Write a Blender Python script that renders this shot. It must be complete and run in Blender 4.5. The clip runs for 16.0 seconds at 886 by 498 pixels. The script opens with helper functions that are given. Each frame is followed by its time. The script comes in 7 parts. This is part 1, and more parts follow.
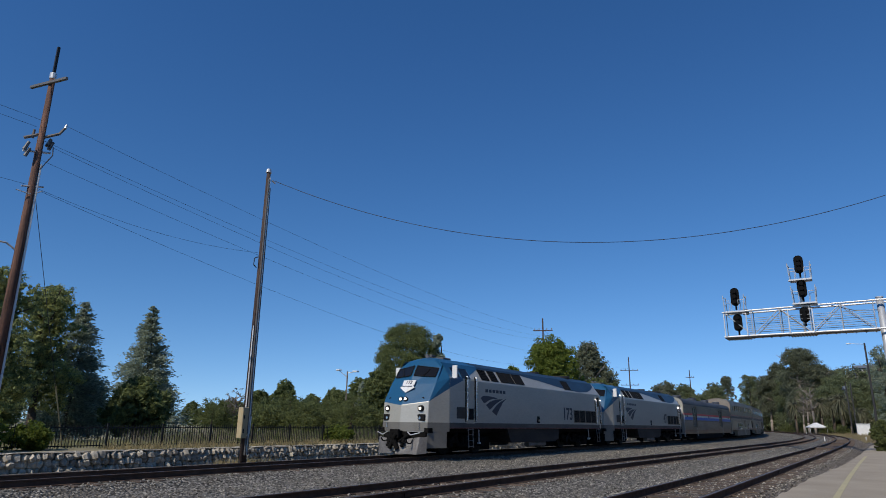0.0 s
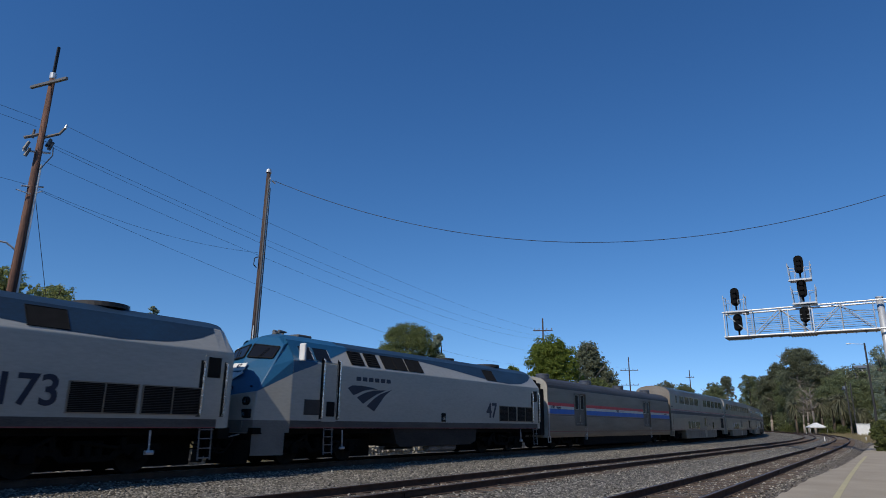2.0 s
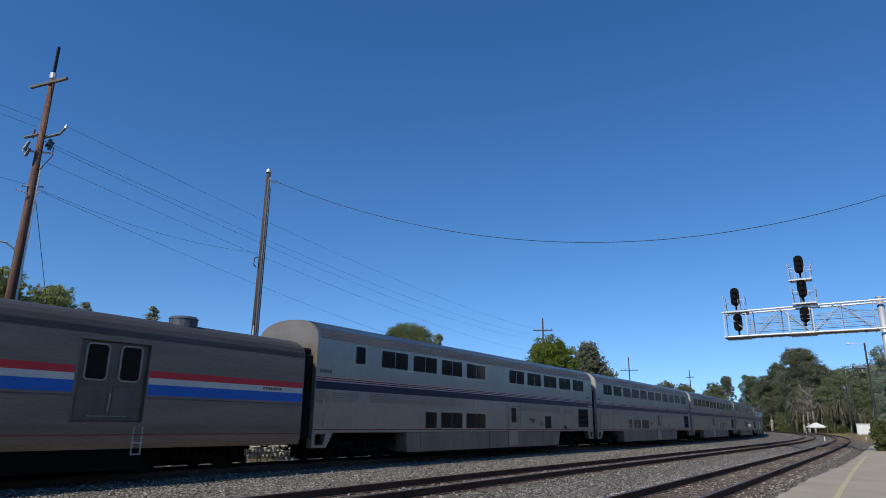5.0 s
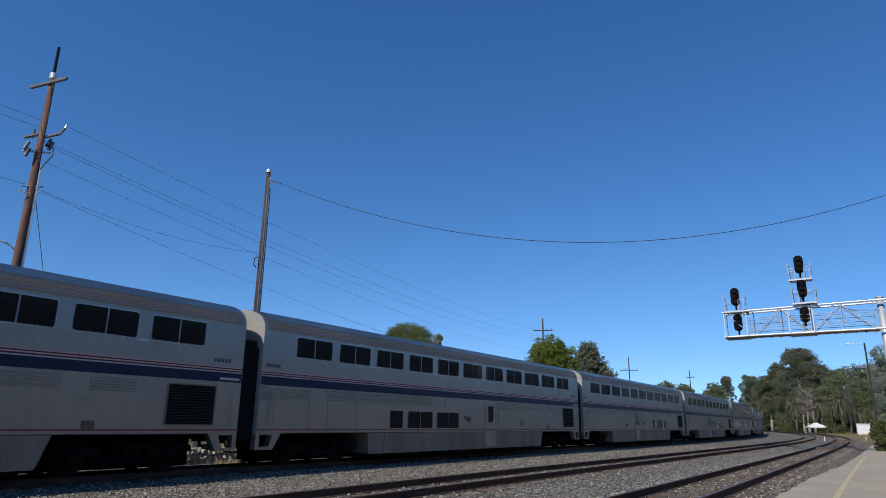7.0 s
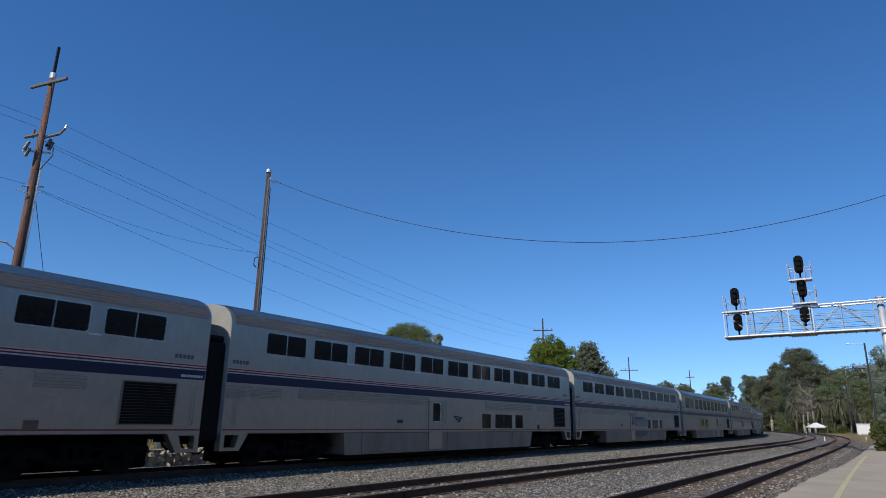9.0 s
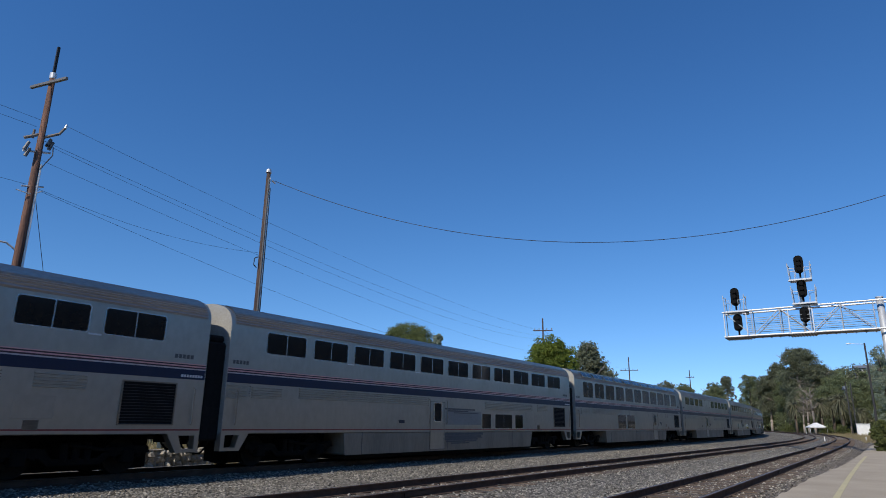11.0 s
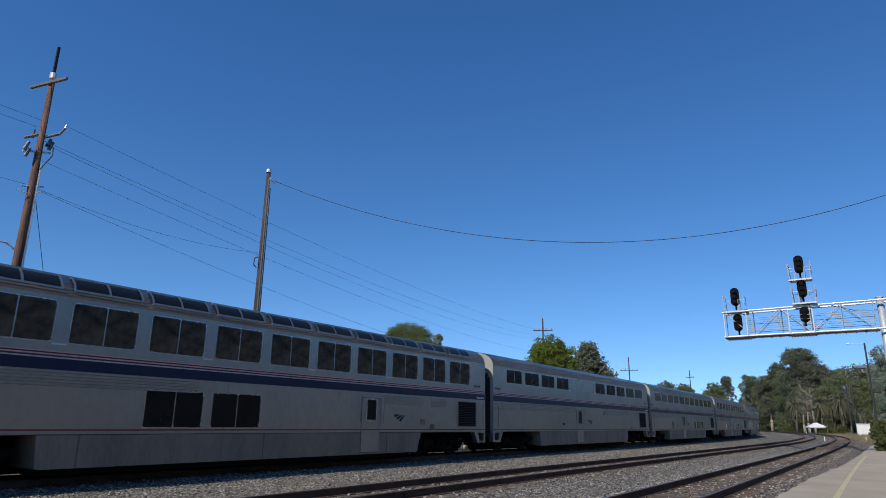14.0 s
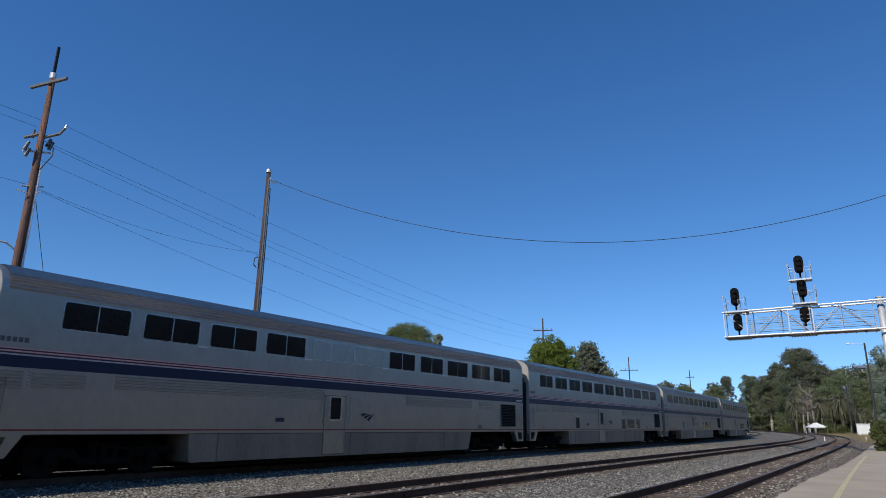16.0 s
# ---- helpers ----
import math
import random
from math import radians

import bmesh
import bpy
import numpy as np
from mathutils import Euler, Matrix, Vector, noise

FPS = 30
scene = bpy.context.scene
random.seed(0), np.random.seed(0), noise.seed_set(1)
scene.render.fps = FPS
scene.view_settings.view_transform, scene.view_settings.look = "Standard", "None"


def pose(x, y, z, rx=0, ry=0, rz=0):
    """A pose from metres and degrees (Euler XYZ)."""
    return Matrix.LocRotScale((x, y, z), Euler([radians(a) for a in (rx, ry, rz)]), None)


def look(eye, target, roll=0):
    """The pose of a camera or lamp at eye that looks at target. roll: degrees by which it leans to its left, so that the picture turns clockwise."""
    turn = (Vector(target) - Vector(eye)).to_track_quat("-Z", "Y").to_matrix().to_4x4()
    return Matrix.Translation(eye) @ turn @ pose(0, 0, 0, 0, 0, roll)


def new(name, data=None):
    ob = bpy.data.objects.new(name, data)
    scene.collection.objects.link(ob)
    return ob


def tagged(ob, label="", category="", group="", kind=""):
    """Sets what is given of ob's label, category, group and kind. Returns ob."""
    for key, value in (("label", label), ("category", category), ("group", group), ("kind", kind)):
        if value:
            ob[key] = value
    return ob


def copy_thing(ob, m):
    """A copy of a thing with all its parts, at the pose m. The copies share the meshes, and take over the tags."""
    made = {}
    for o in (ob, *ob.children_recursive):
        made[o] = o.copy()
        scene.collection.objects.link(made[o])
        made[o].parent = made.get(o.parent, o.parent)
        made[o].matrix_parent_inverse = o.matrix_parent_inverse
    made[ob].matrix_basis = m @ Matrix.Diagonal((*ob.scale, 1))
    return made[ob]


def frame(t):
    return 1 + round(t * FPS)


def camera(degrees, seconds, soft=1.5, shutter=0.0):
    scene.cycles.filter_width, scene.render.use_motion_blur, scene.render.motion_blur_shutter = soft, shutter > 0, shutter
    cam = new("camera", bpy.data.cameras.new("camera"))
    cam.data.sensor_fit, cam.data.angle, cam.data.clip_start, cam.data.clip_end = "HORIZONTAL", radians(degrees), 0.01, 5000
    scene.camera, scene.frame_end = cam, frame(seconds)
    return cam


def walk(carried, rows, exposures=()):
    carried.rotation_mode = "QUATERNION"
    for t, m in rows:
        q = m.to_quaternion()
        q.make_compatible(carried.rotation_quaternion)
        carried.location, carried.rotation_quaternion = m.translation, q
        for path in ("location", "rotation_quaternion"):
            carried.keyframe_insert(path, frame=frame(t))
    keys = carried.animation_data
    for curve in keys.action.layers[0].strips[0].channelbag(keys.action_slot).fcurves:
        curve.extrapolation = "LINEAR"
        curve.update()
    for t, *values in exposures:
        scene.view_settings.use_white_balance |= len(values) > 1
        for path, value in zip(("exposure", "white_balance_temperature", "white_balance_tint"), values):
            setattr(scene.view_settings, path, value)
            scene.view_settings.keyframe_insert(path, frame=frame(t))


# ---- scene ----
# ---- camera: it stands still beside the line, tilted up ----
cam = camera(69.77, 16.0, soft=0.92, shutter=0.08)
EYE = Vector((0.0, 0.0, 1.40))
STAND = look(EYE, EYE + Vector((0.80068, 0.53798, 0.26361)), 0.792)
walk(cam, [(0.0, STAND), (16.0, STAND)],
     [(0.0, -0.30), (1.5, -0.30), (3.5, -0.06), (6.5, 0.0), (16.0, 0.0)])

# ---- world, sun ----
SUN_FROM = Vector((-0.80, 0.035, 0.70)).normalized()
world = bpy.data.worlds.new("sky")
scene.world = world
world.use_nodes = True
wn, wl = world.node_tree.nodes, world.node_tree.links
sky = wn.new("ShaderNodeTexSky")
sky.sky_type = "NISHITA"
sky.sun_disc = False
sky.sun_elevation = math.asin(SUN_FROM.z)
sky.sun_rotation = math.atan2(SUN_FROM.x, SUN_FROM.y)
sky.air_density, sky.dust_density, sky.ozone_density = 0.85, 0.0, 4.0
sky.altitude = 600
lift = wn.new("ShaderNodeMapping")
lift.inputs["Location"].default_value = (0, 0, 0.085)
wl.new(wn.new("ShaderNodeTexCoord").outputs["Generated"], lift.inputs["Vector"])
wl.new(lift.outputs[0], sky.inputs["Vector"])
deep = wn.new("ShaderNodeHueSaturation")
deep.inputs["Saturation"].default_value = 1.24
wl.new(sky.outputs[0], deep.inputs["Color"])
tint = wn.new("ShaderNodeMix"); tint.data_type, tint.blend_type = "RGBA", "MULTIPLY"
tint.inputs[0].default_value = 1.0
wl.new(deep.outputs[0], tint.inputs[6])
height = wn.new("ShaderNodeSeparateXYZ"); wl.new(lift.outputs[0], height.inputs[0])
climb = wn.new("ShaderNodeMapRange")
climb.inputs[1].default_value, climb.inputs[2].default_value = 0.08, 0.62
wl.new(height.outputs[2], climb.inputs[0])
hues = wn.new("ShaderNodeMix"); hues.data_type = "RGBA"
hues.inputs[6].default_value, hues.inputs[7].default_value = (1.25, 1.04, 0.945, 1), (1.255, 0.985, 1.0, 1)
wl.new(climb.outputs[0], hues.inputs[0]); wl.new(hues.outputs[2], tint.inputs[7])
wl.new(tint.outputs[2], wn["Background"].inputs[0])
wn["Background"].inputs[1].default_value = 0.170
sun = new("sun", bpy.data.lights.new("sun", "SUN"))
sun.data.energy, sun.data.angle, sun.data.color = 4.3, radians(0.53), (1.0, 0.94, 0.85)
sun.matrix_world = look((0, 0, 60), Vector((0, 0, 60)) - SUN_FROM)

# ---- materials ----
def surface(name, base, other=None, scale=3.0, fine=60.0, rough=0.7, metal=0.0, bump=0.15, spread=0.5,
            island=0.0, per_object=0.0, spec=0.5, stretch=(1, 1, 1), rough_var=0.1, bump_scale=None):
    """Two-scale procedural surface: broad stains, fine grain, relief, and piece-to-piece variation."""
    m = bpy.data.materials.new(name)
    m.use_nodes = True
    n, l = m.node_tree.nodes, m.node_tree.links
    p = n["Principled BSDF"]
    other = other or tuple(c * 0.6 for c in base)
    co = n.new("ShaderNodeTexCoord")
    mp = n.new("ShaderNodeMapping")
    mp.inputs["Scale"].default_value = stretch
    l.new(co.outputs["Object"], mp.inputs["Vector"])
    def grain(s, detail):
        t = n.new("ShaderNodeTexNoise")
        t.inputs["Scale"].default_value, t.inputs["Detail"].default_value = s, detail
        l.new(mp.outputs[0], t.inputs["Vector"])
        return t
    broad, small = grain(scale, 5), grain(fine, 3)
    add = n.new("ShaderNodeMath"); add.operation = "MULTIPLY_ADD"
    l.new(small.outputs["Fac"], add.inputs[0]); add.inputs[1].default_value = 0.55
    sh = n.new("ShaderNodeMath"); sh.operation = "MULTIPLY"; sh.inputs[1].default_value = 0.7
    l.new(broad.outputs["Fac"], sh.inputs[0]); l.new(sh.outputs[0], add.inputs[2])
    fac = add.outputs[0]
    if island or per_object:
        src = n.new("ShaderNodeNewGeometry").outputs["Random Per Island"] if island else n.new("ShaderNodeObjectInfo").outputs["Random"]
        a2 = n.new("ShaderNodeMath"); a2.operation = "MULTIPLY_ADD"
        l.new(src, a2.inputs[0]); a2.inputs[1].default_value = island or per_object; l.new(fac, a2.inputs[2])
        a3 = n.new("ShaderNodeMath"); a3.operation = "SUBTRACT"; l.new(a2.outputs[0], a3.inputs[0]); a3.inputs[1].default_value = (island or per_object) / 2
        fac = a3.outputs[0]
    mr = n.new("ShaderNodeMapRange")
    mr.inputs[1].default_value, mr.inputs[2].default_value = 0.62 - spread / 2, 0.62 + spread / 2
    l.new(fac, mr.inputs[0])
    mix = n.new("ShaderNodeMix"); mix.data_type = "RGBA"
    mix.inputs[6].default_value, mix.inputs[7].default_value = (*other, 1), (*base, 1)
    l.new(mr.outputs[0], mix.inputs[0]); l.new(mix.outputs[2], p.inputs["Base Color"])
    r = n.new("ShaderNodeMapRange")
    r.inputs[3].default_value, r.inputs[4].default_value = min(1, rough + rough_var), max(0.02, rough - rough_var)
    l.new(broad.outputs["Fac"], r.inputs[0]); l.new(r.outputs[0], p.inputs["Roughness"])
    p.inputs["Metallic"].default_value = metal
    p.inputs["Specular IOR Level"].default_value = spec
    if bump:
        b = n.new("ShaderNodeBump")
        b.inputs["Strength"].default_value, b.inputs["Distance"].default_value = bump, 0.02
        src = small if bump_scale is None else grain(bump_scale, 4)
        l.new(src.outputs["Fac"], b.inputs["Height"]); l.new(b.outputs[0], p.inputs["Normal"])
    return m

def glow(name, color, strength):
    m = bpy.data.materials.new(name); m.use_nodes = True
    p = m.node_tree.nodes["Principled BSDF"]
    p.inputs["Base Color"].default_value = (*color, 1)
    p.inputs["Emission Color"].default_value = (*color, 1)
    p.inputs["Emission Strength"].default_value = strength
    return m

STEEL = surface("stainless steel", (0.495, 0.466, 0.402), (0.35, 0.327, 0.277), 0.7, 7, 0.36, 0.85, 0.05, stretch=(0.8, 1, 0.5), spread=0.7)
TRIM = surface("bright window trim", (0.74, 0.72, 0.69), (0.56, 0.545, 0.52), 3, 20, 0.25, 0.9, 0.02)
STEEL_SKIRT = surface("grimy stainless skirt", (0.33, 0.28, 0.215), (0.175, 0.146, 0.108), 0.8, 9, 0.52, 0.4, 0.08, stretch=(1.6, 1, 0.35), spread=0.6)
STEEL_ROOF = surface("stainless roof", (0.38, 0.375, 0.37), (0.25, 0.247, 0.243), 1.0, 20, 0.36, 0.85, 0.05, stretch=(0.3, 1, 1))
STEEL_DULL = surface("dull steel", (0.335, 0.275, 0.21), (0.205, 0.168, 0.128), 0.9, 16, 0.42, 0.6, 0.08, stretch=(0.35, 1, 2.5))
END_PAINT = surface("end sheet", (0.40, 0.385, 0.35), (0.24, 0.225, 0.19), 1.2, 20, 0.6, 0.2, 0.05)
LOCO_GREY = surface("silver paint", (0.485, 0.462, 0.398), (0.37, 0.352, 0.302), 0.5, 12, 0.38, 0.25, 0.03, stretch=(0.4, 1, 1.6))
LOCO_BLUE = surface("blue paint", (0.016, 0.094, 0.188), (0.013, 0.070, 0.142), 0.7, 15, 0.33, 0.0, 0.03)
LOCO_ROOF = surface("dark blue paint", (0.016, 0.044, 0.082), (0.012, 0.022, 0.036), 0.9, 14, 0.5, 0.0, 0.04, stretch=(0.5, 1, 1))
LOCO_BELT = surface("grimy brown belt", (0.12, 0.103, 0.088), (0.045, 0.036, 0.030), 1.2, 18, 0.6, 0.1, 0.06, stretch=(0.5, 1, 3))
BELT = surface("dark belt", (0.13, 0.125, 0.12), (0.085, 0.08, 0.075), 1.5, 22, 0.55, 0.1, 0.05)
NOSE_BELT = surface("scuffed lower nose", (0.21, 0.20, 0.175), (0.13, 0.122, 0.105), 1.5, 22, 0.5, 0.15, 0.05)
SILL_RED = surface("dull red line", (0.30, 0.062, 0.056), (0.17, 0.040, 0.036), 2, 20, 0.5, 0, 0.02)
NAVY = surface("navy print", (0.014, 0.021, 0.045), (0.010, 0.015, 0.032), 2, 20, 0.45, 0, 0.02)
RED = surface("red stripe", (0.80, 0.045, 0.055), (0.66, 0.038, 0.046), 2, 20, 0.36, 0, 0.02, spec=0.4)
SALMON = surface("faded red stripe", (0.86, 0.46, 0.42), (0.70, 0.34, 0.31), 2, 20, 0.35, 0, 0.02, spec=0.5)
MAROON = surface("dark maroon line", (0.075, 0.022, 0.028), (0.05, 0.016, 0.02), 2, 20, 0.4, 0, 0.02)
PINK = surface("pale pink line", (0.66, 0.55, 0.53), (0.50, 0.40, 0.38), 2, 20, 0.4, 0, 0.02)
PATCH = surface("smooth grey blue patch", (0.30, 0.295, 0.275), (0.21, 0.205, 0.19), 1, 12, 0.45, 0.3, 0.02)
WHITE = surface("white paint", (0.74, 0.73, 0.70), (0.58, 0.57, 0.54), 2, 25, 0.5, 0, 0.03)
DINGY = surface("dingy white stripe", (0.78, 0.73, 0.62), (0.60, 0.56, 0.47), 2, 20, 0.5, 0, 0.03)
BLUE = surface("blue stripe", (0.02, 0.165, 0.58), (0.018, 0.135, 0.47), 2, 20, 0.36, 0, 0.02, spec=0.4)
DEEP_BLUE = surface("deep blue stripe", (0.011, 0.020, 0.054), (0.008, 0.014, 0.038), 2, 20, 0.35, 0, 0.02, spec=0.4)
GLASS = surface("tinted glass", (0.012, 0.011, 0.010), (0.008, 0.008, 0.008), 2, 5, 0.08, 0, 0.0, rough_var=0.02, spec=0.35)
# brown patches in the pane colour stand for reflections and the interior
LOUNGE_GLASS = surface("lounge glass with painted reflections", (0.12, 0.092, 0.06), (0.006, 0.0055, 0.005), 1.3, 4, 0.06, 0, 0.0, rough_var=0.02, spec=0.5, spread=0.4)
GRILLE = surface("grille", (0.055, 0.05, 0.046), (0.03, 0.028, 0.026), 3, 30, 0.6, 0.3, 0.1)
DOOR_STEEL = surface("grimy door steel", (0.20, 0.17, 0.13), (0.11, 0.093, 0.072), 1.5, 18, 0.55, 0.3, 0.08)
DARK_ROOF = surface("dark roof", (0.085, 0.08, 0.078), (0.045, 0.042, 0.04), 0.8, 16, 0.6, 0.3, 0.06, stretch=(0.3, 1, 1))
VENT_GREY = surface("vent paint", (0.10, 0.11, 0.13), (0.05, 0.055, 0.065), 2, 20, 0.5, 0.3, 0.05)
TANK = surface("grimy tank", (0.045, 0.038, 0.033), (0.016, 0.014, 0.013), 0.8, 14, 0.7, 0.1, 0.1, stretch=(0.5, 1, 2), spec=0.3)
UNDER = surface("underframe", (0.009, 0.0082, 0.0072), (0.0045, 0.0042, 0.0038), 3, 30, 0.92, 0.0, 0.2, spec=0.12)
WHEEL = surface("wheel steel", (0.022, 0.019, 0.016), (0.011, 0.010, 0.0085), 6, 40, 0.8, 0.2, 0.1, spec=0.2)
RUBBER = surface("black rubber", (0.012, 0.0115, 0.011), (0.007, 0.007, 0.007), 5, 40, 0.9, 0, 0.1, spec=0.2)
CHROME = surface("bright metal", (0.70, 0.70, 0.69), (0.55, 0.55, 0.54), 5, 40, 0.25, 0.9, 0.02)
PLOW = surface("worn plow", (0.27, 0.255, 0.24), (0.09, 0.083, 0.077), 2.2, 25, 0.6, 0.3, 0.15)
LAMP_ON = glow("lit lamp", (1.0, 0.93, 0.80), 2.2)
RAIL = surface("rail steel", (0.13, 0.080, 0.054), (0.060, 0.038, 0.027), 4, 50, 0.85, 0.0, 0.15, spec=0.2)
RAIL_TOP = surface("worn rail head", (0.12, 0.115, 0.115), (0.07, 0.065, 0.062), 3, 60, 0.45, 0.6, 0.03)
TIE = surface("tie timber", (0.115, 0.080, 0.055), (0.055, 0.040, 0.030), 4, 45, 0.85, 0, 0.4, per_object=0.4, stretch=(4, 1, 1))
def gravel(name, light, dark, warm, size):
    """Crushed stone: every stone its own shade, shadow painted into the gaps between, broad stains over it."""
    m = bpy.data.materials.new(name); m.use_nodes = True
    n, l = m.node_tree.nodes, m.node_tree.links
    p = n["Principled BSDF"]
    co = n.new("ShaderNodeTexCoord")
    cell = n.new("ShaderNodeTexVoronoi"); cell.inputs["Scale"].default_value = 1 / size
    l.new(co.outputs["Object"], cell.inputs["Vector"])
    stain = n.new("ShaderNodeTexNoise"); stain.inputs["Scale"].default_value, stain.inputs["Detail"].default_value = 0.8, 5
    l.new(co.outputs["Object"], stain.inputs["Vector"])
    sep = n.new("ShaderNodeSeparateColor"); l.new(cell.outputs["Color"], sep.inputs[0])
    power = n.new("ShaderNodeMath"); power.operation = "POWER"; power.inputs[1].default_value = 1.5
    l.new(sep.outputs[0], power.inputs[0])
    shade = n.new("ShaderNodeMix"); shade.data_type = "RGBA"
    shade.inputs[6].default_value, shade.inputs[7].default_value = (*dark, 1), (*light, 1)
    l.new(power.outputs[0], shade.inputs[0])
    rust = n.new("ShaderNodeMix"); rust.data_type = "RGBA"; rust.inputs[7].default_value = (*warm, 1)
    k = n.new("ShaderNodeMapRange"); k.inputs[1].default_value, k.inputs[2].default_value, k.inputs[4].default_value = 0.48, 0.75, 0.75
    l.new(stain.outputs["Fac"], k.inputs[0]); l.new(k.outputs[0], rust.inputs[0]); l.new(shade.outputs[2], rust.inputs[6])
    # shadow between stones goes into the colour: down to 0.35 at cell edges
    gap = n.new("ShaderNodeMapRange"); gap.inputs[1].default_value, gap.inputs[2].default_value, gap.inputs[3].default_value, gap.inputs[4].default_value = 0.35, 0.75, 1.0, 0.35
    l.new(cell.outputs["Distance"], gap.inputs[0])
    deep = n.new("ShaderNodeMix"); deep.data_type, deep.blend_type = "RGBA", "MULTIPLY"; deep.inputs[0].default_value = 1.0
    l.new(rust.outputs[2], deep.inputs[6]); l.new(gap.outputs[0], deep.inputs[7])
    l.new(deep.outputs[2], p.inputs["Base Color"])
    p.inputs["Roughness"].default_value, p.inputs["Specular IOR Level"].default_value = 0.92, 0.25
    bp = n.new("ShaderNodeBump"); bp.inputs["Strength"].default_value, bp.inputs["Distance"].default_value = 1.0, 0.05
    bp.invert = True
    l.new(cell.outputs["Distance"], bp.inputs["Height"]); l.new(bp.outputs[0], p.inputs["Normal"])
    return m
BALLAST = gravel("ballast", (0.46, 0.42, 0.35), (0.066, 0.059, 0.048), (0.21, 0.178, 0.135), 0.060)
STONES = surface("ballast stones", (0.38, 0.345, 0.285), (0.052, 0.046, 0.037), 3, 30, 0.9, 0, 0.3, island=1.1, spread=0.9)
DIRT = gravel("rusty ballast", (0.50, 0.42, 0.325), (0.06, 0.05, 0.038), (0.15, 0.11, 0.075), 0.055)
EARTH = surface("dry earth", (0.32, 0.26, 0.155), (0.12, 0.125, 0.05), 0.13, 5, 0.95, 0, 0.5, spread=0.35)
ASPHALT = surface("old asphalt", (0.42, 0.35, 0.255), (0.265, 0.222, 0.164), 0.5, 40, 0.9, 0, 0.3, spread=0.5)
YELLOW = surface("worn yellow paint", (0.52, 0.44, 0.23), (0.35, 0.31, 0.20), 3, 40, 0.8, 0, 0.1)
STONE = surface("wall stone", (0.50, 0.44, 0.34), (0.25, 0.22, 0.172), 4, 30, 0.9, 0, 0.5, per_object=0.5)
MORTAR = surface("wall core", (0.24, 0.217, 0.18), (0.13, 0.118, 0.098), 3, 30, 0.95, 0, 0.4)
IRON = surface("black iron", (0.022, 0.021, 0.020), (0.014, 0.013, 0.012), 4, 40, 0.6, 0.3, 0.1)
POLE_WOOD = surface("pole timber", (0.20, 0.092, 0.055), (0.040, 0.022, 0.017), 2.5, 30, 0.85, 0, 0.5, stretch=(7, 7, 0.35), spread=0.35)
DARK_POLE = surface("dark pole timber", (0.080, 0.045, 0.032), (0.022, 0.014, 0.012), 2.5, 30, 0.85, 0, 0.5, stretch=(7, 7, 0.35), spread=0.35)
GREY_WOOD = surface("weathered timber", (0.24, 0.20, 0.16), (0.11, 0.09, 0.075), 3, 40, 0.85, 0, 0.3)
DULL_GALV = surface("dull galvanised bar", (0.36, 0.37, 0.39), (0.24, 0.25, 0.26), 3, 30, 0.55, 0.4, 0.05)
GALV = surface("galvanised steel", (0.60, 0.60, 0.59), (0.42, 0.42, 0.42), 3, 30, 0.45, 0.4, 0.05)
BOX_TAN = surface("tan cabinet", (0.46, 0.36, 0.20), (0.34, 0.26, 0.14), 3, 30, 0.6, 0, 0.05)
SIGNAL_BLACK = surface("signal black", (0.006, 0.006, 0.0065), (0.004, 0.004, 0.0045), 4, 40, 0.9, 0, 0.05, spec=0.15)
WIRE = surface("cable", (0.03, 0.03, 0.033), (0.02, 0.02, 0.022), 5, 40, 0.6, 0.2, 0)
BARK = surface("bark", (0.12, 0.09, 0.065), (0.05, 0.038, 0.028), 3, 25, 0.95, 0, 0.6, stretch=(3, 3, 0.6))
PALE_BARK = surface("pale bark", (0.34, 0.29, 0.24), (0.19, 0.16, 0.13), 2, 25, 0.9, 0, 0.4, stretch=(3, 3, 0.6))
def leaf(name, a, b, rough=0.6):
    m = surface(name, a, b, 0.35, 3, rough, 0, 0, spread=0.9, island=0.9, spec=0.25)
    n, l = m.node_tree.nodes, m.node_tree.links
    p, out = n["Principled BSDF"], n["Material Output"]
    thin = n.new("ShaderNodeBsdfTranslucent")
    l.new(p.inputs["Base Color"].links[0].from_socket, thin.inputs["Color"])
    both = n.new("ShaderNodeMixShader")
    both.inputs[0].default_value = 0.48
    l.new(p.outputs[0], both.inputs[1]); l.new(thin.outputs[0], both.inputs[2]); l.new(both.outputs[0], out.inputs["Surface"])
    return m
PINE = leaf("pine needles", (0.42, 0.44, 0.15), (0.11, 0.14, 0.075))
SPRUCE = leaf("conifer needles", (0.42, 0.46, 0.33), (0.17, 0.205, 0.155))
OAK = leaf("dark broad leaves", (0.25, 0.28, 0.10), (0.08, 0.105, 0.045))
BRIGHT = leaf("light green leaves", (0.22, 0.26, 0.045), (0.085, 0.12, 0.022))
GUM = leaf("gum leaves", (0.25, 0.265, 0.165), (0.095, 0.105, 0.068))
PALM = leaf("palm fronds", (0.30, 0.285, 0.18), (0.09, 0.10, 0.06))
# distance haze is mixed into this leaf colour, paler and greyer than OAK
HAZED_OAK = leaf("far leaves with haze in the colour", (0.26, 0.29, 0.14), (0.105, 0.125, 0.066))
BUSH = leaf("shrub leaves", (0.22, 0.245, 0.085), (0.08, 0.095, 0.035))
HAY = leaf("dry grass", (0.46, 0.37, 0.20), (0.24, 0.20, 0.10), 0.9)
LAWN = leaf("dry lawn", (0.42, 0.38, 0.20), (0.20, 0.20, 0.09), 0.9)
TWIG = leaf("dry twigs", (0.30, 0.25, 0.19), (0.17, 0.14, 0.10), 0.9)
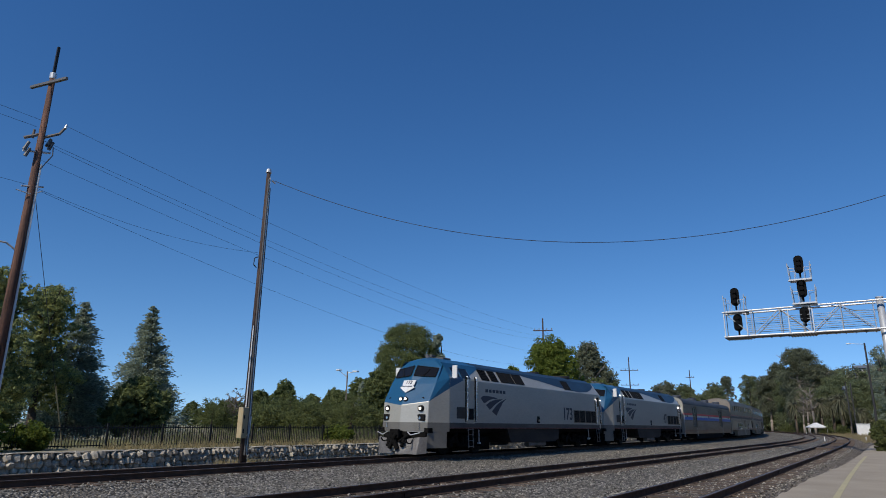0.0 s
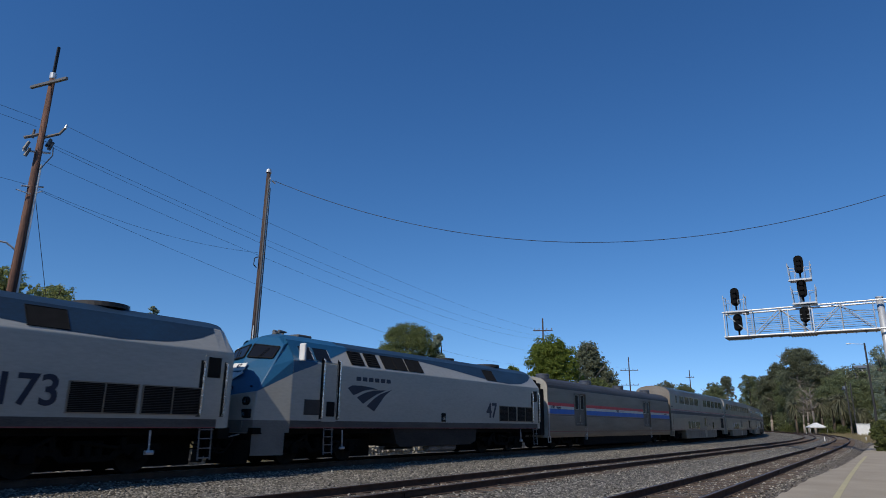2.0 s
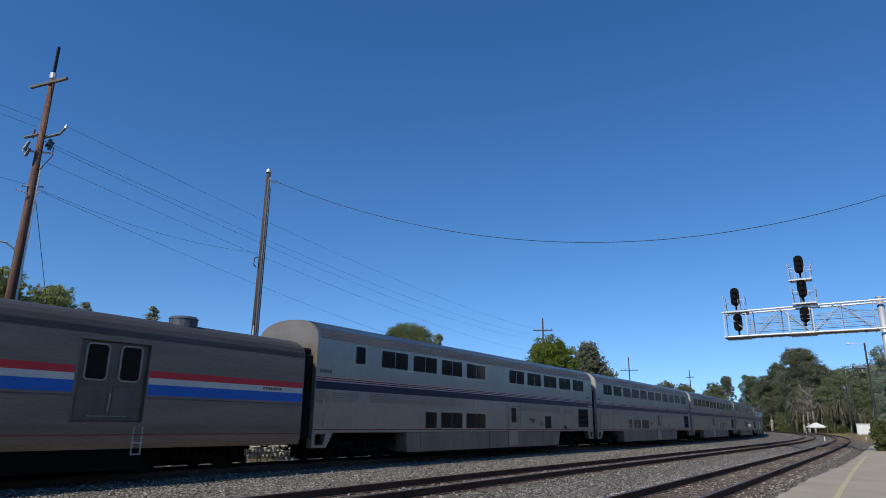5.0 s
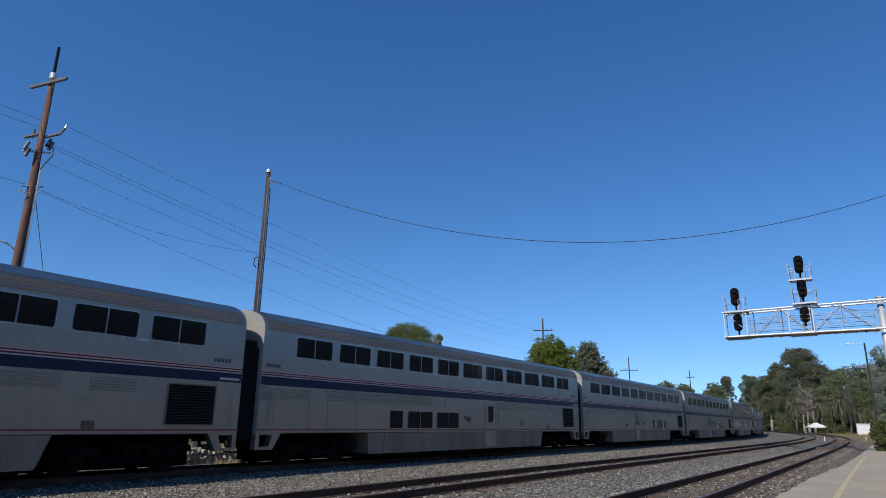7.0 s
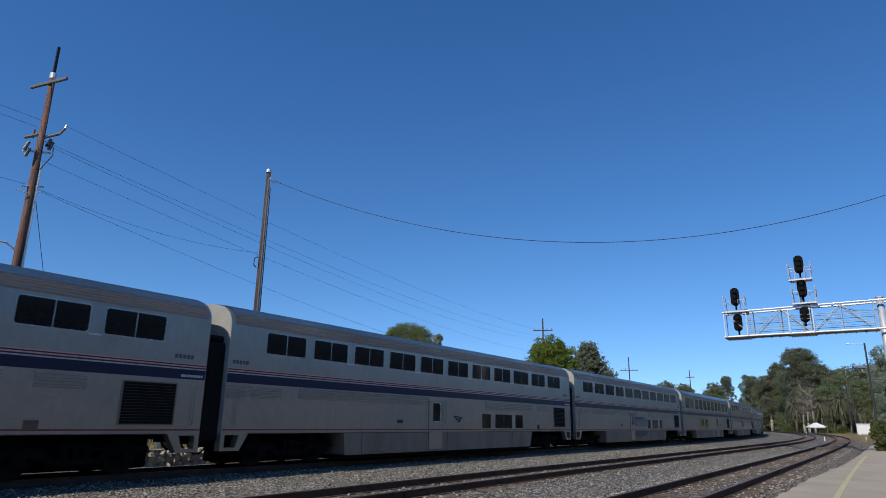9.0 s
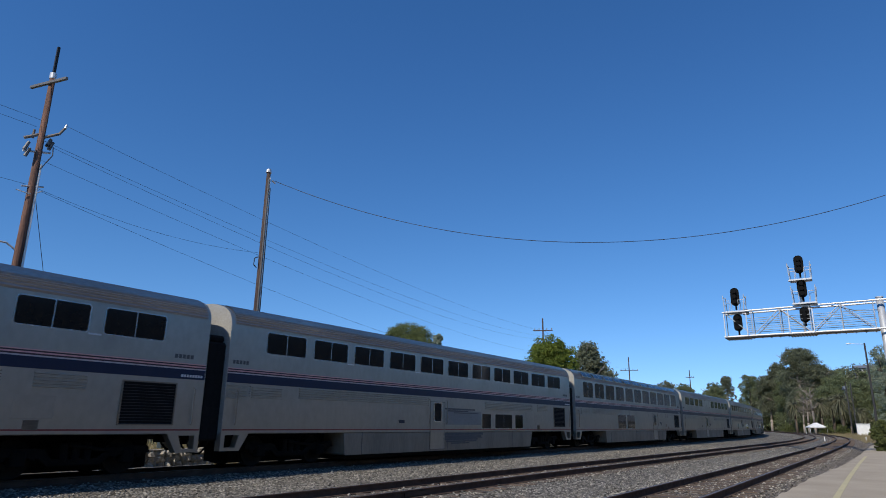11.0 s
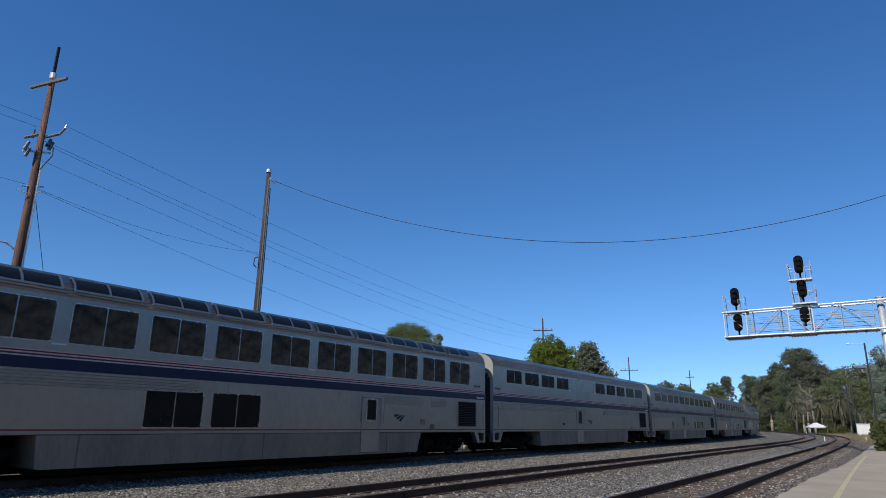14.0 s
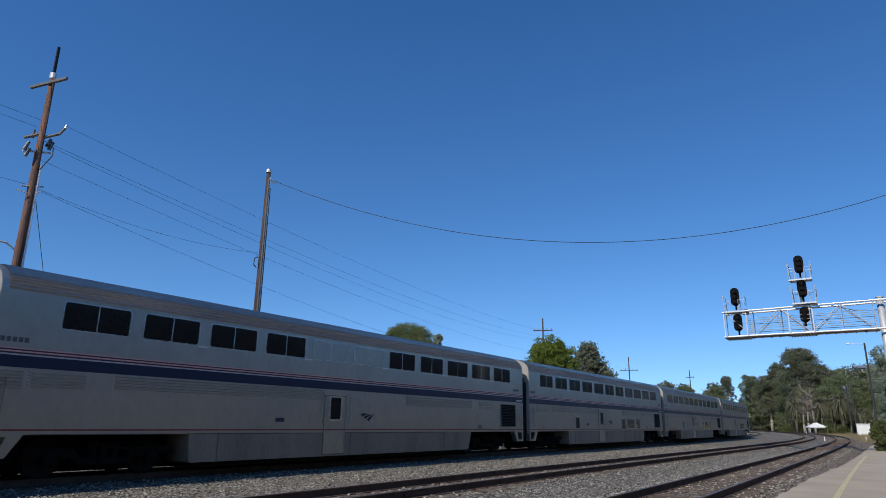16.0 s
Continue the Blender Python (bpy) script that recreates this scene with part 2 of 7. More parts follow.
HOUSE_WALL = surface("house plaster", (0.42, 0.38, 0.33), (0.34, 0.30, 0.26), 1, 20, 0.85, 0, 0.1)
PALE_WALL = surface("unseen pale wall", (0.56, 0.545, 0.51), (0.44, 0.425, 0.395), 0.8, 12, 0.9, 0, 0.2)
DIM_WALL = surface("unseen dim wall", (0.30, 0.275, 0.235), (0.19, 0.172, 0.145), 0.8, 12, 0.9, 0, 0.3)
HOUSE_ROOF = surface("slate shingles", (0.14, 0.16, 0.19), (0.09, 0.10, 0.12), 1, 12, 0.8, 0, 0.3)

# ---- mesh helpers ----
def mesh_of(bm, name, material, smooth=False):
    me = bpy.data.meshes.new(name)
    bmesh.ops.recalc_face_normals(bm, faces=bm.faces)
    bm.to_mesh(me); bm.free()
    if material: me.materials.append(material)
    if smooth: me.shade_smooth()
    return me
def part(name, bm, material, parent, label="", smooth=False, at=None):
    """Links a bmesh (or a finished mesh) as ONE mesh object under a thing or a part."""
    me = bm if isinstance(bm, bpy.types.Mesh) else mesh_of(bm, name, material, smooth)
    ob = new(name, me)
    if parent: ob.parent = parent
    if at is not None: ob.matrix_basis = at
    if label: ob["label"] = label
    return ob
def thing(name, label, category, group="", kind="", at=None):
    ob = tagged(new(name), label, category, group, kind)
    if at is not None: ob.matrix_basis = at
    return ob
def box(bm, x0, x1, y0, y1, z0, z1, bevel=0.0):
    r = bmesh.ops.create_cube(bm, size=1)["verts"]
    for v in r:
        v.co = Vector(((x0 + x1) / 2 + v.co.x * (x1 - x0), (y0 + y1) / 2 + v.co.y * (y1 - y0), (z0 + z1) / 2 + v.co.z * (z1 - z0)))
    if bevel:
        es = list({e for v in r for e in v.link_edges})
        bmesh.ops.bevel(bm, geom=es, offset=bevel, segments=1, affect="EDGES")
    return bm
def boxes(*rows, bevel=0.0):
    bm = bmesh.new()
    for r in rows: box(bm, *r, bevel=bevel)
    return bm
def rod(bm, a, b, r0, r1=None, n=8):
    """A tapered round bar from a to b."""
    a, b = Vector(a), Vector(b)
    r1 = r0 if r1 is None else r1
    q = (b - a).to_track_quat("Z", "Y").to_matrix()
    ends = []
    for c, r in ((a, r0), (b, r1)):
        ends.append([bm.verts.new(c + q @ Vector((math.cos(6.28319 * i / n) * r, math.sin(6.28319 * i / n) * r, 0))) for i in range(n)])
    for i in range(n):
        bm.faces.new((ends[0][i], ends[0][(i + 1) % n], ends[1][(i + 1) % n], ends[1][i]))
    bm.faces.new(ends[0][::-1]); bm.faces.new(ends[1])
    return bm
def rods(*rows, n=8):
    bm = bmesh.new()
    for r in rows: rod(bm, *r, n=n)
    return bm
def tube(bm, pts, r, n=6):
    """One bent round bar through the points."""
    pts = [Vector(p) for p in pts]
    R = []
    for i, p in enumerate(pts):
        d = (pts[min(i + 1, len(pts) - 1)] - pts[max(i - 1, 0)]).to_track_quat("Z", "Y").to_matrix()
        R.append([bm.verts.new(p + d @ Vector((math.cos(6.28319 * k / n) * r, math.sin(6.28319 * k / n) * r, 0))) for k in range(n)])
    for a, b in zip(R, R[1:]):
        for k in range(n): bm.faces.new((a[k], a[(k + 1) % n], b[(k + 1) % n], b[k]))
    bm.faces.new(R[0][::-1]); bm.faces.new(R[-1])
    return bm
def prism(bm, outline, y0, y1):
    """A plate with the outline (x, z), from y0 to y1."""
    a = [bm.verts.new((x, y0, z)) for x, z in outline]
    b = [bm.verts.new((x, y1, z)) for x, z in outline]
    bm.faces.new(a); bm.faces.new(b[::-1])
    for i in range(len(a)):
        j = (i + 1) % len(a)
        bm.faces.new((a[i], b[i], b[j], a[j]))
    return bm
def rounded(w, h, r, n=3):
    """The outline of a rounded rectangle about the origin."""
    out = []
    for cx, cz, a0 in ((w / 2 - r, h / 2 - r, 0), (-w / 2 + r, h / 2 - r, 90), (-w / 2 + r, -h / 2 + r, 180), (w / 2 - r, -h / 2 + r, 270)):
        for i in range(n + 1):
            a = radians(a0 + 90 * i / n)
            out.append((cx + r * math.cos(a), cz + r * math.sin(a)))
    return out
def ring(bm, w, h, r, t, y0, y1):
    """A rounded window frame of width t, standing out from y0 to y1."""
    o, i = rounded(w, h, r), rounded(w - 2 * t, h - 2 * t, max(0.01, r - t))
    L = [[bm.verts.new((x, y, z)) for x, z in p] for p, y in ((o, y0), (o, y1), (i, y1), (i, y0))]
    for k in range(3):
        for a in range(len(o)):
            b = (a + 1) % len(o)
            bm.faces.new((L[k][a], L[k][b], L[k + 1][b], L[k + 1][a]))
    return bm
def loft(bm, rings, close=False):
    R = [[bm.verts.new(p) for p in r] for r in rings]
    for a, b in zip(R, R[1:]):
        for i in range(len(a) - (0 if close else 1)):
            j = (i + 1) % len(a)
            bm.faces.new((a[i], a[j], b[j], b[i]))
    return R
def raw(name, verts, faces, material):
    me = bpy.data.meshes.new(name)
    me.from_pydata(verts, [], faces)
    me.materials.append(material)
    return me
def letters(text, size, depth=0.006):
    """Plain lettering as a mesh, standing upright in the x-z plane, facing -y."""
    cu = bpy.data.curves.new("letters", "FONT")
    cu.offset = 0.018 * size
    cu.body, cu.size, cu.extrude, cu.align_x, cu.align_y = text, size, depth, "CENTER", "CENTER"
    ob = bpy.data.objects.new("letters", cu)
    scene.collection.objects.link(ob)
    me = bpy.data.meshes.new_from_object(ob.evaluated_get(bpy.context.evaluated_depsgraph_get()))
    bpy.data.objects.remove(ob)
    me.transform(Matrix.Rotation(radians(90), 4, "X"))
    return me

# ---- the line's course: arc length s along the main track ----
D0, STEP, S_MIN, S_MAX = 17.479, 0.5, -120.0, 480.0
def bend(s):
    return (-0.427 + 1.943 * min(1.0, max(0.0, (s - 10.59) / 89.4))) / 1000.0
def lay_course():
    fwd, back = [(0.0, D0, 0.0)], []
    x, y, a = 0.0, D0, 0.0
    for i in range(int(S_MAX / STEP)):
        a += bend((i + 0.5) * STEP) * STEP
        x += math.cos(a) * STEP; y += math.sin(a) * STEP
        fwd.append((x, y, a))
    x, y, a = 0.0, D0, 0.0
    for i in range(int(-S_MIN / STEP)):
        x -= math.cos(a) * STEP; y -= math.sin(a) * STEP
        a -= bend(-(i + 0.5) * STEP) * STEP
        back.append((x, y, a))
    return back[::-1] + fwd
COURSE = lay_course()
def at_course(s):
    k = (s - S_MIN) / STEP
    i = max(0, min(len(COURSE) - 2, int(k))); f = k - i
    return [p + (q - p) * f for p, q in zip(COURSE[i], COURSE[i + 1])]
def on_course(s, off=0.0, z=0.0):
    """The place at arc length s, off metres to the camera's side."""
    x, y, a = at_course(s)
    return Vector((x + math.sin(a) * off, y - math.cos(a) * off, z))
def run(t):
    """How far the train has gone at t seconds."""
    return 15.2175 * t - 0.054456 * t * t - 0.0038734 * t ** 3 + 0.006 * max(0.0, t - 11.5) ** 2
def second_track(s):
    return 8.05 + 1.2 * min(1.0, max(0.0, (s - 18) / 60))
def main_track(s): return 0.0
def third_track(s): return 13.4

# ---- ground: one sheet in the line's own coordinates, out to the horizon ----
def ground_height(s, off):
    p = on_course(s, off)
    if -15.0 <= off <= 15.2:
        z = -0.46 if off > -6.05 else 0.24
    elif off < -15:
        z = 0.24 - min(0.5, (-off - 15) * 0.02)
    else:
        z = -0.42
    hx, hy = p.x - 255, p.y + 35
    hill = math.exp(-(hx * hx / 5500 + hy * hy / 4200))
    return z + 17.0 * hill * min(1.0, max(0.0, (22 - p.y) / 16)) * min(1.0, max(0.0, (p.x - 228) / 24))
def ground():
    ss = [-900, -500, -300] + list(range(-150, 60, 6)) + list(range(60, 420, 10)) + [460, 520, 620, 800, 1200]
    offs = [500, 350, 250, 180, 130, 100, 80, 65, 52, 42, 34, 28, 22, 18, 15.3, 15.1, 10, 5, 0, -5.9, -6.0, -6.1, -6.4, -8, -10, -13, -18, -26, -40, -60, -90, -140, -210, -320, -450, -600]
    vs = [tuple(on_course(s, o, ground_height(s, o))) for s in ss for o in offs]
    n = len(offs)
    fs = [(i * n + j, (i + 1) * n + j, (i + 1) * n + j + 1, i * n + j + 1) for i in range(len(ss) - 1) for j in range(n - 1)]
    tagged(new("ground", raw("ground", vs, fs, EARTH)), "dry earth and sparse grass beside the railway", "ground", kind="structure")
ground()

def bed_height(s, off):
    z = -0.36 if off < 21 else -0.36 - (off - 21) * 0.04
    for c in (0.0, second_track(s), third_track(s)):
        d = abs(off - c)
        z = max(z, -0.19 - max(0.0, d - 1.45) * 0.28)
    return z + (noise.noise((s * 1.3, off * 1.3, 0)) * 0.025 + noise.noise((s * 4, off * 4, 5)) * 0.012)
def bed(name, o0, o1, material, label):
    offs = list(np.arange(o0, o1 + 0.01, 0.35))
    ss = list(np.arange(-40, 60, 0.5)) + list(np.arange(60, 330, 2.0))
    vs, n = [], len(offs)
    for s in ss:
        for o in offs:
            vs.append(tuple(on_course(s, o, bed_height(s, o))))
    fs = [(i * n + j, (i + 1) * n + j, (i + 1) * n + j + 1, i * n + j + 1) for i in range(len(ss) - 1) for j in range(n - 1)]
    me = raw(name, vs, fs, material); me.shade_smooth()
    tagged(new(name, me), label, "ballast", kind="stuff")
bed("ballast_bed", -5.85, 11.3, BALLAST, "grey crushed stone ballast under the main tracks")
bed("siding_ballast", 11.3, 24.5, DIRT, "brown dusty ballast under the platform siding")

def loose_stones():
    """Separate ballast stones where the line passes nearest."""
    rng = np.random.default_rng(4)
    vs, fs = [], []
    unit = np.array([(1, 0, 0), (-1, 0, 0), (0, 1, 0), (0, -1, 0), (0, 0, 1), (0, 0, -1)], float)
    tri = [(0, 2, 4), (2, 1, 4), (1, 3, 4), (3, 0, 4), (2, 0, 5), (1, 2, 5), (3, 1, 5), (0, 3, 5)]
    for k in range(44000):
        s = 3 + 62 * rng.random() ** 1.6
        off = -2.2 + 17.2 * rng.random()
        if any(abs(off - c - d) < 0.07 for c in (0, second_track(s), 13.4) for d in (-0.755, 0.755)): continue
        r = 0.014 + 0.030 * rng.random() ** 2
        c = np.array(on_course(s, off, bed_height(s, off) + r * 0.35))
        p = unit * (r * (0.7 + 0.6 * rng.random((6, 1)))) * np.array([1, 1, 0.75])
        a = rng.random() * 6.28
        p = p @ np.array([[math.cos(a), -math.sin(a), 0], [math.sin(a), math.cos(a), 0.2], [0, -0.2, 1]])
        b = len(vs)
        vs.extend(map(tuple, p + c)); fs.extend((x + b, y + b, z + b) for x, y, z in tri)
    tagged(new("loose_stones", raw("loose_stones", vs, fs, STONES)), "loose grey crushed stones between the tracks", "gravel", kind="stuff")
loose_stones()

# ---- tracks ----
RAIL_SHAPE = [(-0.07, -0.18), (-0.07, -0.165), (-0.012, -0.145), (-0.012, -0.045), (-0.037, -0.035), (-0.037, -0.006), (-0.026, 0.0),
              (0.026, 0.0), (0.037, -0.006), (0.037, -0.035), (0.012, -0.045), (0.012, -0.145), (0.07, -0.165), (0.07, -0.18)]
def track(label, centre, ties, tie_z):
    t = thing("railway_track", label, "railway track", kind="structure")
    for d in (-0.755, 0.755):
        vs, fs, m = [], [], len(RAIL_SHAPE)
        ss = list(np.arange(-60, 40, 1.0)) + list(np.arange(40, 380, 2.0))
        for s in ss:
            vs.extend(tuple(on_course(s, centre(s) + d + w, z)) for w, z in RAIL_SHAPE)
        for i in range(len(ss) - 1):
            fs.extend((i * m + j, (i + 1) * m + j, (i + 1) * m + j + 1, i * m + j + 1) for j in range(m - 1))
        me = raw("rail", vs, fs, RAIL)
        me.materials.append(RAIL_TOP)
        for k, f in enumerate(me.polygons):
            if k % (m - 1) == 6: f.material_index = 1
        part("rail", me, None, t, "rusty rail with a worn bright head")
    tie = mesh_of(boxes((-0.11, 0.11, -1.3, 1.3, -0.17, 0.0), bevel=0.012), "tie", TIE)
    s0, s1, gap = ties
    for i in range(int((s1 - s0) / gap)):
        s = s0 + i * gap + random.uniform(-0.03, 0.03)
        p = on_course(s, centre(s), tie_z + random.uniform(-0.012, 0.008))
        part("tie", tie, None, t, at=pose(p.x, p.y, p.z, 0, 0, math.degrees(at_course(s)[2]) + random.uniform(-1, 1)))
    return t
track("main railway track with brown rusty rails on grey ballast", main_track, (-6, 90, 0.56), -0.178)
T2 = track("second railway track with rusty rails on grey ballast", second_track, (0, 110, 0.56), -0.172)
T3 = track("platform siding with rusty rails on worn timber ties", third_track, (4, 110, 0.56), -0.165)
def rail_joint(parent, centre, s, d):
    """A fishplate bolted to both sides of a rail."""
    bm = boxes((-0.45, 0.45, -0.034, -0.014, -0.13, -0.05), (-0.45, 0.45, 0.014, 0.034, -0.13, -0.05))
    p = on_course(s, centre(s) + d)
    part("fishplate", bm, RAIL, parent, at=pose(p.x, p.y, 0, 0, 0, math.degrees(at_course(s)[2])))
for s in (14, 26, 38, 50): rail_joint(T3, third_track, s, 0.755)
for s in (12, 24, 36): rail_joint(T2, second_track, s, 0.755)
def crossing(s, centre):
    c = thing("plank_crossing", "dark timber plank crossing laid between the rails", "crossing", kind="structure")
    for k, o in enumerate((-0.5, -0.25, 0.0, 0.25, 0.5)):
        p = on_course(s, centre(s) + o)
        part("plank", boxes((-1.6, 1.6, -0.115, 0.115, -0.2, -0.03), bevel=0.015), TIE, c, at=pose(p.x, p.y, 0, 0, 0, math.degrees(at_course(s)[2]) + random.uniform(-.5, .5)))
crossing(58, third_track)
crossing(78, third_track)

# ---- pavement of the platform, on which the camera stands ----
def pavement():
    p = thing("pavement", "grey worn asphalt platform with a ragged edge", "pavement", kind="structure")
    edge = [(-60, 3.4), (-20, 3.2), (5, 3.0), (12, 2.9), (17.75, 2.74), (22, 2.45), (28, 2.17), (38, 1.67), (52, 1.45), (76, 1.25), (96, 0.4)]
    pts, last = [], edge[0]
    for a, b in zip(edge, edge[1:]):
        n = max(1, int((b[0] - a[0]) / 0.7))
        for i in range(n):
            f = i / n
            pts.append((a[0] + (b[0] - a[0]) * f, a[1] + (b[1] - a[1]) * f + random.uniform(-0.10, 0.10)))
    vs, fs = [], []
    for x, y in pts:
        vs += [(x, y + 0.06, -0.42), (x, y, -0.25), (x, y - 0.5, -0.232), (x, y - 4, -0.23), (x, -30, -0.23), (x, -34, -0.33)]
    for i in range(len(pts) - 1):
        fs += [(i * 6 + j, (i + 1) * 6 + j, (i + 1) * 6 + j + 1, i * 6 + j + 1) for j in range(5)]
    part("asphalt", raw("asphalt", vs, fs, ASPHALT), None, p)
    line = [(6, 1.10), (12, 1.13), (20.5, 1.18), (28, 1.20), (37.6, 1.18), (48, 1.1)]
    vs, fs = [], []
    for x, y in line:
        vs += [(x, y - 0.07, -0.226), (x, y + 0.07, -0.226), (x, y + 0.07, -0.24), (x, y - 0.07, -0.24)]
    for i in range(len(line) - 1): fs += [(i * 4 + j, (i + 1) * 4 + j, (i + 1) * 4 + (j + 1) % 4, i * 4 + (j + 1) % 4) for j in range(4)]
    part("painted_line", raw("painted_line", vs, fs, YELLOW), None, p, "faded yellow safety line")
pavement()
# added out of view: cuts sky fill and darkens what the windows reflect
tagged(new("wall_behind", mesh_of(boxes((-70, 135, -15.4, -15.0, -0.5, 9.5)), "wall_behind", DIM_WALL)), "unseen plain wall added to dim the train side", "wall", kind="structure")
# added out of view too, paler, so far car sides reflect a mid tone
tagged(new("wall_yard", mesh_of(boxes((135.4, 320, -15.4, -15.0, -0.5, 9.5)), "wall_yard", PALE_WALL)), "unseen pale wall added for the far cars to reflect", "wall", kind="structure")

# ---- foliage ----
def leaf_mesh(name, centres, sizes, material, rng, long=1.0, droop=None):
    """Many small four-cornered leaves, each turned its own way."""
    n = len(centres)
    a = rng.normal(size=(n, 3)); a /= np.linalg.norm(a, axis=1)[:, None]
    if droop is not None: a = droop + 0.35 * a; a /= np.linalg.norm(a, axis=1)[:, None]
    b = rng.normal(size=(n, 3)); b -= a * np.sum(a * b, 1)[:, None]; b /= np.linalg.norm(b, axis=1)[:, None]
    a = a * (sizes * long)[:, None]; b = b * sizes[:, None] * 0.6
    v = np.stack([centres - a, centres + b * 0.9, centres + a, centres - b], 1).reshape(-1, 3)
    me = bpy.data.meshes.new(name)
    me.vertices.add(4 * n); me.vertices.foreach_set("co", v.astype(np.float32).ravel())
    me.loops.add(4 * n); me.loops.foreach_set("vertex_index", np.arange(4 * n, dtype=np.int32))
    me.polygons.add(n); me.polygons.foreach_set("loop_start", np.arange(0, 4 * n, 4, dtype=np.int32))
    me.update(calc_edges=True); me.validate()
    me.materials.append(material)
    return me
def clumps(rng, lumps, count, shell=0.55, fuzz=0.16):
    """Points in and on uneven rounded lumps (x, y, z, rx, rz), thinned into twigs with gaps."""
    w = np.array([l[3] * l[3] * l[4] for l in lumps]); w /= w.sum()
    out = []
    twigs = max(12, count // 22)
    for l, k in zip(lumps, rng.multinomial(twigs, w)):
        if k == 0: continue
        d = rng.normal(size=(k, 3)); d /= np.linalg.norm(d, axis=1)[:, None]
        r = shell + (1 - shell) * rng.random(k) ** 0.6
        r *= 1 + 0.7 * fuzz * rng.normal(size=k)
        c = np.array(l[:3]) + d * r[:, None] * np.array([l[3], l[3], l[4]])
        spread = min(0.7, fuzz * (l[3] + l[4]) / 2)
        out.append((c[:, None, :] + rng.normal(size=(k, 22, 3)) * spread * np.array([1, 1, 0.7])).reshape(-1, 3))
    return np.concatenate(out)
def crown_lumps(rng, w, z0, z1, n, narrow=0.6, small=0.34, big=0.52, inner=1.0):
    out = []
    for i in range(n):
        f = (i + 0.5) / n
        rr = w / 2 * (0.35 + 0.65 * math.sin(math.pi * min(1, 0.18 + f * 0.80)) ** narrow)
        a = i * 2.4 + rng.random()
        lr = w / 2 * rng.uniform(small, big); rr *= rng.uniform(inner, 1.0)
        out.append((math.cos(a) * max(0, rr - lr) , math.sin(a) * max(0, rr - lr), z0 + (z1 - z0) * f * 0.92 + lr * 0.1, lr, lr * rng.uniform(0.75, 1.0)))
    return out
def trunk_mesh(rng, h, r, limbs, reach, bark, lean=0.0):
    bm = bmesh.new()
    pts = [Vector((lean * f * f * h + 0.06 * h * 0.3 * math.sin(f * 5 + r * 30) * f, 0.05 * h * 0.3 * math.cos(f * 4), f * h)) for f in (0, 0.25, 0.5, 0.75, 1.0)]
    for i in range(4): rod(bm, pts[i], pts[i + 1], r * (1 - i * 0.22), r * (1 - (i + 1) * 0.22), 8)
    for k in range(limbs):
        f = rng.uniform(0.35, 0.95); i = min(3, int(f * 4)); p = pts[i].lerp(pts[i + 1], f * 4 - i)
        a = rng.random() * 6.28
        q = p + Vector((math.cos(a) * reach, math.sin(a) * reach, reach * rng.uniform(0.3, 0.9)))
        m = p.lerp(q, 0.5) + Vector((0, 0, -0.08 * reach))
        rod(bm, p, m, r * 0.35, r * 0.22, 6); rod(bm, m, q, r * 0.22, r * 0.08, 6)
    return mesh_of(bm, "trunk", bark, True)
TREES = {}
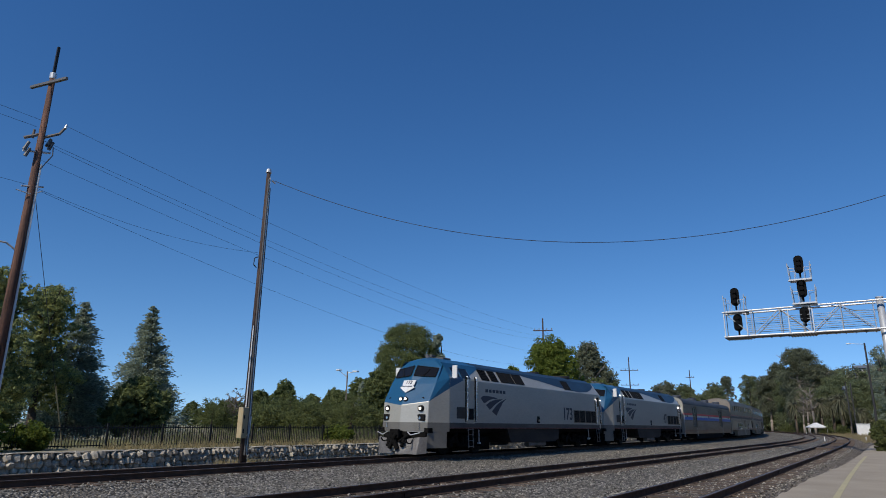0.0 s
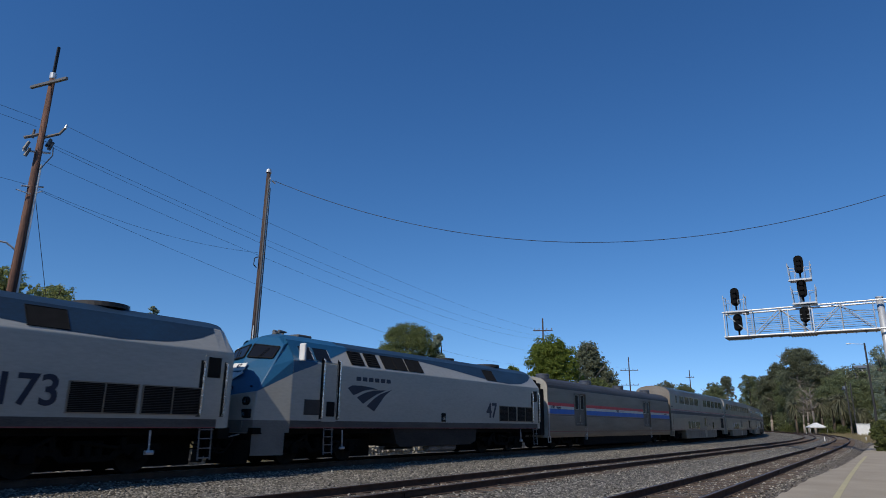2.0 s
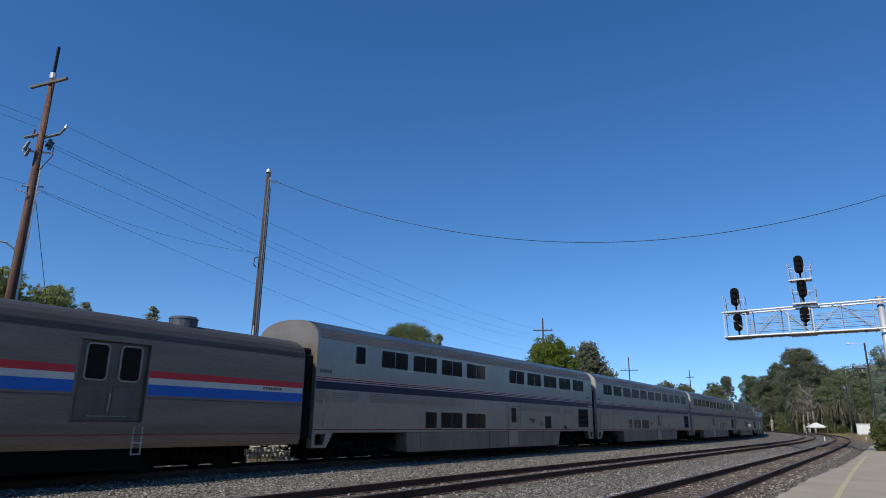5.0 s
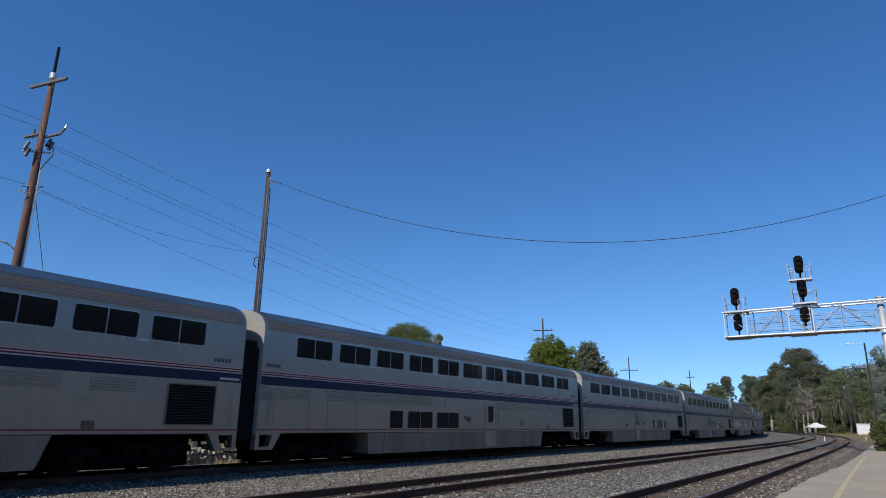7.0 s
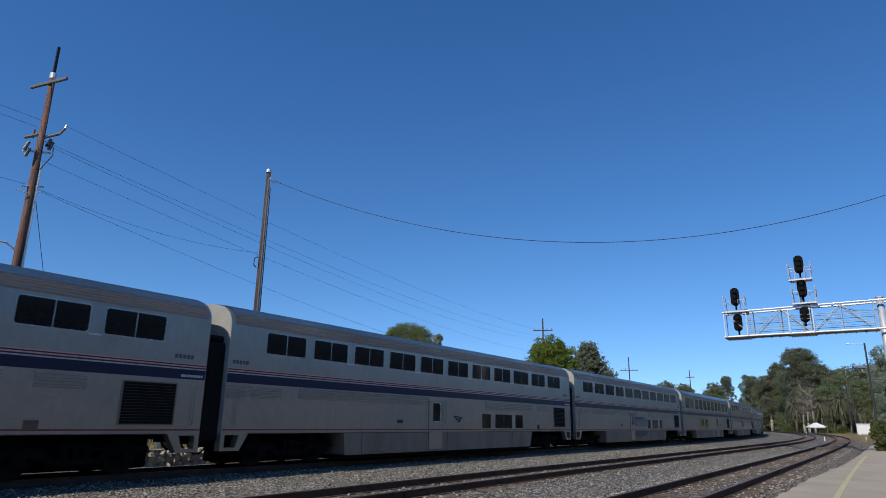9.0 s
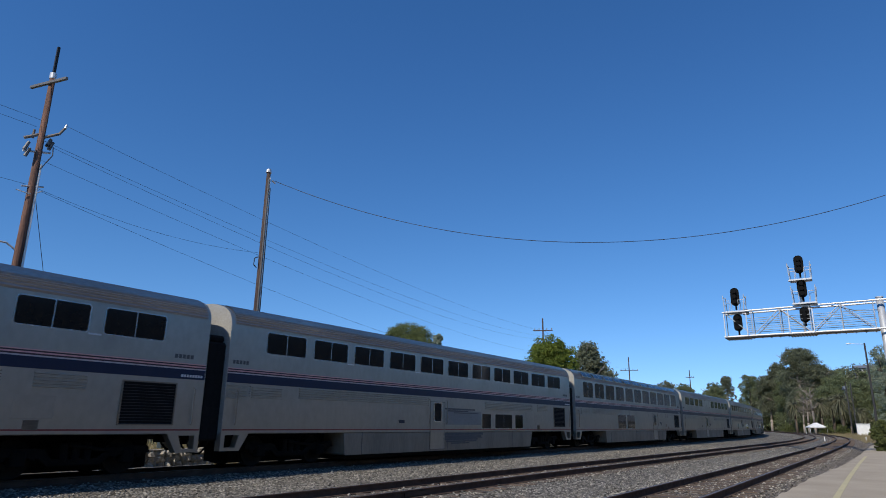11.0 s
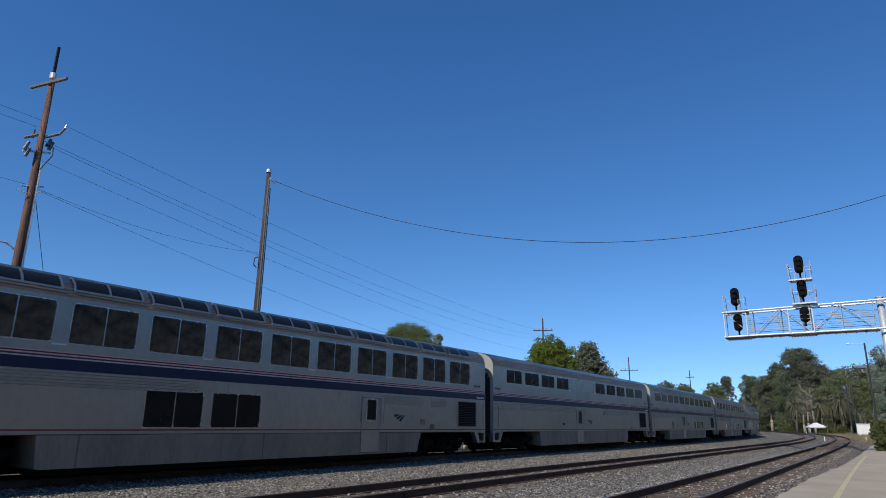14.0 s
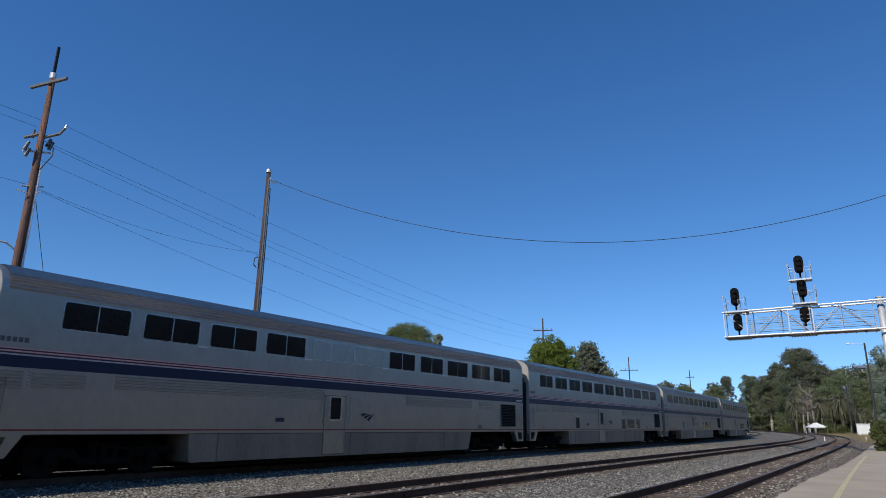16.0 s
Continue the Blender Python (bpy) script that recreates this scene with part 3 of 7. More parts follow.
def tree(kind, x, y, z, h, w, label, seed=0, group="", share=None):
    """One tree with a tapered trunk, limbs and a leafy crown; far ones of a kind may share their meshes."""
    key = share or (kind, seed, round(h, 1), round(w, 1))
    if key not in TREES:
        rng = np.random.default_rng(100 + seed)
        if kind == "spire":
            cs, dirs = [], []
            n = 92
            for i in range(n):
                f = 0.06 + 0.94 * min(n, i + rng.uniform(-1, 1)) / n
                rad = w / 2 * min(1.0, (1 - f) ** 0.92 + 0.03)
                for k in range(4):
                    a = rng.random() * 6.28
                    L = rad * rng.uniform(0.5, 1.2)
                    m = int(190 * L / (w / 2)) + 14
                    t = 0.25 + 0.75 * rng.random(m) ** 0.75
                    p = np.stack([np.cos(a) * L * t, np.sin(a) * L * t, f * h - 0.42 * L * t + 0.34 * L * t * t], 1)
                    wide = rng.normal(size=(m, 3)) * np.array([0.11, 0.11, 0.06]) * (0.45 + L)
                    cs.append(p + wide); dirs.append(np.tile([math.cos(a), math.sin(a), 0.1], (m, 1)))
            c, d = np.concatenate(cs), np.concatenate(dirs)
            crown = leaf_mesh("crown", c, rng.uniform(0.7, 1.3, len(c)) * 0.0105 * w, SPRUCE, rng, 1.7, d)
            tr = trunk_mesh(rng, h * 0.97, 0.018 * h, 0, 0, BARK)
        else:
            count, mat, bark, z0, nl, size, shell = {
                "pine": (35000, PINE, BARK, 0.14, 64, 0.058, 0.55), "round": (130000, OAK, BARK, 0.06, 26, 0.058, 0.72),
                "bright": (36000, BRIGHT, BARK, 0.10, 34, 0.10, 0.5), "gum": (24000, GUM, PALE_BARK, 0.2, 34, 0.115, 0.5),
                "oak": (28000, OAK, BARK, 0.04, 26, 0.105, 0.5), "hoak": (28000, HAZED_OAK, BARK, 0.04, 26, 0.105, 0.5), "shrub": (8000, BUSH, BARK, 0.0, 9, 0.07, 0.3), "weed": (9000, BRIGHT, BARK, 0.0, 12, 0.05, 0.4),
                "bare": (1600, TWIG, PALE_BARK, 0.3, 12, 0.07, 0.3), "cypress": (22000, SPRUCE, BARK, 0.04, 14, 0.10, 0.4)}[kind]
            if w > 8: count = int(count * (w / 8) ** 0.8)
            lumps = crown_lumps(rng, w, h * z0 + w * 0.12, h - w * (0.16 if kind != "cypress" else 0.3), nl, 0.35 if kind == "cypress" else 0.6, *{"pine": (0.16, 0.30, 0.35), "gum": (0.20, 0.36, 0.4), "oak": (0.26, 0.42, 0.7), "hoak": (0.22, 0.38, 0.7), "bright": (0.24, 0.40, 0.6)}.get(kind, (0.34, 0.52, 1.0)))
            size *= max(1.0, w / 7.5) ** 0.5
            if kind == "round":
                lumps = []
                for i in range(260):
                    zz = 1 - 2 * (i + 0.5) / 260; rr = math.sqrt(1 - zz * zz); a = i * 2.39996
                    lr, deep = w * rng.uniform(0.060, 0.088), (1.0 if i % 4 else 0.72)
                    lumps.append((math.cos(a) * rr * w * 0.455 * deep, math.sin(a) * rr * w * 0.455 * deep, h * 0.585 + zz * h * 0.375 * deep, lr, lr * 0.9))
            c = clumps(rng, lumps, count, shell, {"round": 0.34, "cypress": 0.10}.get(kind, 0.14))
            crown = leaf_mesh("crown", c, rng.uniform(0.6, 1.3, len(c)) * size, mat, rng, 1.3)
            tr = trunk_mesh(rng, h * 0.8, 0.022 * h + 0.04, 0 if kind in ("shrub", "weed") else 12, w * (0.36 if kind in ("bare", "gum") else 0.24), bark, 0.06 if kind != "pine" else 0.02)
        TREES[key] = (crown, tr)
    crown, tr = TREES[key]
    low = kind in ("shrub", "weed")
    t = thing("shrub" if low else "tree", label, "shrub" if low else "tree", group, at=pose(x, y, z, 0, 0, (x * 37 + y * 11) % 360))
    part("trunk", tr, None, t); part("crown", crown, None, t)
    return t

# park behind the fence
tree("pine", 13.2, 34.2, 0.1, 9.1, 5.4, "tall dark green pine with a dense uneven crown", 1)
tree("pine", 16.4, 36.6, 0.1, 9.1, 5.0, "tall dark green pine beside the park lawn", 2)
tree("spire", 19.2, 38.4, 0.1, 8.0, 5.2, "slender dark conifer beside the large pines", 3)
tree("pine", 10.5, 38.5, 0.1, 8.4, 6.0, "broad dark green pine in the park", 4)
tree("spire", 26.2, 42.7, 0.0, 9.3, 6.0, "grey green conifer with drooping layered branches", 5)
tree("oak", 21.3, 35.2, 0.15, 3.6, 4.0, "low dark leafy tree in front of the conifer", 6)
tree("weed", 9.6, 25.3, 0.24, 1.6, 2.4, "bright green shrub growing through the iron fence", 8)
tree("weed", 11.6, 25.7, 0.24, 1.0, 1.6, "low green shrub at the iron fence", 9)
tree("bare", 49.6, 62.2, -0.2, 5.6, 3.4, "thin pale tree with sparse dry twigs", 10)
for i, (x, y, h, w, k) in enumerate([(86.7, 122.4, 5.6, 5.0, "oak"), (91, 121, 5.2, 4.6, "oak"), (58, 73, 4.6, 6, "oak"), (65, 76, 6.4, 5.5, "oak"), (64.3, 70, 7.6, 5, "oak"), (69, 69, 5.4, 6, "oak"),
        (66.3, 66.5, 7.4, 5.2, "oak"), (61, 62, 5.0, 5.5, "oak"), (65.8, 61.4, 7.2, 5.0, "oak"), (66, 57.5, 5.6, 5.5, "oak"), (64.7, 54.6, 7.4, 4.6, "cypress"), (66, 52.5, 6.2, 5.5, "oak"), (63, 49.5, 7.6, 4.8, "oak"),
        (40, 76, 3.4, 7, "oak"), (48, 75, 3.0, 7, "oak"), (32, 78, 3.2, 8, "oak")]):
    tree(k, x, y, -0.2, h, w, "dark green leafy tree in the far tree line", 20 + i % 5, "far tree line", (k, i % 5))
for i, (x, y, h, w) in enumerate([(41.0, 47.2, 3.6, 5.0), (45.6, 48.6, 4.2, 5.4), (43.0, 43.6, 3.2, 4.6), (48.4, 46.0, 4.0, 5.4), (45.4, 40.4, 3.4, 4.8), (49.6, 41.4, 3.8, 5.0), (52.0, 60.0, 3.4, 6.0), (47.0, 62.5, 2.8, 5.0)]):
    tree("shrub", x, y, -0.1, h, w, "green leafy shrub behind the iron fence", 80 + i % 3, "park shrubs", ("shrub", "park", i % 3))
tree("weed", 27.6, 25.5, 0.2, 0.9, 2.0, "low yellow green shrub on the fence", 84)
tree("round", 55.9, 41.9, -0.2, 12.2, 6.9, "large round dense dark green tree behind the line", 30)
tree("cypress", 56.5, 38.6, -0.2, 12.2, 2.2, "narrow dark conifer beside the round tree", 31)
tree("oak", 52.8, 43.5, -0.2, 7.6, 4.4, "leafy tree beside the large round tree", 32)
tree("cypress", 80, 51.2, -0.2, 11.2, 4.0, "dark conifer far behind the line", 33)
tree("bright", 60.4, 27.1, -0.4, 11.6, 7.8, "sunlit yellow green broadleaf tree behind the line", 34)
tree("bright", 61.6, 32.4, -0.4, 8.4, 4.6, "smaller yellow green tree behind the line", 35)
tree("gum", 90.0, 34.6, -0.3, 14.8, 9.6, "tall sparse eucalyptus with pale limbs", 36)
tree("oak", 84.0, 31.4, -0.3, 8.6, 5.2, "olive green tree below the eucalyptus", 37)
tree("oak", 89.4, 30.8, -0.3, 7.6, 5.0, "olive green tree below the eucalyptus", 38)
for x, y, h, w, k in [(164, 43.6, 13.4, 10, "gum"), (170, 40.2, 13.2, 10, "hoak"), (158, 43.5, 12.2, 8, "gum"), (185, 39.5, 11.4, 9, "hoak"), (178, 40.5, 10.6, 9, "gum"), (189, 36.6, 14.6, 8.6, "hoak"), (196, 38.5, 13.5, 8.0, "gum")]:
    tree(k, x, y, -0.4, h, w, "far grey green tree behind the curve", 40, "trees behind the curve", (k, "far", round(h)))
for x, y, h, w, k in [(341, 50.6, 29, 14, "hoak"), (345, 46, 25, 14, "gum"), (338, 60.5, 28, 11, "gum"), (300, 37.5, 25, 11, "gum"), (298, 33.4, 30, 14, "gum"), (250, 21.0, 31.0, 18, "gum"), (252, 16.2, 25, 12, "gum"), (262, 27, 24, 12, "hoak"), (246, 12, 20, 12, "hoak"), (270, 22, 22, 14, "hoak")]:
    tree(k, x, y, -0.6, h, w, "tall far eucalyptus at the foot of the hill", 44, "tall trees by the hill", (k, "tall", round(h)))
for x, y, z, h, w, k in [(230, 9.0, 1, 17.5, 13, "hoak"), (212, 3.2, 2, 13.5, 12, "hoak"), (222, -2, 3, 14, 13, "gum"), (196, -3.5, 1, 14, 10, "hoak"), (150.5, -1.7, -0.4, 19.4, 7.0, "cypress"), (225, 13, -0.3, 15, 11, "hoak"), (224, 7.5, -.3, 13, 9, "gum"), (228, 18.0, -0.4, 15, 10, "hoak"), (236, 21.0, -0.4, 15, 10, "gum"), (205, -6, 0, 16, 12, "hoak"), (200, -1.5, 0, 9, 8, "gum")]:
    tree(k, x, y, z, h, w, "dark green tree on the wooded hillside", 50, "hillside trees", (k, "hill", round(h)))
for x, y, h, w in [(196, 12.2, 2.6, 4.0), (202, 9.0, 2.4, 4.4), (216, 19.6, 3.2, 5), (60.4, -0.05, 2.5, 2.0), (206, 1.6, 4.2, 4.6), (222, 24, 3.0, 5)]:
    tree("shrub", x, y, -0.36, h, w, "dusty olive green shrub beside the yard", 60, "yard shrubs", ("shrub", "yard", round(w)))

def palm(x, y, h, label, seed):
    rng = np.random.default_rng(seed)
    t = thing("palm_tree", label, "palm tree", "palms by the yard", at=pose(x, y, -0.36, 0, 0, seed * 40))
    part("trunk", rods(((0, 0, 0), (0.1, 0, h * 0.35), 0.42, 0.36), ((0.1, 0, h * 0.35), (0.1, 0.05, h * 0.68), 0.36, 0.44), n=10), BARK, t, smooth=True)
    vs, fs = [], []
    R = h * 0.27
    for k in range(260):
        a, up = rng.random() * 6.28, rng.uniform(-1.3, 1.3)
        d, side = np.array([math.cos(a), math.sin(a), 0]), np.array([-math.sin(a), math.cos(a), 0])
        L = R * rng.uniform(0.8, 1.1)
        b0 = len(vs)
        for i in range(8):
            f = i / 7
            c = np.array([0.1, 0.05, h * 0.68]) + d * L * f * math.cos(up * 0.7) + np.array([0, 0, L * (math.sin(up) * f - 0.6 * f * f)])
            w = R * 0.032 * math.sin(math.pi * min(1, 0.12 + f * 0.86)) * (1.0 if i % 2 else 0.6)
            vs += [tuple(c - side * w - np.array([0, 0, w * 0.7])), tuple(c), tuple(c + side * w - np.array([0, 0, w * 0.7]))]
        for i in range(7):
            q = b0 + i * 3
            fs += [(q, q + 1, q + 4, q + 3), (q + 1, q + 2, q + 5, q + 4)]
    part("crown", raw("crown", vs, fs, PALM), None, t)
palm(212, 20.3, 11.8, "date palm with a broad drooping crown", 1)
palm(208, 13.6, 12.4, "low date palm with grey green fronds", 2)
palm(206, 8.6, 13.6, "date palm with dry hanging fronds", 3)
palm(214, 17.4, 12.8, "date palm among pale bare trunks", 4)
palm(200, 4.3, 8.8, "short date palm below the hillside", 5)
palm(209, 11.0, 12.9, "date palm with dry hanging fronds", 6)
for i, (x, y, h) in enumerate([(206, 16.9, 15), (205, 15.4, 15.5), (207, 18.0, 13)]):
    tree("bare", x, y, -0.36, h, 5.5, "pale leafless tree beside the palms", 70 + i)

def hillside_wood():
    """Scrub and tree tops that cover the far hill."""
    rng = np.random.default_rng(9)
    lumps = []
    for k in range(230):
        x, y = rng.uniform(246, 330), rng.uniform(-70, 14)
        hz = 17.0 * math.exp(-((x - 255) ** 2 / 5500 + (y + 35) ** 2 / 4200))
        r = rng.uniform(2.5, 5.0)
        lumps.append((x, y, hz + r * 0.5, r, r * rng.uniform(0.8, 1.3)))
    skyline = ((-0.05, 30), (-0.02, 25), (0.0, 23.0), (0.014, 21.4), (0.028, 21.2), (0.042, 20.6), (0.055, 19.0), (0.07, 21.0), (0.10, 19.0), (0.125, 16.0), (0.15, 15.5), (0.175, 12))
    light = []
    for k in range(560):
        r = rng.uniform(-0.05, 0.145)
        x = rng.uniform(238, 285) if r < 0.058 else rng.uniform(268, 305) if r < 0.10 else rng.uniform(335, 380)
        top = float(np.interp(r, [q[0] for q in skyline], [q[1] for q in skyline])) * x / 250
        rad = rng.uniform(2.2, 4.4) * x / 260
        (light if k % 3 == 0 else lumps).append((x, x * r, rng.uniform(0.0, 1.0) ** 0.8 * (top - rad), rad, rad))
    c = clumps(rng, lumps, 250000, 0.6)
    tagged(new("hillside_wood", leaf_mesh("hillside_wood", c, rng.uniform(0.6, 1.3, len(c)) * 0.40, HAZED_OAK, rng)), "dense dark green scrub over the far hill", "woods", kind="stuff")
    c = clumps(rng, light, 90000, 0.6)
    tagged(new("hillside_scrub", leaf_mesh("hillside_scrub", c, rng.uniform(0.6, 1.3, len(c)) * 0.40, GUM, rng)), "olive grey trees scattered through the far woods", "woods", kind="stuff")
    lumps = []
    for k in range(150):
        f = rng.random(); d = rng.uniform(110, 330)
        a = rng.uniform(0.30, 1.45)
        lumps.append((math.cos(a) * d * 1.15, math.sin(a) * d * 1.15 + 12, 0.3, rng.uniform(3, 6), rng.uniform(1.6, 3.2)))
    for k in range(70):
        d = rng.uniform(390, 450); a = rng.uniform(-0.12, 0.32)
        lumps.append((math.cos(a) * d, math.sin(a) * d + 10, rng.uniform(0, 6), rng.uniform(5, 8), rng.uniform(4, 6)))
    c = clumps(rng, lumps, 44000, 0.6)
    tagged(new("distant_wood", leaf_mesh("distant_wood", c, rng.uniform(0.6, 1.3, len(c)) * 0.55, OAK, rng)), "distant low green woods along the horizon", "woods", kind="stuff")
hillside_wood()

def grass(name, label, spots, material, n, h, seed):
    """Upright blades over the given (s0, s1, off0, off1, z) stretches."""
    rng = np.random.default_rng(seed)
    vs, fs = [], []
    for s0, s1, o0, o1, z in spots:
        for k in range(n):
            s, o = rng.uniform(s0, s1), rng.uniform(o0, o1)
            if noise.noise((s * 0.9, o * 0.9, seed)) < -0.15: continue
            p = np.array(on_course(s, o, z)); a = rng.random() * 6.28; hh = h * rng.uniform(0.4, 1.3)
            d = np.array([math.cos(a), math.sin(a), 0]) * 0.02
            lean = rng.normal(size=3) * hh * 0.3; lean[2] = hh
            b = len(vs); vs += [tuple(p - d), tuple(p + d), tuple(p + lean)]; fs.append((b, b + 1, b + 2))
    tagged(new(name, raw(name, vs, fs, material)), label, "grass", kind="stuff")
grass("dry_grass", "dry yellow grass between the stone wall and the fence", [(14, 44, -8.1, -6.45, 0.24)], HAY, 5000, 0.24, 3)
grass("pole_grass", "dry yellow tuft at the foot of the pole", [(17.2, 19.8, -5.8, -3.9, -0.36)], HAY, 420, 0.22, 8)
grass("park_grass", "mixed green and straw coloured grass behind the fence", [(4, 46, -14, -8.3, 0.24)], LAWN, 9000, 0.30, 5)
grass("yard_grass", "dry yellow grass at the edge of the yard", [(96, 200, 15.6, 24, -0.40), (200, 260, 15.6, 30, -0.40)], HAY, 9000, 0.7, 6)
grass("undergrowth", "brown and green weeds behind the iron fence", [(20, 56, -17, -9.2, 0.15), (56, 80, -20, -9.2, 0.1)], BUSH, 9000, 0.75, 12)
grass("dry_weeds", "dry brown weeds behind the iron fence", [(18, 60, -15, -9.0, 0.15)], TWIG, 7000, 0.7, 13)

# ---- stone wall ----
def rough_stone(seed):
    rng = random.Random(seed)
    bm = boxes((-0.5, 0.5, -0.5, 0.5, -0.5, 0.5), bevel=0.27)
    for v in bm.verts: v.co += Vector((rng.uniform(-.10, .10), rng.uniform(-.12, .12), rng.uniform(-.10, .10)))
    return mesh_of(bm, "stone", STONE)
def stone_wall():
    w = thing("wall_stone", "low retaining wall of rough pale grey stones", "wall", kind="structure")
    kinds = [rough_stone(k) for k in range(9)]
    vs, fs = [], []
    ss = np.arange(-30, 96, 1.0)
    for s in ss:
        for o, z in ((-6.02, -0.5), (-6.05, 0.24), (-6.24, 0.255), (-6.26, -0.5)): vs.append(tuple(on_course(s, o, z)))
    for i in range(len(ss) - 1): fs += [(i * 4 + j, (i + 1) * 4 + j, (i + 1) * 4 + (j + 1) % 4, i * 4 + (j + 1) % 4) for j in range(4)]
    part("core", raw("core", vs, fs, MORTAR), None, w)
    sv, sf = [], []
    for row, (z, hh) in enumerate(((-0.34, 0.26), (-0.11, 0.26), (0.10, 0.25), (0.25, 0.055))):
        s = -28 + row * 0.17
        while s < 94:
            wd = random.uniform(0.17, 0.31) if row < 3 else random.uniform(0.6, 1.1)
            p = on_course(s + wd / 2, -5.98 + random.uniform(-0.05, 0.05), z + random.uniform(-0.025, 0.025) * (row < 3))
            me = kinds[random.randrange(9)]
            sc = Matrix.Diagonal((wd * 0.98, random.uniform(0.28, 0.42) if row < 3 else 0.22, hh * random.uniform(0.95, 1.15), 1))
            m = pose(p.x, p.y, p.z, random.uniform(-12, 12), random.uniform(-24, 16) if row < 3 else random.uniform(-1, 1), math.degrees(at_course(s)[2]) + (random.uniform(-38, 26) if row < 3 else 0)) @ sc
            if 11 < s < 26: part("stone", me, None, w, at=m)
            else:
                b = len(sv); sv.extend(tuple(m @ v.co) for v in me.vertices); sf.extend(tuple(i + b for i in f.vertices) for f in me.polygons)
            s += wd
    tagged(part("far_stones", raw("far_stones", sv, sf, STONE), None, w), kind="stuff")
stone_wall()

# ---- iron fence ----
def fence():
    f = thing("iron_fence", "low black iron picket fence along the park", "fence")
    top, base, off = 1.13, 0.24, -8.2
    picket = mesh_of(boxes((-0.011, 0.011, -0.011, 0.011, 0.05, 0.90)), "picket", IRON)
    post = mesh_of(boxes((-0.035, 0.035, -0.035, 0.035, -0.1, 0.93), (-0.045, 0.045, -0.045, 0.045, 0.93, 0.96)), "post", IRON)
    rail = mesh_of(boxes((0, 2.4, -0.018, 0.018, 0.10, 0.135), (0, 2.4, -0.018, 0.018, 0.78, 0.815)), "rail", IRON)
    sv, sf, n = [], [], 0
    s = -24.0
    while s < 62:
        p = on_course(s, off, base); rz = math.degrees(at_course(s)[2])
        part("post", post, None, f, at=pose(p.x, p.y, p.z, 0, 0, rz)); part("rail", rail, None, f, at=pose(p.x, p.y, p.z, 0, 0, rz))
        for k in range(1, 20):
            q = on_course(s + k * 0.12, off, base); m = pose(q.x, q.y, q.z, 0, 0, rz)
            if 9 < s < 44 and n < 300: part("picket", picket, None, f, at=m); n += 1
            else:
                b = len(sv); sv.extend(tuple(m @ v.co) for v in picket.vertices); sf.extend(tuple(i + b for i in g.vertices) for g in picket.polygons)
        s += 2.4
    tagged(part("far_pickets", raw("far_pickets", sv, sf, IRON), None, f), kind="stuff")
fence()

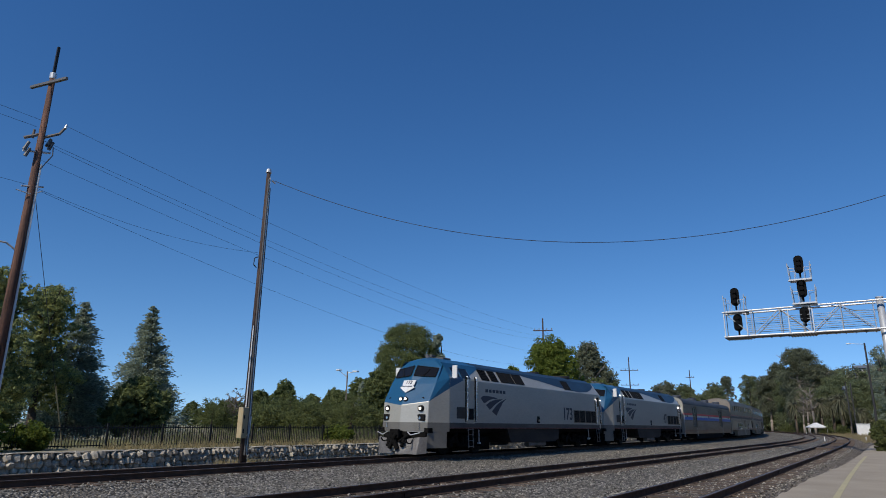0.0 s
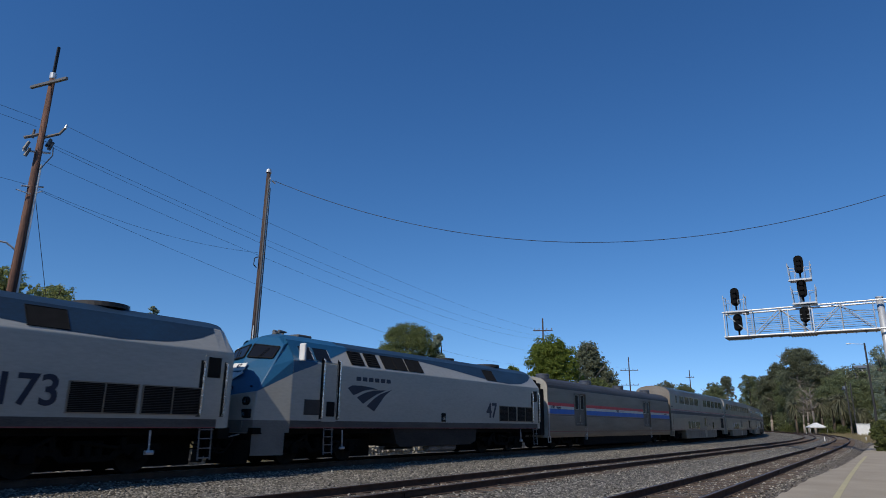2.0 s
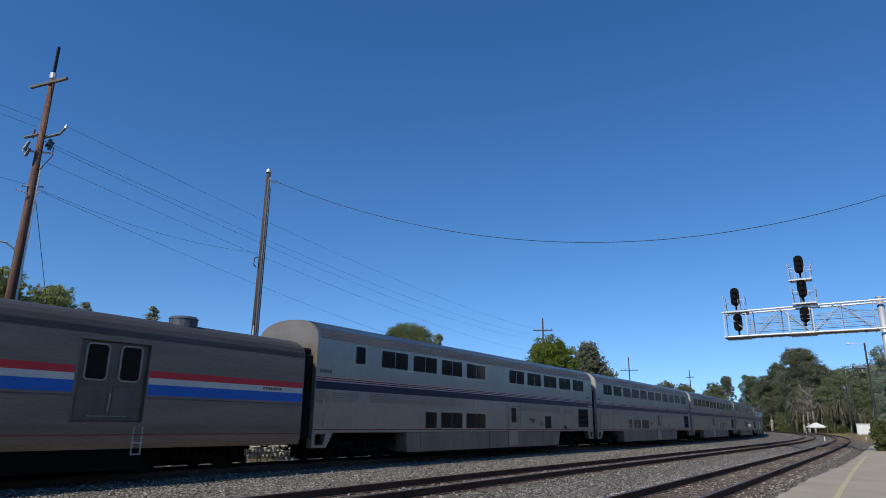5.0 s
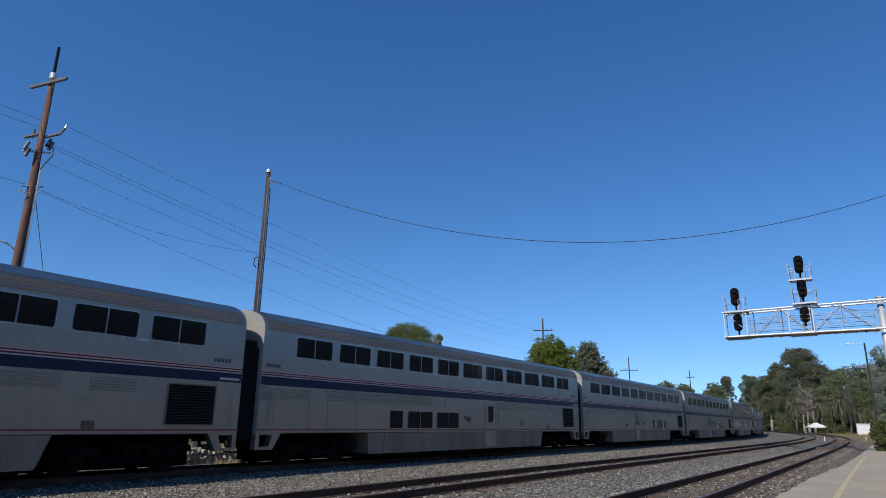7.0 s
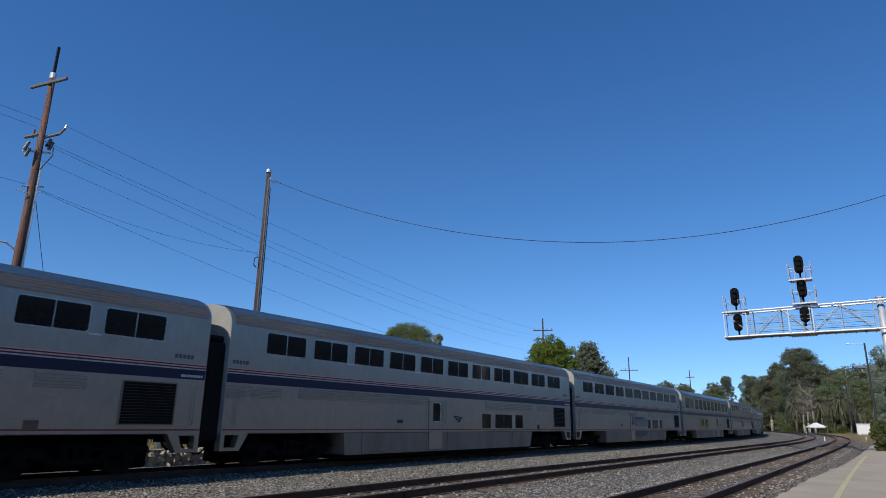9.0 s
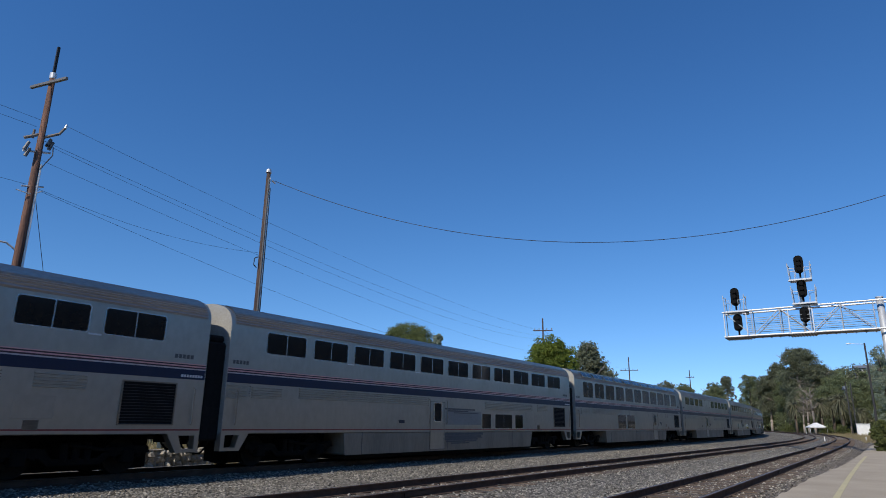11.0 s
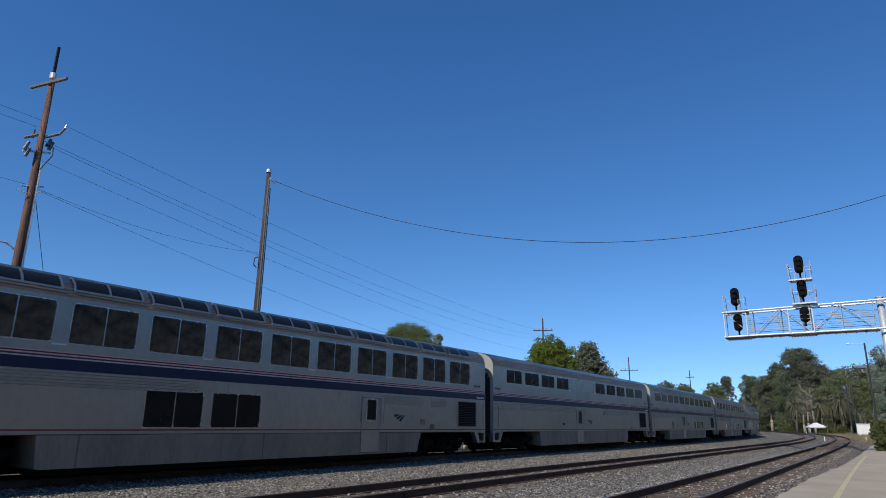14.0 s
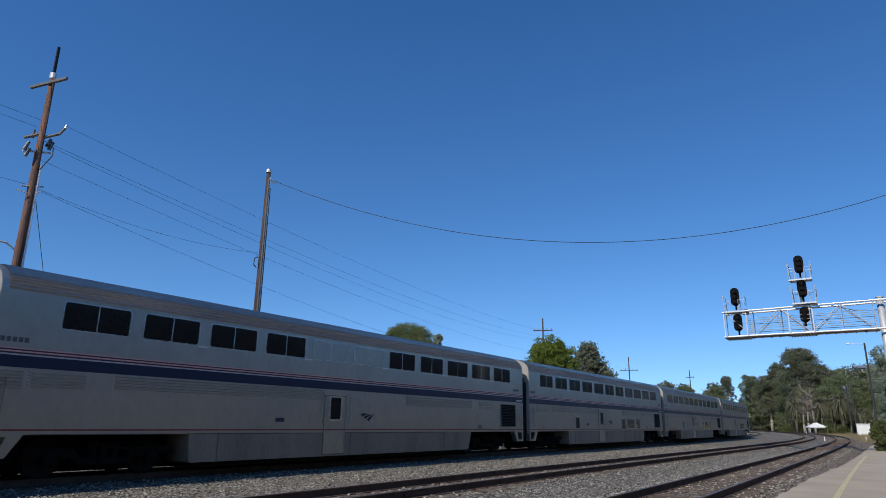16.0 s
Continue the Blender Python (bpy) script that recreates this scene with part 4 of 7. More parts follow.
# ---- poles and wires ----
def sag_wire(label, a, b, sag, r=0.0056, n=24, wraps=0):
    a, b = Vector(a), Vector(b)
    bm = bmesh.new()
    pts = [a.lerp(b, i / n) - Vector((0, 0, 4 * sag * (i / n) * (1 - i / n))) for i in range(n + 1)]
    tube(bm, pts, r, 5)
    ob = tagged(new("wire", mesh_of(bm, "wire", WIRE, True)), label, "wire", "overhead wires")
    return ob
def utility_pole_tall():
    t = thing("utility_pole", "tall brown timber utility pole with crossarm and conduit", "utility pole", "timber poles", at=pose(8.48, 21.5, -0.45))
    part("shaft", rods(((0, 0, 0), (0, 0, 12.9), 0.168, 0.085), n=14), POLE_WOOD, t, smooth=True)
    part("top_extension", boxes((-0.04, 0.04, -0.04, 0.04, 12.3, 13.95)), IRON, t)
    part("strap", rods(((0, 0, 12.75), (0, 0, 12.95), 0.105), n=12), GALV, t)
    part("crossarm", boxes((-0.85, 0.85, -0.15, -0.06, 12.50, 12.60), bevel=0.01), BELT, t, at=pose(0, 0, 0, 0, 0, -78))
    part("crossarm_bolt", rods(((0, -0.28, 12.61), (0, 0.2, 12.61), 0.05), n=8), GALV, t)
    arm = part("side_arm", rods(((0, 0, 10.6), (0.42, -0.22, 10.86), 0.045), ((0.42, -0.22, 10.86), (0.55, -0.26, 11.12), 0.045), n=6), GREY_WOOD, t)
    part("insulator", rods(((0.55, -0.26, 11.1), (0.57, -0.27, 11.24), 0.05, 0.03), n=8), GALV, arm)
    part("side_arm", rods(((0, 0, 10.75), (-0.42, 0.18, 10.5), 0.05), ((-0.2, 0.1, 10.55), (-0.2, 0.1, 10.85), 0.04), n=6), GREY_WOOD, t)
    for x, z in ((-0.42, 10.05), (-0.36, 9.85), (0.20, 10.38), (0.28, 10.30)):
        part("cutout", rods(((x, 0, z), (x + 0.08, -0.05, z + 0.28), 0.06, 0.05), n=8), BELT, t)
    part("bracket", rods(((-0.45, 0, 10.0), (0.35, 0, 10.2), 0.035), n=6), GALV, t)
    part("jumper", rods(((0.36, -0.1, 10.4), (0.38, -0.12, 10.1), 0.018), ((0.38, -0.12, 10.1), (0.2, -0.14, 9.75), 0.018), ((0.2, -0.14, 9.75), (0.08, -0.15, 9.5), 0.018), n=5), WIRE, t)
    part("conduit", rods(((0.155, -0.115, 0.0), (0.115, -0.085, 9.7), 0.034), n=8), WHITE, t, "white riser conduit")
    part("ring_bracket", rods(((-0.3, 0, 8.86), (0.3, -0.1, 8.98), 0.03), ((-0.42, 0, 8.7), (-0.05, -0.15, 8.62), 0.018), ((0.1, -0.15, 8.7), (0.3, -0.1, 8.85), 0.018), n=6), GALV, t)
    lamp = part("lamp_arm", rods(((0, 0, 6.75), (-0.35, 0.1, 7.0), 0.03), ((-0.35, 0.1, 7.0), (-1.1, 0.3, 7.05), 0.03), n=6), GALV, t)
    part("lamp_head", boxes((-1.55, -1.05, 0.2, 0.4, 6.98, 7.12), bevel=0.03), WHITE, lamp)
    return t
utility_pole_tall()
def utility_pole_short():
    t = thing("utility_pole", "bare brown timber pole with conduit and tan meter cabinet", "utility pole", "timber poles", at=pose(17.86, 21.55, -0.36))
    part("shaft", rods(((0, 0, 0), (0, 0, 12.62), 0.15, 0.088), n=14), DARK_POLE, t, smooth=True)
    # the two BELT rods are added to darken the shaft like its unlit side
    part("conduit", rods(((-0.06, -0.165, 0.4), (-0.045, -0.108, 12.2), 0.04), n=8), BELT, t, "dark rod standing for the unlit side of the pole")
    part("conduit", rods(((0.02, -0.185, 0.4), (0.005, -0.125, 12.3), 0.024), n=8), WHITE, t, "thin white riser pipe")
    part("conduit", rods(((0.085, -0.165, 0.4), (0.065, -0.105, 11.8), 0.03), n=8), BELT, t, "dark rod standing for the unlit side of the pole")
    cab = part("meter_cabinet", boxes((-0.42, -0.12, -0.28, 0.02, 1.05, 2.25), bevel=0.02), BOX_TAN, t, "tan metal cabinet")
    part("hatch", boxes((-0.36, -0.30, -0.29, -0.28, 1.25, 1.42), (-0.36, -0.30, -0.29, -0.28, 1.8, 1.95)), IRON, cab)
    part("conduit", rods(((-0.15, -0.10, 2.2), (-0.13, -0.09, 5.6), 0.028), n=8), WHITE, t, "thin white riser pipe")
    part("cable_loop", rods(((-0.15, -0.2, 1.1), (0.02, -0.24, 1.25), 0.025), ((0.02, -0.24, 1.25), (0.06, -0.22, 1.9), 0.025), n=6), WHITE, t)
    part("pole_cap", rods(((0, 0, 12.55), (0, 0, 12.72), 0.13, 0.10), n=10), GALV, t)
    part("insulator", rods(((0.12, -0.1, 12.2), (0.30, -0.16, 12.1), 0.03), n=6), GALV, t)
    part("service_loop", rods(((-0.14, 0, 8.6), (-0.34, 0, 8.5), 0.02), ((-0.34, 0, 8.5), (-0.36, 0, 8.2), 0.02), ((-0.36, 0, 8.2), (-0.2, 0, 8.1), 0.02), n=5), WIRE, t)
utility_pole_short()
def far_pole(x, y, top, arms, label):
    t = thing("utility_pole", label, "utility pole", "timber poles", at=pose(x, y, -0.4, 0, 0, 20))
    part("shaft", rods(((0, 0, 0), (0, 0, top), 0.16, 0.09), n=10), DARK_POLE, t)
    for z, w in arms:
        a = part("crossarm", boxes((-0.05, 0.05, -w, w, z, z + 0.11)), DARK_POLE, t)
        for k in (-0.9, -0.4, 0.4, 0.9): part("insulator", rods(((0, k * w, z + 0.1), (0, k * w, z + 0.34), 0.05), n=6), GREY_WOOD, a)
far_pole(75.6, 35.0, 15.1, ((13.45, 1.25),), "distant timber utility pole with one crossarm")
far_pole(123.9, 39.4, 14.6, ((12.0, 1.7), (9.2, 1.7)), "distant timber utility pole with two crossarms")
far_pole(171, 39.0, 15.5, ((13.6, 1.0),), "distant thin pole among the trees")
for a, b, sag, label in [((9.03, 21.24, 10.75), (75.7, 34.7, 13.0), 0.9, "thin dark overhead power wire"), ((8.5, 21.5, 10.1), (75.5, 35.3, 12.4), 1.0, "thin dark overhead power wire"),
        ((8.6, 21.4, 9.95), (75.5, 35.7, 12.0), 1.2, "thin dark overhead power wire"), ((8.6, 21.45, 9.4), (75.5, 35.1, 10.2), 1.0, "faint overhead power wire"),
        ((8.6, 21.45, 8.45), (17.75, 21.65, 8.45), 0.35, "dark telephone cable between the two poles"), ((8.6, 21.45, 8.4), (75.5, 35.1, 8.7), 1.6, "long dark telephone cable"),
        ((8.4, 21.5, 10.75), (-42, 14, 11.5), 0.9, "thin dark overhead power wire"), ((8.3, 21.55, 10.5), (-42, 14.5, 11.0), 0.9, "thin dark overhead power wire"), ((8.3, 21.5, 8.5), (-42, 14, 8.6), 0.9, "dark telephone cable along the line"),
        ((75.6, 35.0, 13.2), (123.9, 39.4, 12.0), 1.2, "faint overhead power wire")]:
    sag_wire(label, a, b, sag)
sag_wire("heavy dark cable slung across the tracks", (18.05, 21.4, 11.85), (30.0, -5.0, 11.5), 3.2, 0.013, 40)
part("guy_guard", rods(((0, 0, 0), (-1.28, -1.40, 2.2), 0.026), n=6), YELLOW, sag_wire("steel guy wire from the tall pole to the ground", (8.5, 21.5, 8.7), (13.4, 26.85, 0.3), 0.02, 0.010), "yellow guard on the guy wire", at=pose(13.4, 26.85, 0.3))
anchor = thing("utility_pole", "timber pole beside the platform that holds the cable", "utility pole", "timber poles", at=pose(30.0, -5.1, -0.3))
part("shaft", rods(((0, 0, 0), (0, 0, 12.6), 0.19, 0.12), n=12), POLE_WOOD, anchor)
def street_lamp(x, y, z, h, arm, label, pole):
    t = thing("street_lamp", label, "street lamp", at=pose(x, y, z))
    part("pole", rods(((0, 0, 0), (0, 0, h), 0.006 * h * (1 + h / 16), 0.05 + 0.005 * h), n=8), pole, t)
    a = part("arm", rods(((0, 0, h - 0.2), (arm[0], arm[1], h), 0.05), n=6), GALV, t)
    part("lamp_head", boxes((arm[0] - 0.25, arm[0] + 0.25, arm[1] - 0.35, arm[1] + 0.35, h - 0.08, h + 0.10), bevel=0.04), WHITE, a)
    return t
park_lamp = street_lamp(59.3, 53.7, -0.3, 7.6, (0.5, -0.9), "slim grey street lamp with two arms beyond the trees", GREY_WOOD)
park_arm = part("arm", rods(((0, 0, 6.9), (-0.55, 0.95, 7.75), 0.05), n=6), GALV, park_lamp)
part("lamp_head", boxes((-0.80, -0.30, 0.65, 1.25, 7.70, 7.84), bevel=0.04), WHITE, park_arm)
street_lamp(130, 0.7, -0.36, 15.8, (0.0, 2.3), "tall street lamp on a timber pole by the yard", GRILLE)
yard_pole = thing("utility_pole", "weathered timber pole at the edge of the yard", "utility pole", "timber poles", at=pose(190, 6.3, -0.4))
part("shaft", rods(((0, 0, 0), (0, 0, 12.8), 0.17, 0.13), n=10), GRILLE, yard_pole)
yard_pole2 = copy_thing(yard_pole, pose(193, 5.4, -0.4))

# ---- cantilever signal bridge ----
def signal_bridge():
    X, y0, y1, z0, z1 = 55.0, -1.0, 9.4, 8.25, 10.2
    t = thing("signal_bridge", "galvanised steel cantilever signal bridge over the tracks", "signal bridge", at=pose(X, 0, 0))
    mast = part("mast", rods(((0, y0 - 0.05, -0.4), (0, y0 - 0.05, 10.55), 0.27, 0.23), n=16), GALV, t, smooth=True)
    part("mast_base", boxes((-0.6, 0.6, y0 - 0.75, y0 + 0.45, -0.5, -0.1), bevel=0.03), MORTAR, mast)
    part("mast_cap", rods(((0, y0 - 0.05, 10.52), (0, y0 - 0.05, 10.60), 0.26), n=16), GALV, mast)
    for x in (-0.6, 0.6):
        for z in (z0, z1): part("chord", rods(((x, y0 - 1.6, z + 0.35 * (0 if z == z0 else 0.3)), (x, y1 + 0.08, z), 0.07), n=8), GALV, t)
    n = 5
    for x in (-0.6, 0.6):
        for k in range(n + 1):
            y = y0 + 0.4 + (y1 - y0 - 0.4) * k / n
            part("upright", rods(((x, y, z0), (x, y, z1), 0.034), n=6), DULL_GALV if x > 0 else GALV, t)
            if k < n:
                yb = y0 + 0.4 + (y1 - y0 - 0.4) * (k + 1) / n
                za, zb = (z0, z1) if k % 2 == 0 else (z1, z0)
                part("diagonal", rods(((x, y, za), (x, yb, zb), 0.034), n=6), DULL_GALV if x > 0 else GALV, t)
    for k in range(n + 1):
        y = y0 + 0.4 + (y1 - y0 - 0.4) * k / n
        for z in (z0, z1): part("cross_strut", rods(((-0.6, y, z), (0.6, y, z), 0.04), n=6), GALV, t)
    for x in (-0.55, 0.55):
        for z in (0.40, 0.72, 1.04, 1.36): part("hand_rail", rods(((x, y0 + 0.3, z0 + z), (x, y1 - 1.6, z0 + z), 0.022), n=6), DULL_GALV, t)
    part("walkway", boxes((-0.50, 0.50, y0 + 0.2, y1, z0 - 0.05, z0 - 0.02), *[(-0.52, 0.52, y0 + 0.4 + k * 0.62, y0 + 0.46 + k * 0.62, z0 - 0.13, z0 - 0.05) for k in range(16)]), BELT, t, "dark grated walkway")
    for y in (8.5, 4.0):
        p = part("platform", boxes((-1.2, 0.7, y - 0.85, y + 0.85, z0 - 0.12, z0 - 0.07), bevel=0.01), GALV, t, "grated platform below a signal")
        part("grating", boxes(*[(-1.15, 0.65, y - 0.8 + k * 0.2, y - 0.74 + k * 0.2, z0 - 0.17, z0 - 0.12) for k in range(9)]), BELT, p)
        for sy in (-0.8, 0.8):
            part("post", boxes((-1.15, -1.08, y + sy - 0.035, y + sy + 0.035, z0 - 0.07, z0 + 1.72)), GALV, p)
            part("bar", rods(((-1.1, y + sy, z0 + 0.95), (-0.6, y + sy, z0 + 0.95), 0.022), n=6), GALV, p)
        part("ladder_rail", rods(((-1.1, y - 0.8, z0 + 1.68), (-1.1, y - 0.55, z0 + 1.68), 0.025), ((-1.1, y + 0.8, z0 + 1.68), (-1.1, y + 0.55, z0 + 1.68), 0.025), n=6), GALV, p)
    def cage(y, z, w):
        c = part("cage", boxes((-0.8, 0.4, y - w, y + w, z - 0.06, z), (-0.85, -0.5, y - w - .05, y + w + .05, z - 0.12, z - 0.04)), GALV, t, "railed service platform")
        for sx in (-0.75, 0.35):
            for sy in (-w + 0.05, w - 0.05): part("post", rods(((sx, y + sy, z), (sx, y + sy * 1.12, z + 1.30), 0.034), n=6), GALV, c)
            for sy in (-1, 1): part("bar", rods(((sx, y + sy * w, z + 0.85), (sx, y + sy * w * 0.45, z + 0.85), 0.022), ((sx, y + sy * w * 0.45, z + 0.85), (sx, y + sy * w * 0.45, z), 0.022), n=6), GALV, c)
        for sy in (-w, w):
            for zz in (0.6, 1.15): part("bar", rods(((-0.75, y + sy, z + zz), (0.35, y + sy, z + zz), 0.025), n=6), GALV, c)
    def head(y, z, h=1.45):
        p = part("signal_head", prism(bmesh.new(), rounded(0.64, h, 0.30, 6), -0.04, 0.04), SIGNAL_BLACK, t, "black oval signal backboard", at=pose(-0.45, y, z, 0, 0, 90))
        for dz in (-h * 0.28, 0, h * 0.28):
            part("hood", rods(((0, 0, dz), (0, 0.30, dz), 0.14, 0.16), n=12), SIGNAL_BLACK, p)
        part("housing", boxes((-0.22, 0.22, -0.34, -0.04, -h * 0.38, h * 0.38), bevel=0.03), SIGNAL_BLACK, p)
        part("bracket", rods(((0, -0.15, -h * 0.45), (0, -0.15, -h * 0.72), 0.07), n=8), SIGNAL_BLACK, p)
    cage(8.55, z1 + 0.05, 0.74); head(8.45, z1 + 1.22); head(8.42, z0 + 1.10, 1.35)
    cage(3.62, z1 + 0.30, 0.78); cage(3.72, z1 + 2.12, 0.74)
    head(3.70, z1 + 1.40, 1.35); head(3.70, z1 + 3.30, 1.4); head(3.75, z0 + 1.35, 1.15)
    part("riser", rods(((0, 3.9, z0), (0, 3.8, z1 + 2.2), 0.09), n=8), GALV, t)
    part("junction_box", boxes((-0.5, -0.2, 3.3, 3.7, z1 - 0.1, z1 + 0.35), bevel=0.02), BELT, t)
    part("junction_box", boxes((-0.5, -0.1, 7.6, 8.0, z1 - 0.25, z1 + 0.15), bevel=0.02), BELT, t)
    part("cable", rods(((-0.3, 2.0, z1), (-0.3, 0.6, z1 - 0.5), 0.03), ((-0.3, 0.6, z1 - 0.5), (-0.3, -0.9, z1 - 0.6), 0.03), n=6), WIRE, t)
signal_bridge()

# ---- small far things ----
def canopy_tent(x, y):
    t = thing("canopy_tent", "white peaked canopy tent standing in the yard", "tent", at=pose(x, y, -0.4, 0, 0, 20))
    bm = bmesh.new(); L = loft(bm, [[(-2.0, -2.0, 1.75), (2.0, -2.0, 1.75), (2.0, 2.0, 1.75), (-2.0, 2.0, 1.75)], [(-2.08, -2.08, 2.0), (2.08, -2.08, 2.0), (2.08, 2.08, 2.0), (-2.08, 2.08, 2.0)], [(-0.2, -0.2, 3.1), (0.2, -0.2, 3.1), (0.2, 0.2, 3.1), (-0.2, 0.2, 3.1)]], True)
    bm.faces.new(L[2])
    part("cover", bm, WHITE, t)
    for sx in (-1.95, 1.95):
        for sy in (-1.95, 1.95): part("leg", rods(((sx, sy, 0), (sx, sy, 1.8), 0.06), n=6), GALV, t)
canopy_tent(196, 14.4)
shed = thing("storage_shed", "small white box shed beside the tracks", "shed", at=pose(186, 3.9, -0.25, 0, 0, 3))
part("body", boxes((-1.4, 1.4, -1.35, 1.35, -0.2, 2.6), bevel=0.08), WHITE, shed)
part("lid", boxes((-1.5, 1.5, -1.45, 1.45, 2.6, 2.74), bevel=0.06), WHITE, shed)
def house(x, y, z, w, d, h, label):
    t = thing("house", label, "house", at=pose(x, y, z, 0, 0, 12))
    part("wall", boxes((-d / 2, d / 2, -w / 2, w / 2, -4 if z > 1 else 0, h)), HOUSE_WALL, t)
    bm = bmesh.new(); prism(bm, [(-d / 2 - 0.6, h), (d / 2 + 0.6, h), (0, h + d * 0.28)], -w / 2 - 0.6, w / 2 + 0.6)
    part("roof", bm, HOUSE_ROOF, t)
    for k in (-0.32, 0.0, 0.32):
        win = part("window", boxes((-d / 2 - 0.06, -d / 2 - 0.002, k * w - 0.7, k * w + 0.7, h * 0.35, h * 0.8)), WHITE, t)
        part("pane", boxes((-d / 2 - 0.075, -d / 2 - 0.062, k * w - 0.6, k * w + 0.6, h * 0.38, h * 0.77)), GLASS, win)
house(255, 2.7, 18.9, 5.0, 3.6, 1.7, "low house with a grey roof on the hilltop")
house(221, 4.4, 10.4, 6.4, 3.6, 1.7, "pale house among the hillside trees")
house(112, -4.2, -0.36, 5, 4, 2.4, "small grey shed behind the platform end")
for i, (s, off) in enumerate([(112, 16.4), (104, 11.3)]):
    p = on_course(s, off)
    m = thing("marker_post", "short white trackside marker post", "marker post", "trackside markers", at=pose(p.x, p.y, -0.4))
    part("post", boxes((-0.06, 0.06, -0.06, 0.06, 0, 0.6), bevel=0.01), WHITE, m); part("cap", boxes((-0.07, 0.07, -0.07, 0.07, 0.6, 0.64)), WHITE, m)
for i, (x, y, w) in enumerate([(20.5, 44, 0.25), (22.2, 44.5, 0.3), (23.0, 44.5, 0.22), (30.5, 48.5, 0.3), (31.6, 49, 0.3), (32.6, 49, 0.25)]):
    m = thing("park_marker", "small pale upright stone on the park lawn", "stone marker", "pale stones on the lawn", at=pose(x, y, 0.0))
    part("slab", boxes((-w / 2, w / 2, -0.1, 0.1, -0.2, 0.85), bevel=0.04), WHITE, m); part("foot", boxes((-w / 2 - 0.1, w / 2 + 0.1, -0.18, 0.18, -0.3, 0.0)), MORTAR, m)

# ---- the train ----
TRAIN, SPIN = [], []
HALF = 1.54
def wheelset_mesh(r):
    bm = bmesh.new()
    rod(bm, (0, -1.05, 0), (0, 1.05, 0), 0.08, n=10)
    for sg in (-1, 1):
        rod(bm, (0, sg * 0.70, 0), (0, sg * 0.82, 0), r - 0.012, n=28)
        rod(bm, (0, sg * 0.665, 0), (0, sg * 0.70, 0), r + 0.026, n=28)
        rod(bm, (0, sg * 0.82, 0), (0, sg * 0.90, 0), r * 0.36, n=12)
        for k in range(6):
            a = k * 1.0472
            rod(bm, (math.cos(a) * r * 0.62, sg * 0.80, math.sin(a) * r * 0.62), (math.cos(a) * r * 0.62, sg * 0.835, math.sin(a) * r * 0.62), r * 0.11, n=8)
    return mesh_of(bm, "wheelset", WHEEL)
WHEELS = {0.457: wheelset_mesh(0.457), 0.51: wheelset_mesh(0.51)}
def truck_frame_mesh(base, r, heavy):
    bm = bmesh.new()
    e = base / 2
    for sg in (-1, 1):
        y0, y1 = sorted((sg * 1.02, sg * 1.17))
        prism(bm, [(-e - 0.62, r + 0.10), (-e - 0.55, r + 0.26), (-0.75, r + 0.22), (-0.55, r - 0.02), (0.55, r - 0.02), (0.75, r + 0.22), (e + 0.55, r + 0.26), (e + 0.62, r + 0.10), (e + 0.3, r + 0.06), (0.85, r + 0.02), (0.62, r - 0.16), (-0.62, r - 0.16), (-0.85, r + 0.02), (-e - 0.3, r + 0.06)], y0, y1)
        for x in (-e, e):
            box(bm, x - 0.16, x + 0.16, *sorted((sg * 0.98, sg * 1.24)), r - 0.16, r + 0.18, 0.03)
            for d in (-0.32, 0.32): rod(bm, (x + d, sg * 1.09, r - 0.02), (x + d, sg * 1.09, r + 0.24), 0.085, n=10)
        for x in (-0.28, 0.0, 0.28): rod(bm, (x, sg * 1.10, r - 0.08), (x, sg * 1.10, r + 0.34), 0.10, n=10)
        rod(bm, (-0.2, sg * 1.2, r + 0.30), (0.75, sg * 1.2, r + 0.16), 0.045, n=8)
        if heavy:
            box(bm, -e + 0.42, -0.8, *sorted((sg * 1.0, sg * 1.22)), r + 0.1, r + 0.42, 0.03)
            box(bm, 0.8, e - 0.42, *sorted((sg * 1.0, sg * 1.22)), r + 0.1, r + 0.42, 0.03)
            rod(bm, (-e - 0.1, sg * 1.2, r + 0.1), (-e + 0.5, sg * 1.22, r + 0.45), 0.05, n=8)
    box(bm, -0.35, 0.35, -1.05, 1.05, r - 0.05, r + 0.34)
    for x in (-e - 0.55, e + 0.55): box(bm, x - 0.06, x + 0.06, -1.1, 1.1, r + 0.08, r + 0.22)
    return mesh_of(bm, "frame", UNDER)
FRAMES = {}
def truck(car, x, base, r, heavy=False):
    k = (base, r, heavy)
    if k not in FRAMES: FRAMES[k] = truck_frame_mesh(*k)
    t = part("truck", FRAMES[k], None, car, "dark grimy wheel truck", at=pose(x, 0, 0))
    for d in (-base / 2, base / 2):
        w = part("wheelset", WHEELS[r], None, t, at=pose(d, 0, r))
        SPIN.append((w, d, r))
    shoe = part("brake_shoe", boxes((-0.1, 0.1, -0.85, -0.72, r - 0.15, r + 0.2), (-0.1, 0.1, 0.72, 0.85, r - 0.15, r + 0.2)), UNDER, t, at=pose(base / 2 - r - 0.12, 0, 0))

